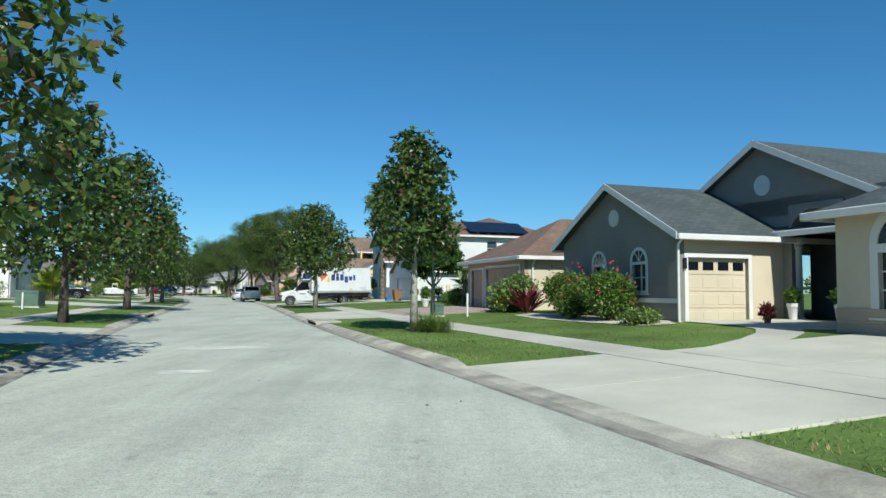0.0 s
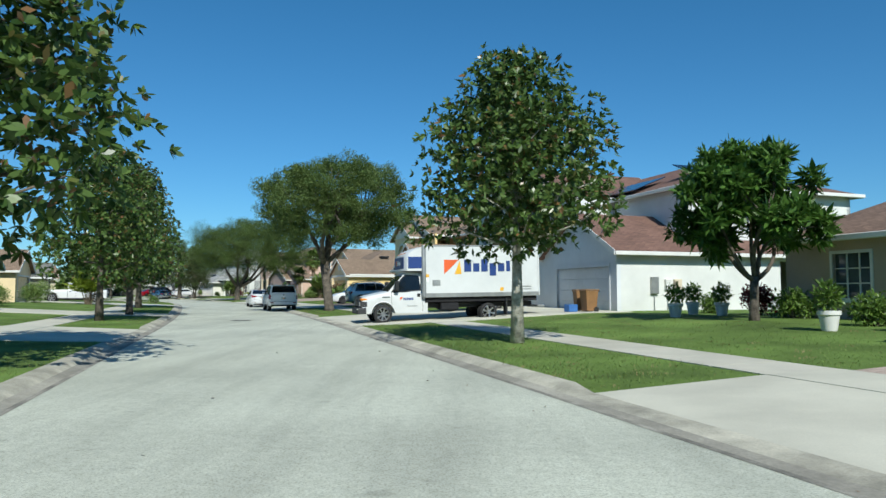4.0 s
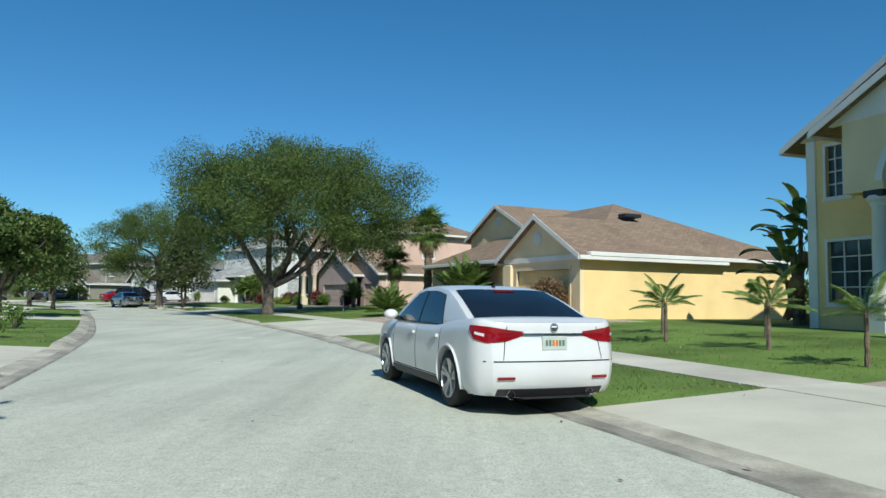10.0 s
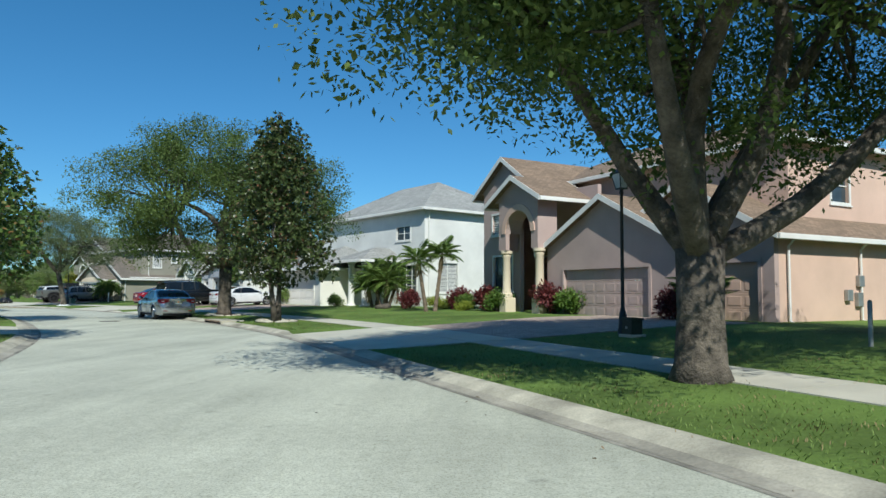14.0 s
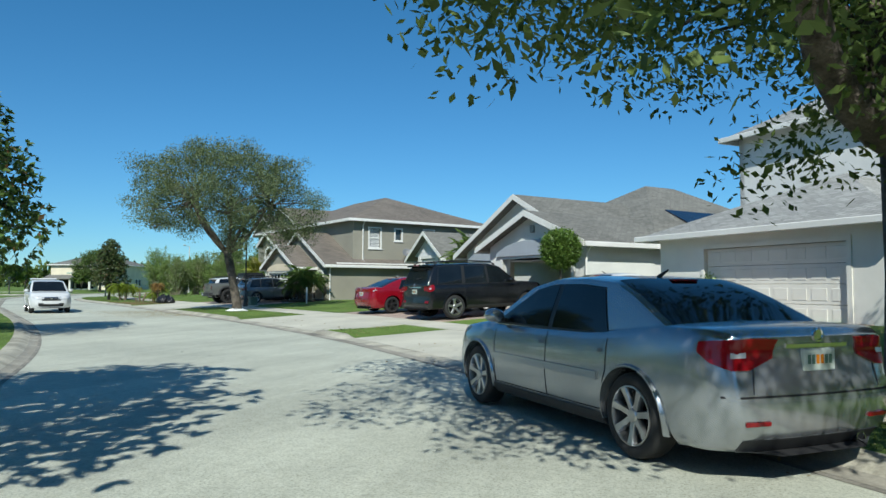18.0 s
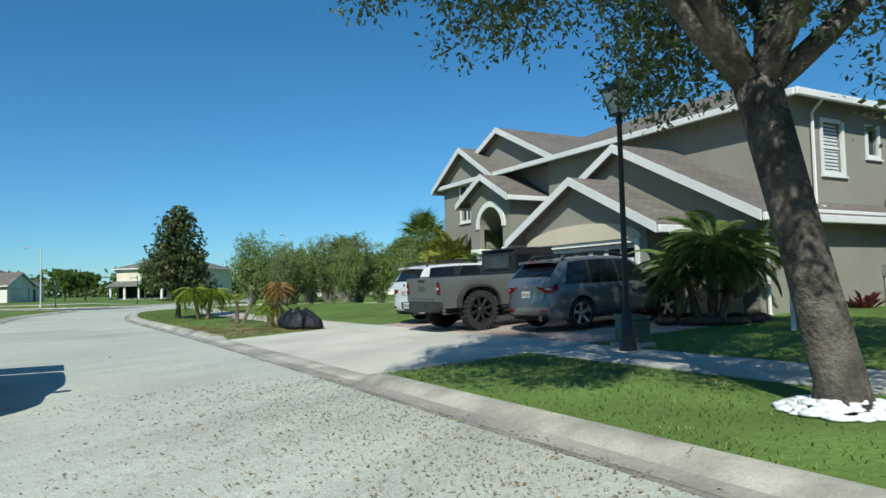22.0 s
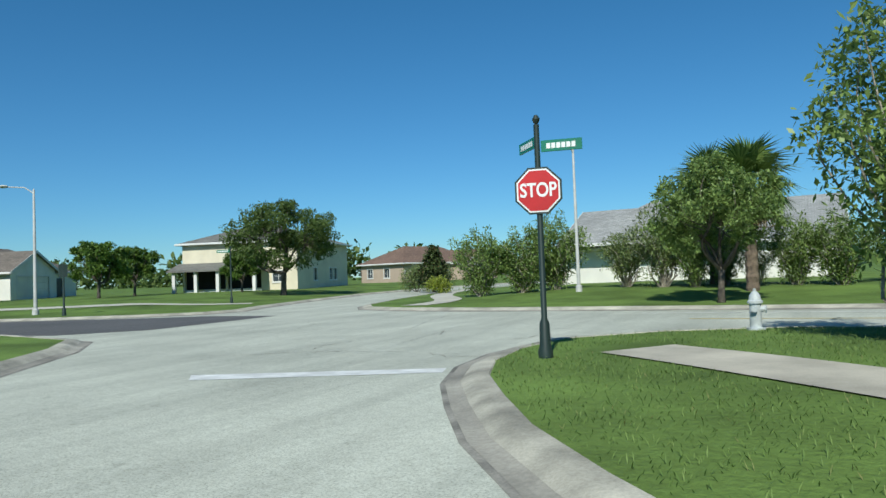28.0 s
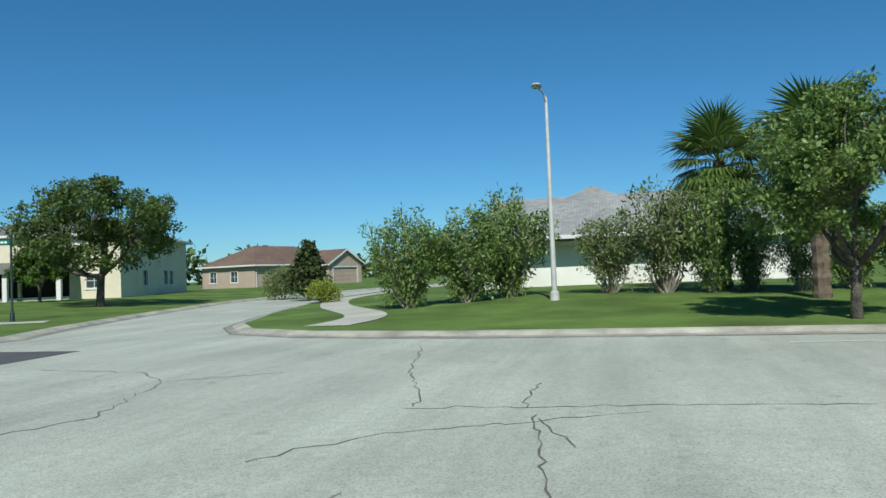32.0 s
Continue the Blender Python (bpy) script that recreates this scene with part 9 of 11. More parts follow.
wb = put(wheeled_bin("brown wheeled refuse bin beside the drive", BRONZE, BRONZE), 62.0, 10.9, 5)
again(wb, 62.9, 11.0, 1.0, "", -8)
bb = thing("storage_tub", on(62.4, 10.2, 12), "small blue plastic tub in front of the bins", "tub")
Solid().box(-0.25, 0.25, -0.2, 0.2, 0, 0.35, 0.03).ob("tub", BLUE, bb)
# tall palm and garden of the white house
put(palm("washingtonia_palm", "tall fan palm with a skirt of dead fronds", 10.4, 0.2, 2.5, "fan", PALMLEAF, 36, 40, droop=0.7, spread=1.75), 71.8, 11.9)
hedge = put(bush("low_hedge", "low clipped hedge under the white house's windows", 1.5, 0.8, HEDGELEAF, 3400, (0.08, 0.05), category="hedge"), 76.2, 10.6)
for s_ in (77.5, 78.8, 80.1, 81.3):
    again(hedge, s_, 10.6, 0.95 + 0.1 * rng.random())
put(areca("feathery areca palm against the white house", 3.0), 77.0, 11.5)
put(tuft("ti_plant", "red-leaved ti plant beside the hedge", 90, 1.0, 0.1, REDLEAF, spread=0.15, category="plant"), 75.4, 10.6)
# garden of the yellow house
yp = put(clump("young_palm", "young palm with slim pale stem and arching fronds on the lawn", [(0, 0, 1.0)], 1.0, PALMLEAF, 9, 0.5, 0.04, 0, 0.85, lift=0.1), 86.5, 9.5, None, 1.15)
for s_, o_, k_ in ((104.4, 6.9, 1.0), (106.6, 8.6, 1.05), (101.5, 7.3, 1.05), (103.6, 9.4, 0.9), (98.4, 6.3, 0.95)):
    again(yp, s_, o_, k_)
put(clump("bird_of_paradise", "tall bird-of-paradise clump with broad dark leaves", [(0, 0, 3.6), (0.7, 0.4, 2.6), (-0.5, 0.6, 3.0), (0.2, -0.6, 1.7), (-0.3, -0.4, 1.2)], 2.3, PALMLEAF, 11, 0.5, 0.09, 2, 0.8, kind="paddle"), 109.4, 17.6)
oval_ring = put(stone_ring("planter_ring", "oval ring of white scalloped edging on the verge", 1.2, 46, 0.085, SIGNWHITE, 1.2), 106.2, 1.75, 0)
oval_ring.scale = (0.9, 1.2, 1)
bed("mulched planting oval on the verge", oval(106.2, 1.75, 1.02, 1.38), DRYLAWN, 0.02)
# garden of the low yellow house
BROWNTWIG = leafy("dry_brown_leaves", (0.12, 0.075, 0.04), (0.24, 0.16, 0.09), 0.6, 0.2)
put(topiary("brown withered ball topiary on a stem", 0.3, 0.75, BROWNTWIG, 6000), 116.3, 11.0)
fy = put(areca("areca palm in front of the yellow wall", 3.4, 9, PALMLEAF, 1.8, 0.5), 124.4, 11.4)
again(fy, 126.2, 11.8, 0.85)
gs = put(bush("shrub", "green shrub beneath the yellow wall", 1.5, 1.3, HEDGELEAF, 3600), 125.4, 11.0, None, 1.5)
again(gs, 127.4, 11.8, 1.55)
again(gs, 124.7, 10.2, 1.0)
again(gs, 125.3, 12.2, 1.7)
again(gs, 128.2, 11.0, 0.9)
again(gs, 129.4, 12.4, 1.3)
put(clump("sago_palm", "large low sago palm with arching fronds", [(0, 0, 0.35)], 1.75, PALMLEAF, 44, 0.42, 0.16, 0, 1.0), 125.9, 7.3)
put(palm("cabbage_palm", "cabbage palm with booted trunk and full crown", 5.55, 0.24, 1.75, "fan", PALMLEAF, 44, 10, droop=0.6, spread=1.7), 132.5, 13.0)
put(palm("fan_palm", "leaning fan palm beside the cabbage palm", 3.4, 0.17, 1.45, "fan", PALMLEAF, 34, 8, (0.0, 0.5), 0.6, 1.6), 134.6, 11.7, 0)
put(tuft("bromeliad", "spiky grey-green plant in the front bed", 60, 0.9, 0.06, OLIVELEAF, category="plant"), 129.0, 10.0)
# garden of the pink house
put(areca("areca palm at the pink house's corner", 2.3, 6, PALMLEAF, 1.2), 145.0, 12.4)
crot = put(bush("croton_bush", "red and green croton bush against the pink house", 1.4, 1.4, REDLEAF, 2600, (0.17, 0.06)), 146.2, 12.4)
grn = put(bush("shrub", "bright green clipped shrub against the pink house", 1.5, 1.2, BUSHLEAF, 3400), 156.2, 12.6)
yel = put(bush("yellow_shrub", "low yellow-green shrub at the corner of the bed", 1.5, 0.8, LIMELEAF, 3000, (0.08, 0.05)), 162.4, 13.2)
for s_, o_, src, k_ in ((157.6, 13.0, crot, 1.05), (159.0, 12.8, grn, 0.8), (160.2, 13.2, crot, 1.0), (161.3, 13.4, yel, 0.8), (158.4, 12.2, yel, 0.7), (153.0, 12.8, crot, 1.15), (151.9, 13.0, grn, 1.0)):
    again(src, s_, o_, k_)
for s_, o_ in ((157.3, 1.7),):
    put(stone_ring("stone_ring", "ring of white stones round the magnolia", 0.72, 11, 0.2, PEBBLE, 0.75), s_, o_)
# garden beside the cream garage
py = put(clump("pygmy_palm", "double pygmy date palm with slim leaning trunks", [(-0.65, 0.2, 2.65), (0.55, -0.2, 2.95)], 1.25, PALMLEAF, 34, 0.75, 0.085, 3, 1.25), 158.4, 10.1, 0)
bp = put(clump("pygmy_palm", "clump of full-crowned pygmy date palms before the white wall", [(-0.5, 0.3, 2.0), (0.45, 0.35, 2.3), (0.1, -0.5, 1.7), (0.7, -0.4, 1.4)], 1.45, PALMLEAF, 26, 0.8, 0.085, 2, 1.2), 165.2, 11.4)
again(bp, 166.8, 11.8, 0.9)
grey_stone = put(stone_ring("boulder", "grey boulder in the front bed", 0.01, 1, 0.4, BARK, 1.1, category="rock"), 163.9, 10.6)
again(sh, 169.4, 10.5, 0.7)
again(crot, 162.8, 11.6, 0.9)
put(stone_ring("stone_ring", "ring of flat pale stones at the oak's foot", 0.82, 15, 0.15, PEBBLE, 0.75), 166.1, 2.05)
bed("reddish bark mulch inside the oak's stone ring", oval(166.1, 2.05, 0.78, 0.78), REDSOIL, 0.05)
# garden of the grey-roofed white house
put(topiary("round clipped ball topiary on a straight stem", 1.7, 0.62, BUSHLEAF, 14000), 181.2, 8.55)
bed("bed of white pebbles round the topiary", oval(181.3, 8.6, 1.0, 1.9), PEBBLE)
put(stone_ring("boulder", "brown rounded boulder on the white pebbles", 0.01, 1, 0.42, DIRT, 0.8, category="rock"), 182.0, 8.2)
put(bush("shrub", "small green shrub at the topiary's foot", 0.6, 0.9, BUSHLEAF, 800), 181.0, 8.9)
again(sh, 177.6, 11.4, 1.05)
put(clump("feather_palm", "bushy feather palm beside the white bay window", [(0, 0, 2.9), (0.5, 0.3, 2.3), (-0.45, 0.35, 2.6), (0.1, -0.5, 1.9)], 1.6, PALMLEAF, 36, 1.15, 0.08), 194.5, 14.6, None, 1.0)
again(yel, 192.4, 13.2, 1.15)
ORANGELEAF = leafy("orange_croton_leaves", (0.2, 0.09, 0.02), (0.5, 0.27, 0.05), 0.4, 0.3)
AGAVE = leafy("striped_agave_leaves", (0.16, 0.18, 0.14), (0.36, 0.37, 0.31), 0.5, 0.2)
bed("bed of white pebbles before the bay window", oval(198.4, 12.6, 1.9, 1.0), SIGNWHITE)
for s_, o_, k_ in ((198.8, 11.0, 1.0), (198.55, 11.65, 1.1), (198.95, 11.4, 0.6)):
    put(stone_ring("white_rock", "tall white painted garden rock", 0.01, 1, 0.2, SIGNWHITE, 2.0, category="rock"), s_, o_, None, k_)
put(bush("croton_bush", "orange and green croton bush beside the white rocks", 0.8, 0.75, ORANGELEAF, 1500, (0.16, 0.06)), 199.0, 12.3)
put(pot("white urn holding a striped agave", 0.2, 0.45, WHITE, None), 198.35, 12.75)
put(tuft("agave", "large spiky grey-green striped agave in an urn", 110, 0.95, 0.075, AGAVE, spread=0.12, category="plant"), 198.35, 12.75, None, 1.0, 0.93)
put(bush("yellow_shrub", "low golden-green shrub at the urn's foot", 0.75, 0.6, LIMELEAF, 1400, (0.07, 0.045)), 198.0, 13.1)
put(pot("square white pot of upright yellow-edged leaves", 0.17, 0.3, WHITE, None), 197.75, 13.6)
put(tuft("snake_plant", "stiff yellow-edged snake plant in a white pot", 46, 0.6, 0.07, LIMELEAF, spread=0.12, category="plant"), 197.75, 13.6, None, 1.0, 0.78)
put(pot("wide white planter bowl with a bronze-leaved bush", 0.34, 0.42, WHITE, REDLEAF, 0.7), 197.0, 15.2)
put(stone_ring("stone_ring", "heap of white stones at the tree's foot", 0.5, 26, 0.05, SIGNWHITE, 0.9, 230, heap=0.16), 197.4, 2.1)
# garden of the olive house
put(clump("pygmy_palm", "clump of pygmy date palms with rocks at the foot", [(-0.45, 0.2, 1.45), (0.5, 0.1, 1.7), (0.05, -0.5, 1.2), (0.2, 0.6, 1.5)], 1.25, PALMLEAF, 38, 1.0, 0.07, 2, 1.15, lift=0.15), 204.2, 8.6)
put(stone_ring("rock_edging", "ring of brown rocks round the pygmy palms", 1.05, 13, 0.2, DIRT, 0.8), 204.2, 8.6)
yar = put(areca("yellowing areca palm at the lawn's edge", 3.4, 9, YELLOWPALM, 1.7, 0.6), 220.0, 11.8)
again(yar, 226.0, 15.0, 1.1)
again(bp, 217.6, 12.2, 0.9)
again(crot, 216.6, 10.8, 0.9)
wu = put(pot("white garden urn on the lawn", 0.22, 0.45, WHITE, YELLOWPALM, 0.4), 219.2, 10.4)
again(wu, 218.0, 10.8, 0.7)
put(pot("pale green pot with a lanky leafy plant", 0.26, 0.5, STUCCO["cream"], LIMELEAF, 1.0), 216.9, 10.2)
put(pot("white tub with an orange-leaved plant", 0.2, 0.32, WHITE, REDLEAF, 0.6), 218.6, 10.9)
bench = thing("garden_bench", on(220.2, 10.4, 10), "low white stone garden bench", "bench")
Solid().box(-0.25, 0.25, -0.85, 0.85, 0.25, 0.32, 0.02).ob("seat", WHITE, bench)
for y_ in (-0.5, 0.5):
    Solid().box(-0.18, 0.18, y_ - 0.08, y_ + 0.08, 0, 0.25, 0.03).ob("leg", WHITE, bench)
put(clump("pygmy_palm", "yellow-green pygmy palm with two splayed trunks on the verge", [(-0.42, 0.05, 1.3), (0.42, -0.05, 1.22)], 0.95, LIMEPALM, 44, 1.35, 0.075, 0, 0.9, lift=0.45), 225.25, 2.05, 0)
put(clump("pygmy_palm", "half-dead pygmy palm with dry hanging fronds", [(-0.12, 0.1, 1.25), (0.15, -0.1, 1.35)], 0.62, DRYPALM, 22, 1.2, 0.055, 14, 0.9, lift=0.45), 215.55, 2.4)
put(clump("pygmy_palm", "small yellow-green palm beside the half-dead one", [(0.0, 0.0, 0.75), (0.15, 0.12, 0.6)], 0.6, LIMEPALM, 16, 1.2, 0.05, 2, 0.8, lift=0.4), 215.9, 2.3)
put(clump("pygmy_palm", "nearly bare palm trunk with a few upright yellowed fronds", [(0, 0, 0.82)], 0.5, YELLOWPALM, 8, 0.8, 0.062, 3, 0.6), 219.75, 2.15)


def palm_stump(label, h, r, lean):
    t = thing("palm_stump", Matrix(), label, "palm stump", "palms")
    k = 9
    Solid().tube([(lean * (i / k) ** 1.3, 0.02 * math.sin(i), -0.06 + (h + 0.06) * i / k) for i in range(k + 1)], [r * (1.25 - 0.3 * i / k) * (1.14 if i % 2 else 0.9) for i in range(k + 1)], 9).ob("stem", PALMBARK, t)
    for i in range(5):
        a = i * 1.3
        Solid().tube([(lean * 0.9, 0, h * 0.93), (lean + 0.07 * math.cos(a), 0.07 * math.sin(a), h + 0.05)], [0.022, 0.01], 5).ob("leaf_base", STRAW, t)
    return t


put(palm_stump("dead palm trunk leaning aside, shaggy with old leaf bases", 0.66, 0.058, 0.24), 219.42, 2.3, 0)
put(palm_stump("broken low palm stump beside the bare trunk", 0.24, 0.065, -0.1), 219.85, 1.98, 0)


def rubbish_bag(label, r):
    t = thing("rubbish_bag", Matrix(), label, "rubbish bag", "rubbish bags")
    so = Solid().lathe([(0.0, 0.0), (r * 0.8, 0.0), (r * 1.02, r * 0.15), (r * 1.08, r * 0.4), (r * 1.06, r * 0.65), (r * 1.0, r * 0.9), (r * 0.9, r * 1.1), (r * 0.72, r * 1.3), (r * 0.48, r * 1.42), (r * 0.22, r * 1.48), (r * 0.1, r * 1.56), (r * 0.16, r * 1.7), (0.02, r * 1.66)], 44)
    ph = rng.random(4) * 6
    bulge = []
    for x, y, z in so.v:
        a, v = math.atan2(y, x), z / r
        fold = 0.1 * math.sin(9 * a + 4 * v + ph[0]) * math.sin(5 * v + ph[1]) + 0.11 * abs(math.sin(7 * a - 6 * v + ph[2])) + 0.07 * abs(math.sin(13 * a + 8 * v + ph[3])) + 0.025 * rng.normal() - 0.1
        k = 1 + fold + 0.08 * math.sin(2 * a + ph[1])
        bulge.append((x * k + 0.08 * z, y * k, z * (1 + 0.08 * math.sin(3 * a + ph[0]) + 0.02 * rng.normal())))
    so.v = bulge
    so.ob("bag", BAG, t, smooth="all")
    return t


# fittings beside the olive house
OM = pose(*spot(208, 0), 0, 0, 0, heading(208))
dish = thing("satellite_dish", OM @ pose(16.1, -4.02, 3.1), "grey satellite dish on the eave of the olive house", "satellite dish")
Solid().tube([(0, 0, -0.1), (0, 0, 0.3), (0.03, -0.08, 0.55)], 0.025, 7).ob("mast", STEEL, dish)
bowl = Solid().lathe([(0.0, 0.0), (0.12, 0.015), (0.24, 0.06), (0.31, 0.11), (0.32, 0.11), (0.24, 0.045), (0.12, 0.0), (0.0, -0.015)], 20).ob("reflector", GREYPLASTIC, dish, smooth="all")
bowl.matrix_basis = pose(0.03, -0.12, 0.6, 62, 0, -25)
Solid().tube([(0.03, -0.1, 0.42), (-0.1, -0.5, 0.4), (-0.12, -0.55, 0.5)], 0.018, 6).ob("arm", STEEL, dish)
Solid().box(-0.16, -0.08, -0.6, -0.5, 0.48, 0.58, 0.02).ob("receiver", GREYPLASTIC, dish)
ac = thing("air_conditioner", OM @ pose(17.6, -4.25, 0.5), "grey outdoor air-conditioning unit beside the olive wall", "air conditioner")
Solid().box(-0.36, 0.36, -0.36, 0.36, -0.1, 0.06, 0.01).ob("base", GREYPLASTIC, ac)
Solid().box(-0.32, 0.32, -0.32, 0.32, 0.06, 0.66, 0.03).ob("casing", STEEL, ac)
for z_ in np.linspace(0.12, 0.6, 9):
    Solid().box(-0.335, 0.335, -0.335, 0.335, z_ - 0.012, z_ + 0.012).ob("louvre", GREYPLASTIC, ac)
Solid().lathe([(0.3, 0.66), (0.3, 0.7), (0.26, 0.7), (0.0, 0.68)], 16).ob("fan_guard", BLACK, ac)
tp_ = tuft("ti_plant", "small dark red ti plant against the olive wall", 60, 0.6, 0.1, REDLEAF, spread=0.15, category="plant")
tp_.matrix_world = OM @ pose(13.7, -4.35, 0.5)
rb = put(rubbish_bag("full black plastic rubbish bag on the verge", 0.34), 214.15, 2.75)
again(rb, 213.75, 2.4, 1.08)
again(rb, 214.6, 2.45, 1.0)
again(rb, 213.4, 2.75, 0.8)

# ---- boulevard planting ----
hs = [tall_shrub("tall_shrub", lab, h, w, lf, n, bare=b) for lab, h, w, lf, n, b in (
    ("tall loose hedge shrub with bare pale stems", 5.2, 3.6, HEDGELEAF, 9500, 0.34), ("tall loose hedge shrub, olive green, bare at the foot", 5.2, 3.3, OLIVEHEDGE, 9500, 0.28), ("dark green tall hedge shrub", 4.6, 3.4, HEDGELEAF, 9500, 0.2), ("bushy green shrub of the far hedge", 3.2, 3.2, HEDGELEAF, 8200, 0.12), ("open olive-green shrub of the far hedge", 3.3, 3.0, OLIVEHEDGE, 6000, 0.3))]
first = [True] * 5


def shrub_at(k, x, y, scale, fat=1.0):
    m = at_xy(x, y, rng.random() * 360) @ Matrix.Scale(scale, 4)
    if first[k]:
        first[k] = False
        hs[k].matrix_world = m
        return hs[k]
    c = copy_thing(hs[k], at_xy(x, y, rng.random() * 360))
    c.scale = (scale * fat, scale * fat, scale)
    return c


for k_, x_, y_, z_, f_ in ((0, -115.4, 208.6, 1.02, 1.0), (2, -113.2, 208.5, 1.0, 0.8), (1, -111.7, 208.6, 0.8, 0.9), (2, -110.2, 208.6, 1.03, 0.72), (1, -108.6, 208.5, 0.98, 1.0)):
    shrub_at(k_, x_, y_, z_, f_)
for i in range(3, 20):
    x_ = -114.6 + i * 2.35 + 1.0 + rng.normal() * 0.3
    shrub_at([0, 1, 2, 1, 2][i % 5], x_, 208.6 + 0.6 * math.sin(i * 1.7) - max(0, i - 8) * 0.18, 0.82 + 0.16 * rng.random() + (0.08 if i in (9, 10, 11) else 0))
for i in range(9):
    shrub_at([1, 0, 2][i % 3], -110 + i * 4.6, 205.6 - max(0, i - 3) * 0.35, 0.55 + 0.3 * rng.random())
sabal = palm("cabbage_palm", "cabbage palm rising from the hedge", 4.5, 0.2, 2.2, "fan", PALMLEAF, 46, 8, droop=0.5, spread=1.7)
sabal.matrix_world = at_xy(-102.2, 210.6)
for x_, y_, k_ in ((-97.8, 209.4, 0.98), (-86.8, 206.6, 1.0), (-93.5, 208.6, 0.85)):
    c_ = copy_thing(sabal, at_xy(x_, y_, rng.random() * 360))
    c_.scale = (k_,) * 3
# across the boulevard
for k_, x_, y_, z_, f_ in ((3, -131.4, 227.5, 0.98, 1.25), (3, -129.6, 228.4, 0.94, 1.15), (3, -128.3, 229.5, 1.12, 0.95), (4, -124.8, 229.5, 0.84, 1.15), (4, -123.0, 229.0, 1.08, 0.9), (3, -121.6, 228.6, 1.06, 0.8), (3, -120.4, 229.0, 0.78, 0.8), (4, -119.1, 228.3, 0.6, 0.9), (3, -117.6, 228.5, 0.85, 0.9)):
    shrub_at(k_, x_, y_, z_, f_)
for i in range(11):
    shrub_at([3, 4, 3][i % 3], -115.6 + i * 2.3 + rng.normal() * 0.25, 228.0 + 0.5 * math.sin(i * 2.1) - i * 0.08, 0.85 + 0.25 * rng.random())
for x_, y_, k_ in ((-119.1, 226.0, 0.93), (-121.0, 230.6, 0.98), (-112.0, 226.5, 0.9)):
    c_ = copy_thing(sabal, at_xy(x_, y_, rng.random() * 360))
    c_.scale = (k_,) * 3
big = oak("yaupon_tree", "leafy multi-limbed tree with pale trunk on the boulevard verge", 4.6, 4.8, 1.2, HEDGELEAF, BARK, 20000, (0.105, 0.05), 0.1, low=0.26, blobs_n=50)
big.matrix_world = at_xy(-119.7, 221.0)
for x_, y_, k_ in ((-107.5, 212.0, 0.95), (-103.8, 213.2, 1.1), (-95.0, 211.5, 1.05), (-89.5, 211.0, 1.0), (-76.0, 208.5, 1.1)):
    copy_thing(big, at_xy(x_, y_ - 2.6, rng.random() * 360) @ Matrix.Scale(k_ * 0.85, 4))
farm = oak("oak_tree", "rounded dark oak across the junction", 7.3, 9.0, 1.8, OAKLEAF, BARK, 16000, (0.19, 0.095), 0.2, low=0.2, blobs_n=60)
farm.matrix_world = at_xy(-152.6, 237.3)
small = oak("small_tree", "small rounded tree with bright green leaves", 4.5, 4.6, 1.3, BUSHLEAF, BARK, 9000, (0.2, 0.09), 0.11, low=0.24, blobs_n=30)
small.matrix_world = at_xy(-165.5, 231.0)
for x_, y_, k_ in ((-168.6, 236.6, 0.95), (-160.0, 240.5, 0.8)):
    copy_thing(small, at_xy(x_, y_, 70) @ Matrix.Scale(k_, 4))
for x_, y_, k_ in ((-175.0, 222.0, 0.95), (-182.0, 216.5, 1.05), (-171.5, 205.5, 0.9), (-160.5, 196.5, 1.05), (-190.0, 226.0, 1.2)):
    copy_thing(farm, at_xy(x_, y_, rng.random() * 360) @ Matrix.Scale(k_, 4))
drk = magnolia("small_magnolia", "small dark conical magnolia on the corner lawn", 3.6, 2.4, 0.5, DARKLEAF, BARK, 5200, (0.2, 0.09), 0.09, 0.55)
drk.matrix_world = at_xy(-143.0, 243.5)
lime = bush("lime_bush", "low rounded lime-green bush on the island", 1.7, 1.3, LIMELEAF, 3000)
lime.matrix_world = at_xy(-138.9, 236.9)
ol = bush("olive_bush", "rounded olive-green bush on the island", 3.2, 2.6, OLIVEHEDGE, 5200, (0.16, 0.07))
ol.matrix_world = at_xy(-146.5, 247.0)
copy_thing(ol, at_xy(-152.5, 262.0, 50))
lp = palm("pygmy_palm", "feather palm on the corner lawn", 1.9, 0.14, 1.6, "feather", PALMLEAF, 24, 0, droop=0.55)
lp.matrix_world = at_xy(-136.5, 201.2)

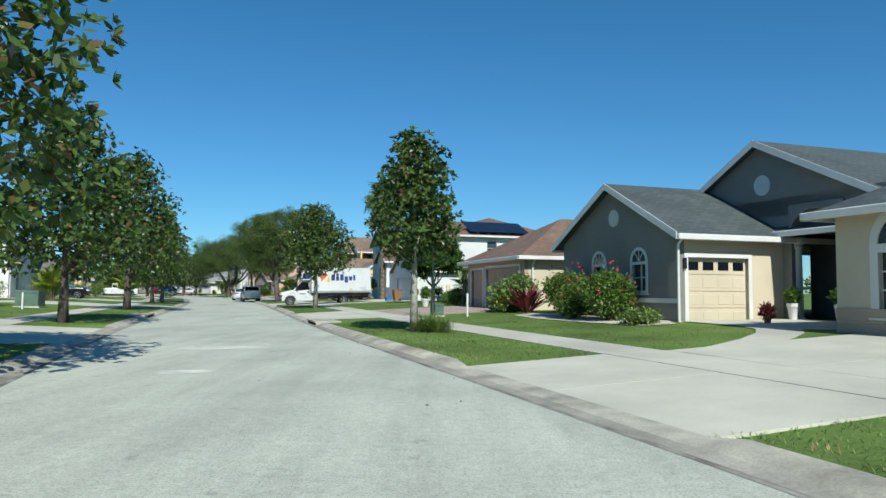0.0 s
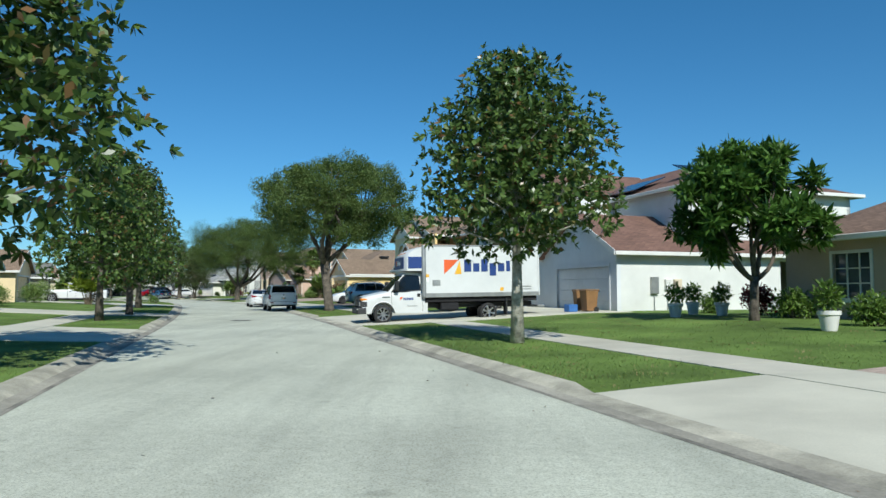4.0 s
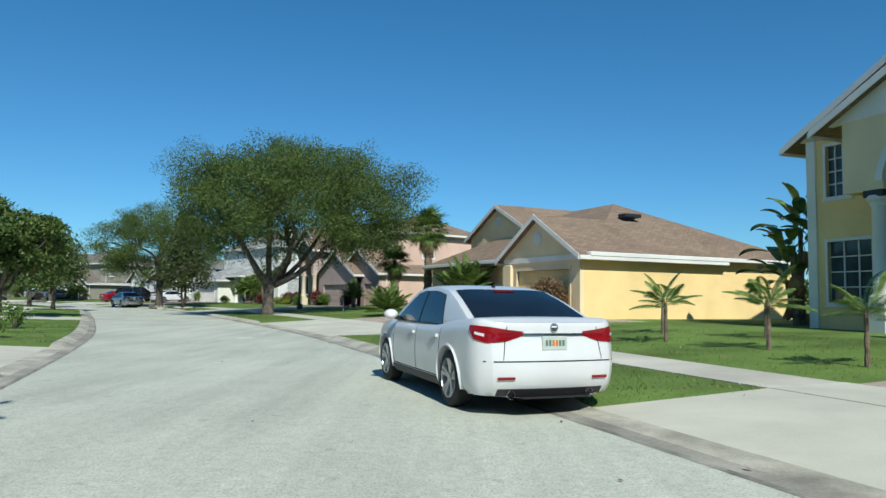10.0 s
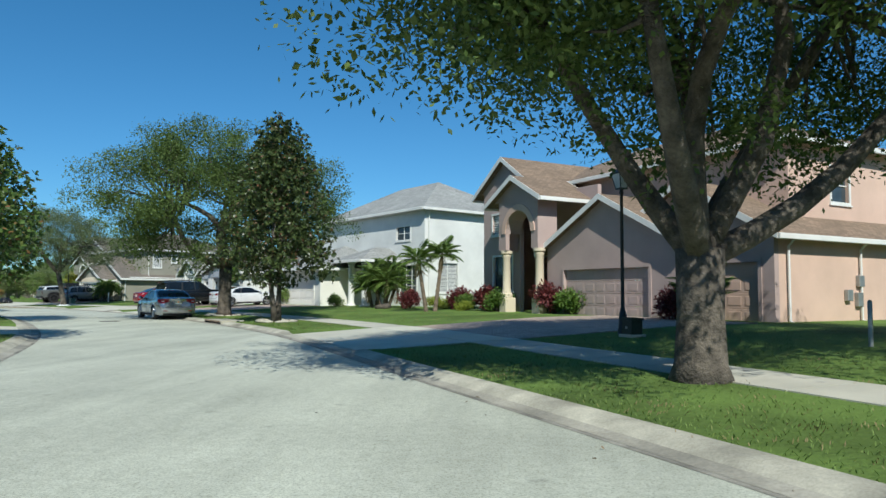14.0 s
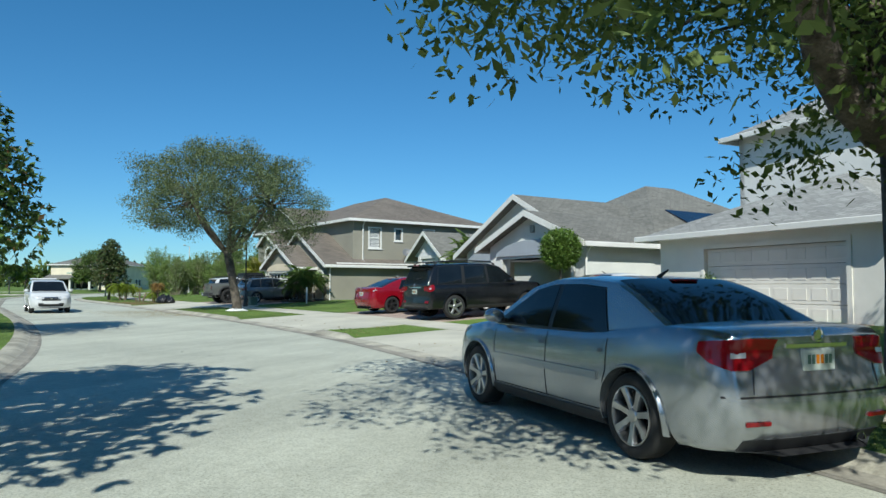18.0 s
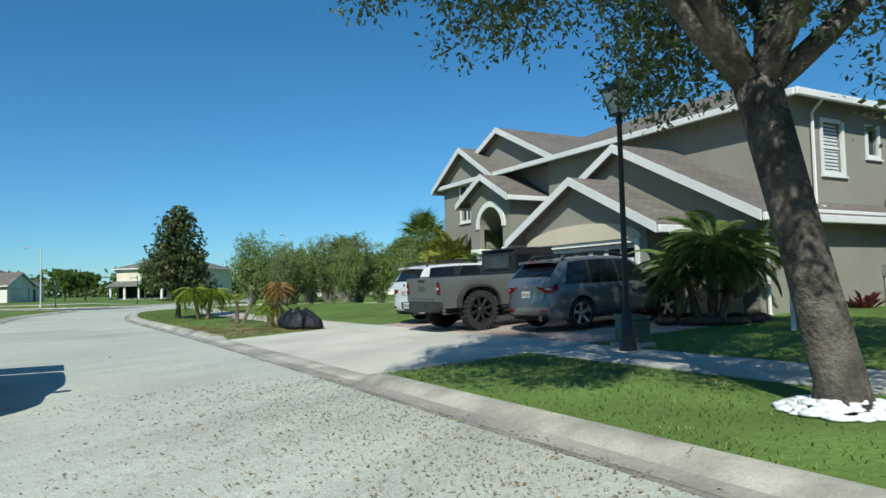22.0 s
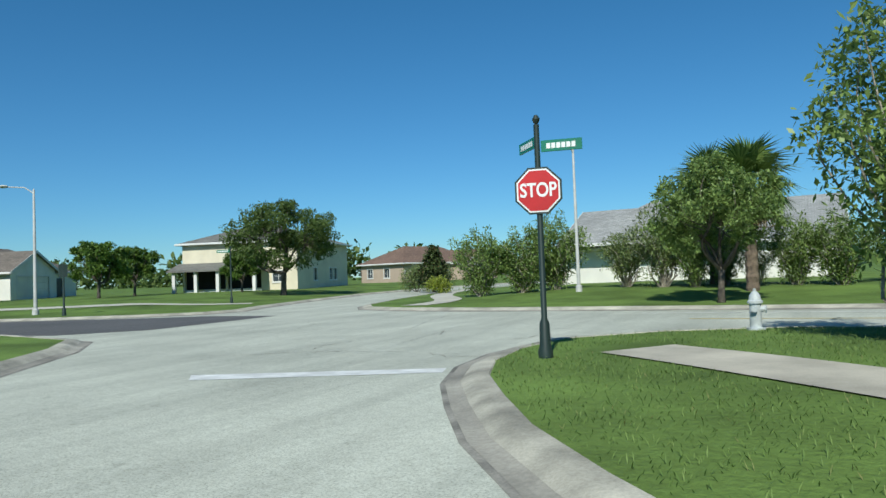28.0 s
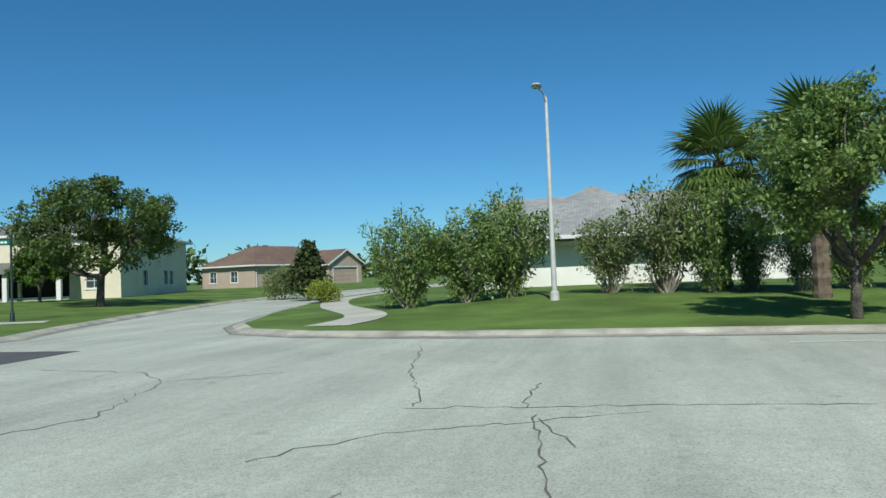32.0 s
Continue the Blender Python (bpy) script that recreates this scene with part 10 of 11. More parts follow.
# ---- houses across the street and beyond the junction ----
def plain_house(label, m, wide, deep, key, roof, two=False, flip=1, door=True, group="street houses"):
    """A garage gable beside a hipped body with windows and a door; x runs away from the street."""
    H = thing("house", m, label, "house", group)
    W_, R_, Z = STUCCO[key], ROOF[roof], 0.35
    h = 6.1 if two else 3.1
    a, b = -wide / 2, wide / 2
    gw = wide * 0.42
    ga, gb = (a, a + gw) if flip > 0 else (b - gw, b)
    ba_, bb_ = (a + gw, b) if flip > 0 else (a, b - gw)
    gd = (ga + 0.9, gb - 0.9, Z, 2.55)
    wall(H, "x", 0.0, -1, ga, gb, Z, 3.1, W_, [gd])
    garage(H, "x", 0.0, -1, *gd, W_ if key != "grey" else STUCCO["white"])
    wall(H, "y", ga, -1, 0.22, deep, Z, 3.1, W_)
    wall(H, "y", gb, 1, 0.22, 4.0 if gb != b else deep, Z, 3.1, W_)
    gable(H, "x", 0.0, deep * 0.7, ga, gb, 3.1, 4.8, R_, W_, ends=(True, False))
    mid_ = (ba_ + bb_) / 2
    wins = [(mid_ + 0.7, mid_ + 2.1, 1.1, 2.45)]
    if two:
        wins += [(mid_ + 0.6, mid_ + 1.9, 4.1, 5.4), (mid_ - 2.2, mid_ - 0.9, 4.1, 5.4)]
    dr = (mid_ - 1.9, mid_ - 0.9, Z, 2.45)
    wall(H, "x", 3.2, -1, ba_, bb_, Z, h, W_, wins + [dr])
    for w in wins:
        window(H, "x", 3.2, -1, *w, 2, 3)
    Solid().box(3.25, 3.33, dr[0], dr[1], Z, 2.45, 0.01).ob("front_door", BLACK if not two else WHITE, H)
    side = [(6.0, 7.1, 1.2, 2.4), (9.5, 10.6, 1.2, 2.4)]
    for c_, o_ in ((ba_, -1), (bb_, 1)):
        wall(H, "y", c_, o_, 3.42, deep, Z, h, W_, side)
        for w in side:
            window(H, "y", c_, o_, *w, 2, 2)
    wall(H, "x", deep, 1, a, b, Z, h if two else 3.1, W_)
    if two:
        wall(H, "x", 3.2, -1, ga, gb, 3.1, h, W_, [((ga + gb) / 2 - 0.6, (ga + gb) / 2 + 0.6, 4.1, 5.4)])
        window(H, "x", 3.2, -1, (ga + gb) / 2 - 0.6, (ga + gb) / 2 + 0.6, 4.1, 5.4, 2, 3)
        wall(H, "y", ga if flip > 0 else gb, -flip, 3.42, deep, 3.1, h, W_)
    hip(H, 3.2, deep, a, b, h, h + 2.5, R_)
    downspout(H, 3.1, bb_ - 0.15, Z, h - 0.1)
    return H


def left_at(s, back=11.0):
    x, y = spot(s, -WIDE - back)
    return pose(x, y, 0.1, 0, 0, heading(s) + 180)


for s_, lab, key, roof, two, flip in (
        (-6, "cream single-storey house with brown shingle roof across the street", "cream", "brown", False, 1),
        (19, "grey single-storey house with dark garage gable across the street", "grey", "slate", False, -1),
        (40, "tan house with brown roof behind the opposite verge", "tan", "taupe", False, 1),
        (62, "ivory house with grey roof behind the parked pickups", "ivory", "grey", False, -1),
        (86, "white two-storey house with grey roof across the street", "warm_white", "grey", True, 1),
        (109, "pale stucco house with brown roof across the street", "pale_yellow", "tanbrown", False, -1),
        (132, "olive-grey house with grey roof across the street", "olive", "grey", False, 1),
        (156, "cream house with brown roof across the street", "cream", "tanbrown", False, -1),
        (180, "white house with pale roof across the street", "white", "taupe", False, 1)):
    plain_house(lab, left_at(s_, 12.5), 17.0, 15.0, key, roof, two, flip)




FARG = "houses beyond the junction"
def ivory_house():
    H = thing("house", pose(-165.3, 245.6, 0.0, 0, 0, 109.3), "ivory two-storey house with grey hip roof and screened porch", "house", FARG)
    V, Z = STUCCO["ivory"], 0.35
    up = [(-4.0, -2.8, 3.9, 4.7)]
    low_ = [(1.4, 5.6, Z, 2.5), (-2.2, 1.2, Z, 2.5)]
    wall(H, "x", 0.0, -1, -5.8, 5.8, Z, 5.2, V, low_ + [(-4.4, -3.4, 1.3, 2.3)])
    window(H, "x", 0.0, -1, -4.4, -3.4, 1.3, 2.3, 2, 2)
    for a_, b_, z0, z1 in low_:
        Solid().box(0.3, 0.34, a_, b_, z0, z1).ob("screen", DARK, H)
        Solid().box(-0.06, 0.2, a_, b_, Z, 0.75, 0.02).ob("parapet", WHITE, H)
    for y in (5.7, 3.5, 1.3, -2.3):
        Solid().box(-1.9, -1.6, y - 0.16, y + 0.16, 0.2, 2.6, 0.02).ob("porch_post", WHITE, H)
    so = Solid()
    c = [(-2.2, 6.2, 2.6), (-2.2, -2.9, 2.6), (-0.01, -2.9, 3.3), (-0.01, 6.2, 3.3)]
    so.v = c + [(x, y, z - 0.15) for x, y, z in c]
    so.f = [(0, 1, 2, 3), (7, 6, 5, 4), (0, 4, 5, 1), (1, 5, 6, 2), (2, 6, 7, 3), (3, 7, 4, 0)]
    roof_uv(so.ob("porch_roof", ROOF["grey"], H))
    ws = [(4.5, 5.5, 1.3, 2.5), (9.5, 10.5, 1.3, 2.5), (11.0, 12.0, 1.3, 2.5)]
    wall(H, "y", -5.8, -1, 0.22, 16.1, Z, 5.2, V, ws)
    for w in ws:
        window(H, "y", -5.8, -1, *w, 2, 2)
    wall(H, "y", 5.8, 1, 0.22, 16.1, Z, 5.2, V)
    wall(H, "x", 16.1, 1, -5.8, 5.8, Z, 5.2, V)
    hip(H, 0, 16.1, -5.8, 5.8, 5.2, 7.4, ROOF["grey"])


ivory_house()


def hedge_house():
    H = thing("house", pose(-124.5, 239.5, 0.0, 0, 0, 90), "white single-storey house with pale shingle roof behind the hedge", "house", FARG)
    V, Z = STUCCO["warm_white"], 0.35
    wall(H, "x", 0.0, -1, -9.0, 6.8, Z, 2.75, V)
    wall(H, "y", 6.8, 1, 0.22, 13, Z, 2.75, V)
    wall(H, "y", -9.0, -1, 0.22, 13, Z, 2.75, V)
    wall(H, "x", 13.0, 1, -9.0, 6.8, Z, 2.75, V)
    gable(H, "y", -9.0, 6.8, 0.0, 13.0, 2.75, 5.4, ROOF["pale"], V)
    hip(H, -0.9, 9.5, -3.4, 6.2, 2.9, 5.8, ROOF["pale"])


hedge_house()
plain_house("long white townhouse with brown-grey roof", pose(-181.5, 238.5, 0.0, 0, 0, 205), 15, 12, "warm_white", "taupe", False, -1, group=FARG)
plain_house("white townhouse with gabled end", pose(-190.5, 222.0, 0.0, 0, 0, 205), 15, 12, "warm_white", "taupe", False, 1, group=FARG)
plain_house("white townhouse beside the boulevard", pose(-200.5, 205.0, 0.0, 0, 0, 205), 15, 12, "warm_white", "grey", False, -1, group=FARG)
plain_house("stucco house with brown roof further up the street", pose(-160.5, 283.0, 0.0, 0, 0, 165), 16, 12, "tan", "brown", False, 1, group=FARG)
plain_house("distant stucco house with brown roof", pose(-128.0, 282.0, 0.0, 0, 0, 40), 15, 12, "pink", "brown", False, -1, group=FARG)
plain_house("distant cream house behind the far hedge", pose(-98.0, 238.0, 0.0, 0, 0, 90), 16, 13, "cream", "brown", False, -1, group=FARG)
plain_house("distant tan house behind the far hedge", pose(-75.0, 238.0, 0.0, 0, 0, 90), 16, 13, "tan", "grey", False, 1, group=FARG)
scr = thing("screen_enclosure", pose(-108.8, 236.5, 0.3), "dark mesh pool enclosure behind the hedge", "enclosure")
for x_ in np.linspace(-2.6, 2.6, 5):
    Solid().box(x_ - 0.03, x_ + 0.03, -0.03, 0.03, 0, 3.0).ob("post", BLACK, scr)
Solid().box(-2.6, 2.6, -0.02, 0.02, 2.94, 3.0).ob("rail", BLACK, scr)
Solid().box(-2.6, 2.6, 0.05, 3.0, 0.0, 2.9).ob("mesh_panel", DARK, scr)

# garden shrubs across the street
lb = put(bush("shrub", "large loose shrub on the opposite lawn", 2.6, 2.2, HEDGELEAF, 4800, (0.13, 0.07)), 46.5, -17.0)
for s_, o_, k_ in ((14.0, -18.5, 0.8), (31.0, -18.2, 0.9), (51.0, -18.5, 0.8), (70.0, -18.6, 0.9), (83.5, -18.0, 0.8), (97.0, -18.0, 0.9), (114.5, -17.6, 0.7), (121.0, -18.0, 0.8), (139.0, -18.4, 0.8), (164.5, -18.0, 0.8), (171.0, -18.3, 0.7), (191.5, -19.0, 1.1), (194.5, -20.5, 1.2)):
    again(lb, s_, o_, k_)
lpalm = put(areca("areca palm on the opposite lawn", 3.2, 9, LIMEPALM, 1.8, 0.6), 98.5, -14.4)
again(lpalm, 65.5, -17.4, 0.9)
again(bp, 119.5, -17.6, 0.9)
sap = put(bush("young_shrub", "thin young shrub on the far verge", 0.9, 1.2, BUSHLEAF, 420, (0.13, 0.06)), 118.0, -9.6)
again(sap, 112.0, -9.4, 0.8)
again(yp, 136.0, -15.0, 1.6)
again(yp, 201.0, -13.0, 1.9)
again(lm, 201.5, -18.0, 0.7)

# ---- street furniture ----
def street_lamp(m, label, mat, high=4.3):
    t = thing("street_lamp", m, label, "street lamp", "street lamps")
    Solid().lathe([(0.0, -0.05), (0.14, -0.05), (0.14, 0.12), (0.115, 0.2), (0.1, 0.55), (0.075, 0.62), (0.05, 0.75), (0.042, high - 0.6), (0.065, high - 0.56), (0.05, high - 0.5), (0.05, high - 0.42)], 14).ob("post", mat, t, smooth=True)
    # four-sided lantern, wider at the top
    g, w0, w1, z0, z1 = Solid(), 0.1, 0.185, high - 0.42, high - 0.06
    g.v = [(a * w, b * w, z) for w, z in ((w0, z0), (w1, z1)) for a, b in ((1, 1), (-1, 1), (-1, -1), (1, -1))]
    g.f = [(k, (k + 1) % 4, 4 + (k + 1) % 4, 4 + k) for k in range(4)] + [(3, 2, 1, 0), (4, 5, 6, 7)]
    g.ob("lantern_glass", HEADLAMP, t)
    for a, b in ((1, 1), (-1, 1), (-1, -1), (1, -1)):
        Solid().tube([(a * w0, b * w0, z0 - 0.01), (a * w1, b * w1, z1 + 0.01)], 0.014, 5).ob("lantern_bar", mat, t)
    Solid().box(-w0 - 0.02, w0 + 0.02, -w0 - 0.02, w0 + 0.02, z0 - 0.04, z0 - 0.005, 0.008).ob("lantern_foot", mat, t)
    c = Solid()
    c.v = [(a * w, b * w, z) for w, z in ((0.215, z1), (0.215, z1 + 0.035), (0.09, z1 + 0.15), (0.045, z1 + 0.2)) for a, b in ((1, 1), (-1, 1), (-1, -1), (1, -1))]
    c.f = [(r * 4 + k, r * 4 + (k + 1) % 4, r * 4 + 4 + (k + 1) % 4, r * 4 + 4 + k) for r in range(3) for k in range(4)] + [(3, 2, 1, 0), (12, 13, 14, 15)]
    c.ob("lantern_cap", mat, t)
    Solid().lathe([(0.02, z1 + 0.19), (0.035, z1 + 0.23), (0.012, z1 + 0.27), (0.0, z1 + 0.3)], 8).ob("finial", mat, t, smooth=True)
    return t


def utility_box(m, label, w, d, h, mat):
    t = thing("utility_box", m, label, "utility box", "utility boxes")
    Solid().box(-d / 2 - 0.06, d / 2 + 0.06, -w / 2 - 0.06, w / 2 + 0.06, -0.04, 0.06, 0.01).ob("plinth", WALK, t)
    Solid().box(-d / 2, d / 2, -w / 2, w / 2, 0.06, h * 0.82, 0.015).ob("cabinet", mat, t)
    Solid().prism([(-d / 2 - 0.015, h * 0.825), (d / 2 + 0.015, h * 0.825), (d / 2 + 0.015, h * 0.95), (-d / 2 - 0.015, h)], -w / 2 - 0.015, w / 2 + 0.015, "y").ob("hood", mat, t)
    Solid().box(-d / 2 - 0.02, -d / 2, -0.04, 0.04, h * 0.4, h * 0.52, 0.005).ob("latch", STEEL, t)
    return t


def marker(m, label, mat, h=1.0):
    t = thing("marker_post", m, label, "marker post", "marker posts")
    Solid().lathe([(0.045, -0.05), (0.045, h - 0.03), (0.03, h), (0.0, h + 0.01)], 10).ob("post", mat, t, smooth=True)
    return t


street_lamp(on(30.6, 5.0), "dark green decorative street lamp on the pavement edge", GREENBLACK)
utility_box(on(31.2, 5.4), "green utility cabinet at the lamp's foot", 0.5, 0.45, 0.6, GREENBOX)
street_lamp(on(142.3, 7.0), "black decorative street lamp beside the paver drive", BLACK)
utility_box(on(141.8, 6.9), "small black utility box at the lamp's foot", 0.4, 0.35, 0.5, GREENBLACK)
street_lamp(on(202.1, 4.15), "black decorative street lamp before the olive house", BLACK)
utility_box(on(202.6, 4.75), "grey-green utility cabinet beside the lamp", 0.45, 0.4, 0.55, GREENBOX)
marker(on(29.7, 6.3), "white plastic marker post on the lawn", WHITE)
marker(on(136.5, 8.5), "grey marker post on the lawn", STEEL, 0.9)
marker(on(201.6, 7.7), "white plastic marker post near the cabinet", WHITE, 0.95)
utility_box(on(47.0, -14.6), "large green transformer cabinet on the opposite lawn", 1.6, 1.2, 1.0, GREENBOX)
marker(on(43.0, -14.0), "white marker post beside the transformer cabinet", WHITE, 0.9)


HYDRANT = surface("pale_hydrant_paint", (0.5, 0.53, 0.52), 0.5, 4, 40, 0.3, 0.2)


def hydrant(m):
    t = thing("fire_hydrant", m, "silver-grey fire hydrant on the verge", "hydrant", "hydrants")
    Solid().lathe([(0.0, -0.04), (0.17, -0.04), (0.17, 0.04), (0.11, 0.05), (0.105, 0.5), (0.14, 0.51), (0.14, 0.55), (0.115, 0.57), (0.1, 0.66), (0.05, 0.73), (0.03, 0.74), (0.03, 0.79), (0.0, 0.79)], 16).ob("barrel", HYDRANT, t, smooth=True)
    for d, r in (((1, 0, 0), 0.06), ((0, 1, 0), 0.045), ((0, -1, 0), 0.045)):
        d = Vector(d)
        Solid().tube([tuple(d * 0.08 + Vector((0, 0, 0.4))), tuple(d * 0.17 + Vector((0, 0, 0.4)))], r, 10).ob("outlet", HYDRANT, t)
        Solid().tube([tuple(d * 0.17 + Vector((0, 0, 0.4))), tuple(d * 0.2 + Vector((0, 0, 0.4)))], r * 1.25, 8).ob("cap", HYDRANT, t)
    return t


hydrant(on(111.7, 3.15) @ Matrix.Diagonal((0.95, 0.95, 0.76, 1)))
hydrant(at_xy(-118.0, 211.2))


def disc(so, pts, d0, d1):
    so.prism(pts, d0, d1, "y")
    return so


def stop_sign(x, y, tx, ty):
    yaw = math.degrees(math.atan2(-(tx - x), ty - y)) + 180
    t = thing("stop_sign", at_xy(x, y, yaw), "red octagonal stop sign on a dark post with name blades", "road sign")
    so = Solid().lathe([(0.0, -0.05), (0.11, -0.05), (0.11, 0.1), (0.085, 0.18), (0.075, 0.5), (0.045, 0.58), (0.042, 3.45), (0.0, 3.46)], 12)
    so.ob("post", GREENBLACK, t, smooth=True)
    Solid().lathe([(0.0, 3.45), (0.035, 3.47), (0.06, 3.53), (0.03, 3.59), (0.0, 3.6)], 10).ob("finial", GREENBLACK, t, smooth=True)
    zc, R = 2.46, 0.345

    def octo(r):
        return [(r * math.cos(math.pi / 8 + k * math.pi / 4), zc + r * math.sin(math.pi / 8 + k * math.pi / 4)) for k in range(8)]
    f = disc(Solid(), octo(R + 0.03), -0.06, -0.045).ob("backing_plate", GREENBLACK, t)
    disc(Solid(), octo(R), -0.066, -0.0605).ob("white_border", SIGNWHITE, f)
    disc(Solid(), octo(R - 0.025), -0.071, -0.0665).ob("red_face", SIGNRED, f)
    cu = bpy.data.curves.new("lettering", "FONT")
    cu.body, cu.align_x, cu.align_y, cu.size, cu.extrude, cu.offset = "STOP", "CENTER", "CENTER", 0.29, 0.001, 0.006
    o = new("lettering", cu)
    dg = bpy.context.evaluated_depsgraph_get()
    me = bpy.data.meshes.new_from_object(o.evaluated_get(dg))
    bpy.data.objects.remove(o)
    me.materials.clear()
    me.materials.append(SIGNWHITE)
    o = new("lettering", me)
    o.parent = f
    o.matrix_basis = pose(0, -0.0735, zc, 90, 0, 0) @ Matrix.Diagonal((0.78, 1.0, 1, 1))
    for z, turn, x0, x1 in ((3.12, 0, 0.06, 0.66), (3.2, -60, -0.06, -0.72)):
        bl = Solid().box(x0, x1, -0.012, 0.012, z - 0.085, z + 0.085, 0.004).ob("name_blade", SIGNGREEN, t)
        bl.matrix_basis = pose(0, 0, 0, 0, 0, turn)
        lo, hi = sorted((x0, x1))
        for k in range(6):
            w = (hi - lo - 0.16) / 6
            for sd in (-1, 1):
                Solid().box(lo + 0.08 + k * w, lo + 0.08 + (k + 0.78) * w, sd * 0.0125, sd * 0.0145, z - 0.04, z + 0.04).ob("bar", SIGNWHITE, bl)
    return t


stop_sign(-120.5, 206.35, -118.8, 198.5)


def cobra(x, y, high, ax, ay, label):
    t = thing("road_light", at_xy(x, y), label, "street light", "road lights")
    Solid().lathe([(0.0, -0.05), (0.16, -0.05), (0.15, 0.25), (0.09, 0.3), (0.05, high - 0.1), (0.0, high)], 12).ob("pole", PALEPOLE, t, smooth=True)
    Solid().tube([(0, 0, high - 0.25), (ax * 0.35, ay * 0.35, high + 0.05), (ax, ay, high + 0.12)], 0.03, 7).ob("arm", PALEPOLE, t)
    d = Vector((ax, ay, 0)).normalized()
    h = Solid().lathe([(0.0, -0.05), (0.1, -0.03), (0.14, 0.03), (0.1, 0.09), (0.0, 0.11)], 12)
    h.v = [(ax + d.x * 0.2 + x_ * (1 + abs(d.x)), ay + d.y * 0.2 + y_ * (1 + abs(d.y)), high + 0.12 + z_) for x_, y_, z_ in h.v]
    h.ob("lamp_head", PALEPOLE, t, smooth=True)
    return t


cobra(-126.5, 227.5, 6.6, -0.15, -0.6, "pale concrete street light across the boulevard")
cobra(-150.5, 217.0, 6.2, -1.25, -0.55, "pale street light with curved arm on the corner lawn")
cobra(-98.0, 222.5, 6.6, -0.9, -0.6, "pale street light beyond the hedge")


def sign_post(x, y, h, label, blade):
    t = thing("sign_post", at_xy(x, y, 20), label, "road sign", "sign posts")
    Solid().lathe([(0.0, -0.05), (0.1, -0.05), (0.08, 0.3), (0.045, 0.4), (0.042, h), (0.0, h + 0.03)], 10).ob("post", GREENBLACK, t, smooth=True)
    if blade:
        b = Solid().box(-0.85, -0.05, -0.012, 0.012, h - 0.35, h - 0.18, 0.004).ob("name_blade", SIGNGREEN, t)
        for k in range(5):
            for sd in (-1, 1):
                Solid().box(-0.78 + k * 0.135, -0.78 + k * 0.135 + 0.1, sd * 0.0125, sd * 0.0145, h - 0.3, h - 0.23).ob("bar", SIGNWHITE, b)
    else:
        Solid().box(-0.23, 0.23, -0.03, -0.015, h - 0.62, h - 0.02, 0.01).ob("sign_plate", GREENBLACK, t)
    return t


sign_post(-147.0, 226.4, 3.3, "dark street name post with a green blade", True)
sign_post(-147.5, 216.5, 2.4, "dark sign post seen from behind", False)




# ---- road details ----
def flat(name, label, pts, z, mat, category):
    so = Solid()
    so.poly(*[(x, y, z) for x, y in pts])
    so.poly(*[(x, y, z - 0.003) for x, y in reversed(pts)])
    return tagged(so.ob(name, mat), label, category, kind="structure")


flat("stop_line", "worn white stop line across the lane", [(-125.0, 203.75), (-121.69, 205.35), (-121.85, 205.75), (-125.4, 204.15)], 0.005, ROADPAINT, "road marking")
flat("asphalt_patch", "dark grey asphalt of the left-hand boulevard", [(-136.9, 209.3), (-135.2, 211.3), (-135.7, 217.6), (-139.5, 217.5), (-143, 216), (-147, 214.8), (-188, 201.8), (-188, 195), (-147, 207.8)], 0.005, ASPHALT, "road")
flat("edge_line", "worn white edge line of the boulevard", [(-121.6, 217.85), (-60, 219.4), (-60, 219.52), (-121.6, 217.97)], 0.005, ROADPAINT, "road marking")
flat("centre_line", "faded yellow centre line of the boulevard", [(-119.9, 215.5), (-60, 216.6), (-60, 216.75), (-119.9, 215.65)], 0.005, YELLOWPAINT, "road marking")


PALEPATCH = surface("pale_worn_patch", (0.66, 0.66, 0.56), 0.85, 2.0, 42, 0.25, 0.3)
for s_, o_, a_, b_ in ((14.1, -4.7, 0.5, 0.3), (19.0, -3.9, 1.05, 0.45), (113.2, -2.6, 0.3, 0.25), (111.5, -2.2, 0.14, 0.14), (72.0, -6.4, 0.5, 0.4)):
    flat("worn_patch", "pale worn patch in the road surface", [spot(s_ + b_ * (0.85 + 0.25 * rng.random()) * math.sin(k), o_ + a_ * (0.85 + 0.25 * rng.random()) * math.cos(k)) for k in np.linspace(0, 6.283, 23)[:-1]], 0.004, PALEPATCH, "road patch")


def crack(pts, w=0.02):
    so, n = Solid(), []
    p = []
    for a, b in zip(pts, pts[1:]):
        k = max(2, int(math.hypot(b[0] - a[0], b[1] - a[1]) / 0.16))
        p += [(a[0] + (b[0] - a[0]) * i / k + rng.normal() * 0.035, a[1] + (b[1] - a[1]) * i / k + rng.normal() * 0.035) for i in range(k)]
    p.append(pts[-1])
    for i, (x, y) in enumerate(p):
        q, r = p[max(0, i - 1)], p[min(len(p) - 1, i + 1)]
        d = math.hypot(r[0] - q[0], r[1] - q[1]) + 1e-6
        ww = w * (0.35 + 0.9 * rng.random())
        so.v += [(x - (r[1] - q[1]) / d * ww / 2, y + (r[0] - q[0]) / d * ww / 2, 0.004), (x + (r[1] - q[1]) / d * ww / 2, y - (r[0] - q[0]) / d * ww / 2, 0.004)]
    so.f = [(2 * i, 2 * i + 1, 2 * i + 3, 2 * i + 2) for i in range(len(p) - 1)]
    return tagged(so.ob("road_crack", TARCRACK), "thin dark crack in the road surface", "crack", kind="structure")


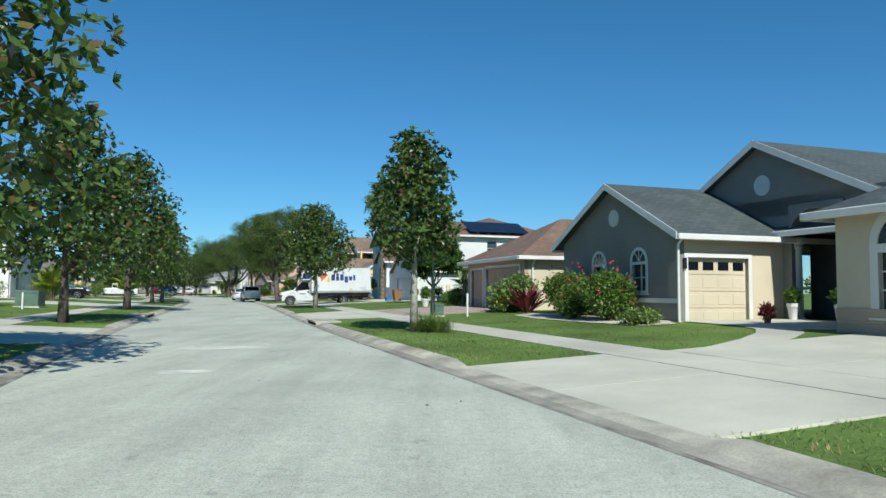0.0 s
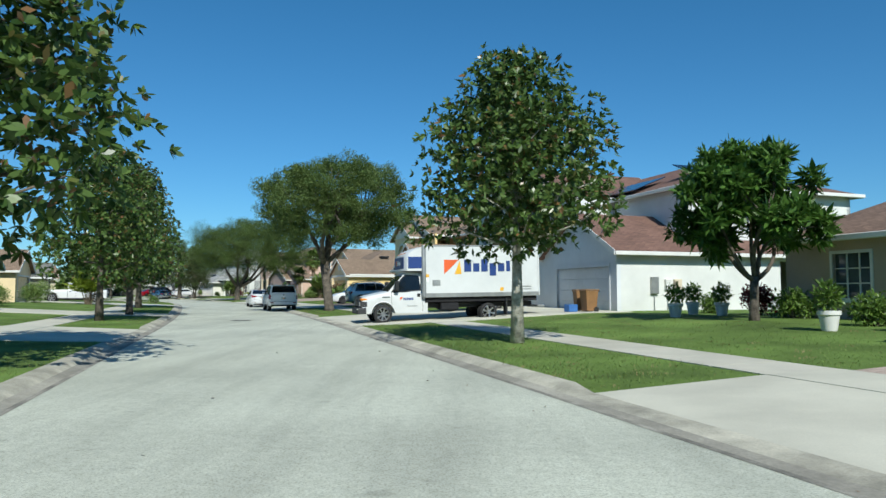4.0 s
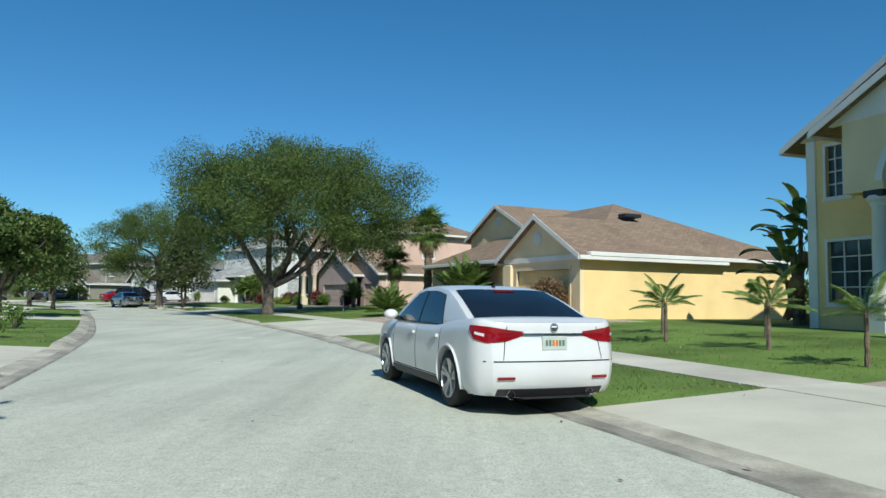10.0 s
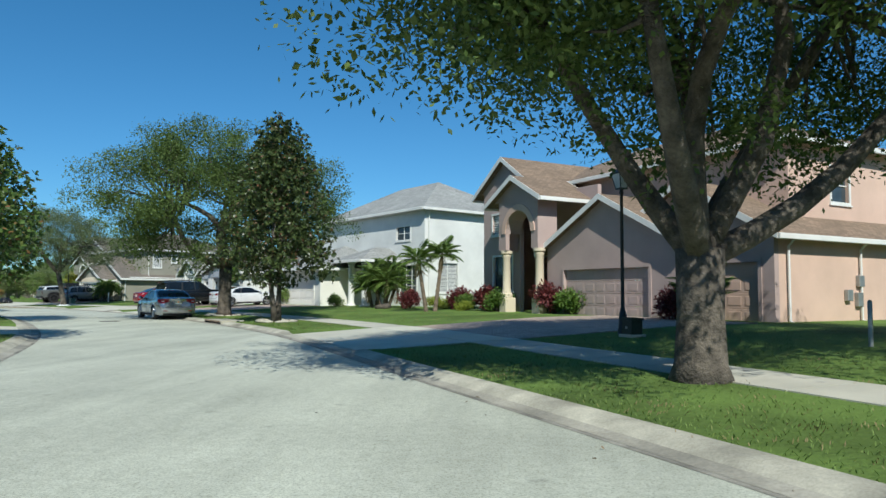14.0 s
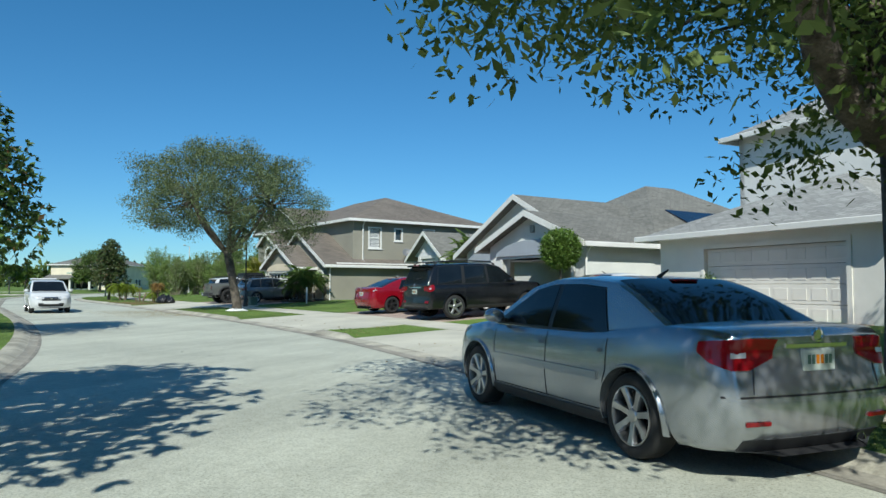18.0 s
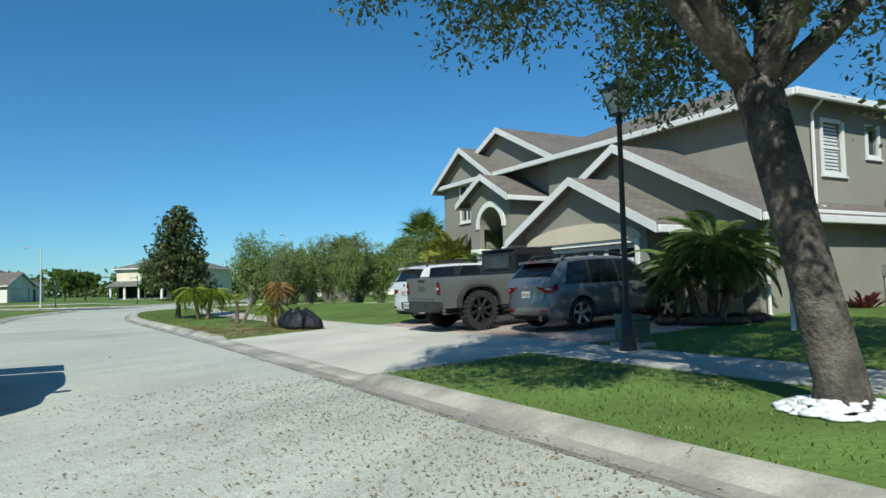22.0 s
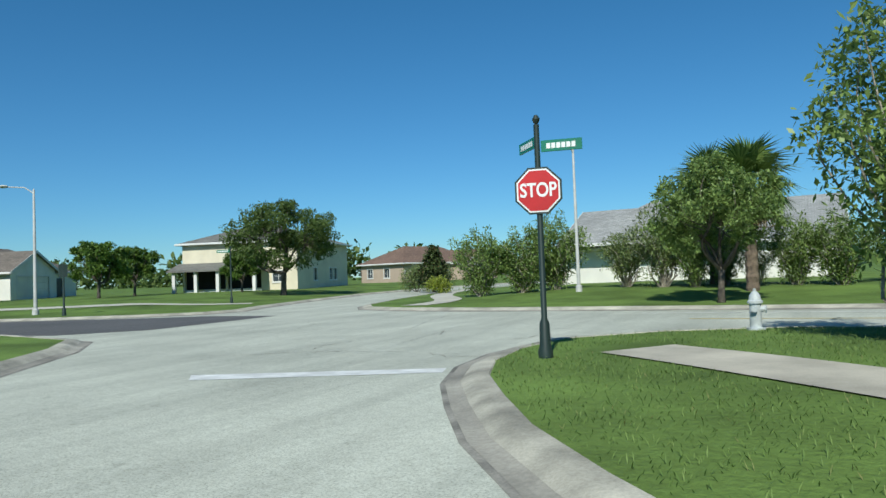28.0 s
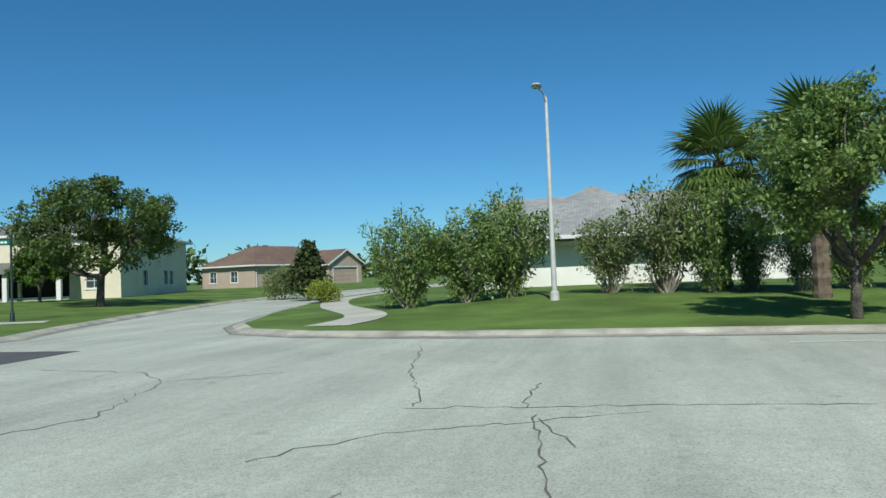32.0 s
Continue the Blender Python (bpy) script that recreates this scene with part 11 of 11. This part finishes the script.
for c_ in ([(-128.2, 218.2), (-127.7, 216.8), (-127.3, 214.7), (-126.7, 213.3), (-126.4, 212.1)], [(-130.1, 210.5), (-129.7, 211.3), (-130.1, 212.2), (-130.6, 213.6), (-131.7, 214.5), (-134.1, 214.8)],
           [(-126.4, 212), (-124.8, 212.2), (-123.2, 212.4), (-121.9, 212.5)], [(-125, 211.6), (-124.6, 210.6)], [(-125.3, 213.6), (-125.2, 212.1)], [(-130.6, 213.6), (-129.2, 214.5)],
           [(-128.1, 205.9), (-126.3, 206.7), (-125.8, 207.1), (-125.1, 207.3), (-123.8, 207.5)], [(-125.1, 211.8), (-124.9, 210.7), (-124.6, 208.9), (-124.5, 208.4)],
           [(-123.1, 207.4), (-122.5, 207.0), (-122.2, 207.1), (-121.9, 207.3)], [(-125.9, 207.6), (-126.1, 208.5), (-126.0, 209.3)], [(-122.5, 209.9), (-122.2, 211.0), (-121.4, 210.9)], [(-127.1, 209.9), (-126.3, 210.9), (-124.0, 212.0)],
           [spot(212, -5.6), spot(213.5, -5.3), spot(215.2, -5.5), spot(217, -5.2)]):
    crack(c_)


def manhole(s, off, r):
    t = thing("manhole_cover", on(s, off, 0, 0.0), "dark iron manhole cover set in the road", "manhole cover", "manhole covers")
    Solid().lathe([(r * 1.14, 0.0), (r * 1.14, 0.007), (r * 1.03, 0.007), (r * 1.02, 0.003)], 28, cap=False).ob("rim", IRON, t)
    so = Solid().lathe([(0.0, 0.006), (r, 0.006), (r, 0.0)], 28)
    for i in range(-4, 5):
        for k in range(-4, 5):
            x, y = i * r * 0.2, k * r * 0.2
            if math.hypot(x, y) < r * 0.9:
                so.box(x - 0.025, x + 0.025, y - 0.025, y + 0.025, 0.006, 0.011)
    so.ob("cover", IRON, t)


manhole(69.1, -4.0, 0.42)
manhole(164.7, -3.8, 0.42)


def inlet(s0, s1, side=1):
    """A storm drain: a dark slot in the kerb below a concrete lid with an iron edge."""
    t = thing("storm_inlet", Matrix(), "storm drain slot in the kerb under a concrete lid", "storm drain", "storm drains")
    f = (lambda o: o) if side > 0 else (lambda o: -WIDE - o)
    ss = np.linspace(s0, s1, 8)

    def band(lo, hi, z0, z1, name, mat):
        so = Solid()
        for s_ in ss:
            a, b = spot(s_, f(lo)), spot(s_, f(hi))
            so.v += [(*a, z0), (*b, z0), (*b, z1), (*a, z1)]
        for i in range(len(ss) - 1):
            for k in range(4):
                so.f.append((4 * i + k, 4 * i + (k + 1) % 4, 4 * i + 4 + (k + 1) % 4, 4 * i + 4 + k))
        so.f += [(0, 1, 2, 3), (4 * len(ss) - 1, 4 * len(ss) - 2, 4 * len(ss) - 3, 4 * len(ss) - 4)]
        so.ob(name, mat, t)
    band(-0.3, 0.1, 0.0, 0.118, "opening", DARK)
    band(-0.33, 0.72, 0.12, 0.168, "lid", KERB)
    band(-0.345, -0.325, 0.108, 0.166, "iron_edge", RUST)
    for e in (s0 - 0.12, s1 + 0.02):
        so = Solid()
        for s_ in (e, e + 0.1):
            a, b = spot(s_, f(-0.3)), spot(s_, f(0.3))
            so.v += [(*a, 0), (*b, 0), (*b, 0.14), (*a, 0.115)]
        so.f += [(0, 1, 2, 3), (7, 6, 5, 4), (0, 4, 5, 1), (1, 5, 6, 2), (2, 6, 7, 3), (3, 7, 4, 0)]
        so.ob("cheek", KERB, t)


inlet(29.0, 31.5)
inlet(158.8, 161.3)
inlet(37.5, 40.5, -1)

# path at the corner and on the far island
def ribbon(name, label, pts, width, mat, up=0.02):
    p = np.array(pts, float)
    d = np.gradient(p, axis=0)
    d /= np.linalg.norm(d, axis=1)[:, None]
    n = np.stack([-d[:, 1], d[:, 0]], 1)
    so = Solid()
    for k, (c, q) in enumerate(zip(p, n)):
        for sgn in (-1, 1):
            x, y = c + q * sgn * width / 2
            so.v.append((x, y, at_xy(x, y)[2][3] + up))
    so.f = [(2 * i, 2 * i + 1, 2 * i + 3, 2 * i + 2) for i in range(len(p) - 1)]
    return tagged(so.ob(name, mat), label, "path", kind="structure")


def curve_pts(ctrl, n=10):
    c = np.array([ctrl[0], *ctrl, ctrl[-1]], float)
    out = []
    for i in range(len(ctrl) - 1):
        a, b, e, f = c[i:i + 4]
        for t in np.arange(n) / n:
            out.append(0.5 * (2 * b + (e - a) * t + (2 * a - 5 * b + 4 * e - f) * t**2 + (3 * b - a - 3 * e + f) * t**3))
    return out + [c[-1]]


corner = [spot(s_, 3.75) for s_ in (217.6, 221, 225)] + [(-109.3, 197.9), (-112.0, 200.4), (-114.6, 202.9), (-117.4, 205.6), (-119.4, 207.4)]
ribbon("pavement", "weathered curved pavement to the corner", curve_pts(corner), 1.35, OLDWALK)
ribbon("pavement", "pale path on the far island", curve_pts([(-131.8, 221.6), (-132.0, 225.0), (-136.5, 232.8), (-139.8, 242.0), (-141.0, 256.0)]), 1.3, WALK)
ribbon("pavement", "pale path along the far boulevard lawn", curve_pts([(-145.0, 226.0), (-150.0, 222.5), (-160.0, 218.0), (-188.0, 208.0)]), 1.4, WALK)

# leaf litter and twigs
def litter(label, name, n, area, size, mat, up=0.012):
    s_ = rng.uniform(area[0], area[1], n)
    o_ = area[2] + (area[3] - area[2]) * rng.beta(1.2, 2.4, n)
    co = []
    for s, o in zip(s_, o_):
        x, y = spot(s, o)
        z = up + (rise(o) if o > 0 else 0.0)
        a, ln = rng.random() * 6.283, size * (0.5 + rng.random())
        d = np.array([math.cos(a), math.sin(a), 0.25 * rng.normal()]) * ln
        q = np.array([-math.sin(a), math.cos(a), 0.4 * rng.normal()]) * ln * 0.28
        p = np.array([x, y, z])
        co += [p, p + d * 0.5 + q, p + d, p + d * 0.5 - q]
    t = quads(name, np.array(co), mat)
    return tagged(t, label, "leaf litter", kind="stuff")


litter("scattered dry brown leaves on the road and kerb", "leaf_litter", 2200, (194, 204, -0.1, -4.5), 0.034, DEADPALM)
litter("dry magnolia leaves lying in the gutter and on the verge", "leaf_litter", 220, (150, 192, 1.5, -1.4), 0.05, DEADPALM)
litter("dry leaves scattered along the gutter", "leaf_litter", 170, (10, 150, 0.0, -1.6), 0.055, BROWNTWIG)
litter("tan crumbs of dry leaf swept over the road", "leaf_crumbs", 5200, (196, 203.5, -0.3, -5.0), 0.022, STRAW)
litter("few dark specks of litter on the road", "road_debris", 150, (0, 236, -0.6, -6.8), 0.045, TARCRACK)

# grass: short blades on the lawns next to the street
nb = 230000
gs_ = rng.uniform(S0 + 2, 237.5, nb)
right = rng.random(nb) < 0.72
go = np.where(right, 0.17 + 12.0 * rng.beta(0.9, 1.9, nb), -WIDE - 0.17 - 9.0 * rng.beta(0.9, 2.0, nb))
ga_ = abs(np.where(right, go, -go - WIDE))
ok = ~((ga_ > SIDE0 - 0.02) & (ga_ < SIDE1 + 0.02) & (gs_ < np.where(right, 218, 205)))
for a, b, deep, brick in DRIVES:
    ok &= ~((gs_ > a - 0.03) & (gs_ < b + 0.03) & (right == (deep > 0)) & (ga_ < abs(deep)))
ok &= ~((~right) & (gs_ > 203))
ok &= ~(right & (gs_ > 28.4) & (gs_ < 31.9) & (ga_ < 1.1)) & ~(right & (gs_ > 158.4) & (gs_ < 161.7) & (ga_ < 1.1)) & ~((~right) & (gs_ > 37.3) & (gs_ < 40.7) & (ga_ < 1.1))
ok &= ~(right & (gs_ > 217.4) & (abs(ga_ - 3.75) < 0.72 + 0.0 * gs_) & (gs_ < 229))
ok &= ~(right & (gs_ > 11.9) & (gs_ < np.interp(ga_, [4.5, 5.6, 7.0, 8.3, 9.15, 9.6, 9.7], [12.95, 13.4, 14.1, 15.0, 15.9, 17.0, 19.6])) & (ga_ > 4.4))
gs_, go, ga_ = gs_[ok], go[ok], ga_[ok]
hh = np.radians(np.interp(gs_, np.arange(S0, S1, 1.0), [heading(v) for v in np.arange(S0, S1, 1.0)]))
gx = np.interp(gs_, RUN, LINE[:, 0]) + go * np.cos(hh)
gy = np.interp(gs_, RUN, LINE[:, 1]) + go * np.sin(hh)
way = np.array(curve_pts(corner))
free = np.ones(len(gx), bool)
for a, b in zip(way, way[1:]):
    e = b - a
    q = np.stack([gx, gy], 1) - a
    t_ = np.clip((q @ e) / (e @ e), 0, 1)
    free &= np.hypot(*(q - t_[:, None] * e).T) > 0.72
gs_, go, ga_, gx, gy = gs_[free], go[free], ga_[free], gx[free], gy[free]
gz = np.interp(ga_, [0, 0.01, 3.0, 4.5, 10.0, 14.0], [0.10, 0.10, 0.16, 0.2, 0.48, 0.52]) - 0.012
for a, b, deep, brick in DRIVES:
    gz -= np.where((go > 0) == (deep > 0), np.interp(gs_, [a - 0.5, a, b, b + 0.5], [0, 1, 1, 0]), 0) * 0.12 * np.clip(1 - ga_ / 3.0, 0, 1)
n_ = len(gx)
p0 = np.stack([gx, gy, gz], 1)
a_ = rng.random(n_) * 6.283
patch = 0.5 + 0.5 * np.sin(gs_ * 1.7 + 2 * np.sin(go * 2.1)) * np.sin(go * 2.7 + np.sin(gs_ * 0.9))
ln_ = (0.03 + 0.035 * rng.random(n_) + 0.02 * patch)[:, None]
ax_ = np.stack([np.cos(a_) * 0.55, np.sin(a_) * 0.55, np.ones(n_) * 0.85], 1) * ln_
sd_ = np.stack([-np.sin(a_), np.cos(a_), np.zeros(n_)], 1) * (0.0035 + 0.0035 * rng.random((n_, 1)))
blades = np.stack([p0, p0 + ax_ * 0.55 + sd_, p0 + ax_ * 1.0 + ax_ * np.array([0.35, 0.35, 0]), p0 + ax_ * 0.55 - sd_], 1).reshape(-1, 3)
dry = (gs_ > 212.6) & (gs_ < 221.5) & (go > 0) & (go < 3.0) & (rng.random(n_) < np.clip(1.1 - (gs_ - 212) / 10 - go * 0.15, 0, 1))
dry |= rng.random(n_) < 0.02
wet = np.repeat(~dry, 4)
extra = blades[~wet].reshape(-1, 4, 3)
shift = np.concatenate([extra + rng.normal(size=(len(extra), 1, 3)) * np.array([0.14, 0.14, 0.004]) for _ in range(9)]).reshape(-1, 3)
tagged(quads("dry_grass", shift, DEADPALM), "dry straw-coloured grass blades on the verge", "grass", kind="stuff")
tagged(quads("grass", blades[wet], BLADES), "short uneven green grass blades on the lawns", "grass", kind="stuff")

# grass at the corner
cx_ = np.stack([rng.uniform(-123, -103, 45000), rng.uniform(196, 212.5, 45000)], 1)
cx_ = cx_[~inside(cx_)]
dd_ = away(cx_)
cx_, dd_ = cx_[dd_ > 0.17], dd_[dd_ > 0.17]
keep_ = np.ones(len(cx_), bool)
for a, b in zip(way, way[1:]):
    e = b - a
    q = cx_ - a
    t_ = np.clip((q @ e) / (e @ e), 0, 1)
    keep_ &= np.hypot(*(q - t_[:, None] * e).T) > 0.72
cx_, dd_ = cx_[keep_], dd_[keep_]
m_ = len(cx_)
p0 = np.column_stack([cx_, np.interp(dd_, [0, 0.01, 3.0, 4.5, 10.0, 14.0], [0.10, 0.10, 0.16, 0.2, 0.48, 0.52]) - 0.012])
a_ = rng.random(m_) * 6.283
ax_ = np.stack([np.cos(a_) * 0.55, np.sin(a_) * 0.55, np.ones(m_) * 0.85], 1) * (0.04 + 0.06 * rng.random((m_, 1)))
sd_ = np.stack([-np.sin(a_), np.cos(a_), np.zeros(m_)], 1) * (0.003 + 0.003 * rng.random((m_, 1)))
tagged(quads("grass", np.stack([p0, p0 + ax_ * 0.55 + sd_, p0 + ax_ * np.array([1.35, 1.35, 1]), p0 + ax_ * 0.55 - sd_], 1).reshape(-1, 3), BLADES), "short green grass blades on the corner lawn", "grass", kind="stuff")

# woods that close the view
wb_ = []
for i in range(170):
    a = i / 170 * 6.283
    R_ = 345 + 35 * math.sin(a * 5) + 18 * math.sin(a * 13)
    cx, cy = -60 + R_ * math.cos(a) * 1.05, 130 + R_ * math.sin(a)
    h_ = 8.0 + 3.5 * rng.random()
    for k in range(3):
        wb_.append((cx + rng.normal() * 4, cy + rng.normal() * 4, h_ * (0.3 + 0.26 * k), 8.5 - k * 1.6, h_ * 0.3))
tagged(quads("woods", leaf_cloud(wb_, 70000, 2.0, 1.4, 0.1), OAKLEAF), "distant belt of dark green woods", "woods", kind="stuff")
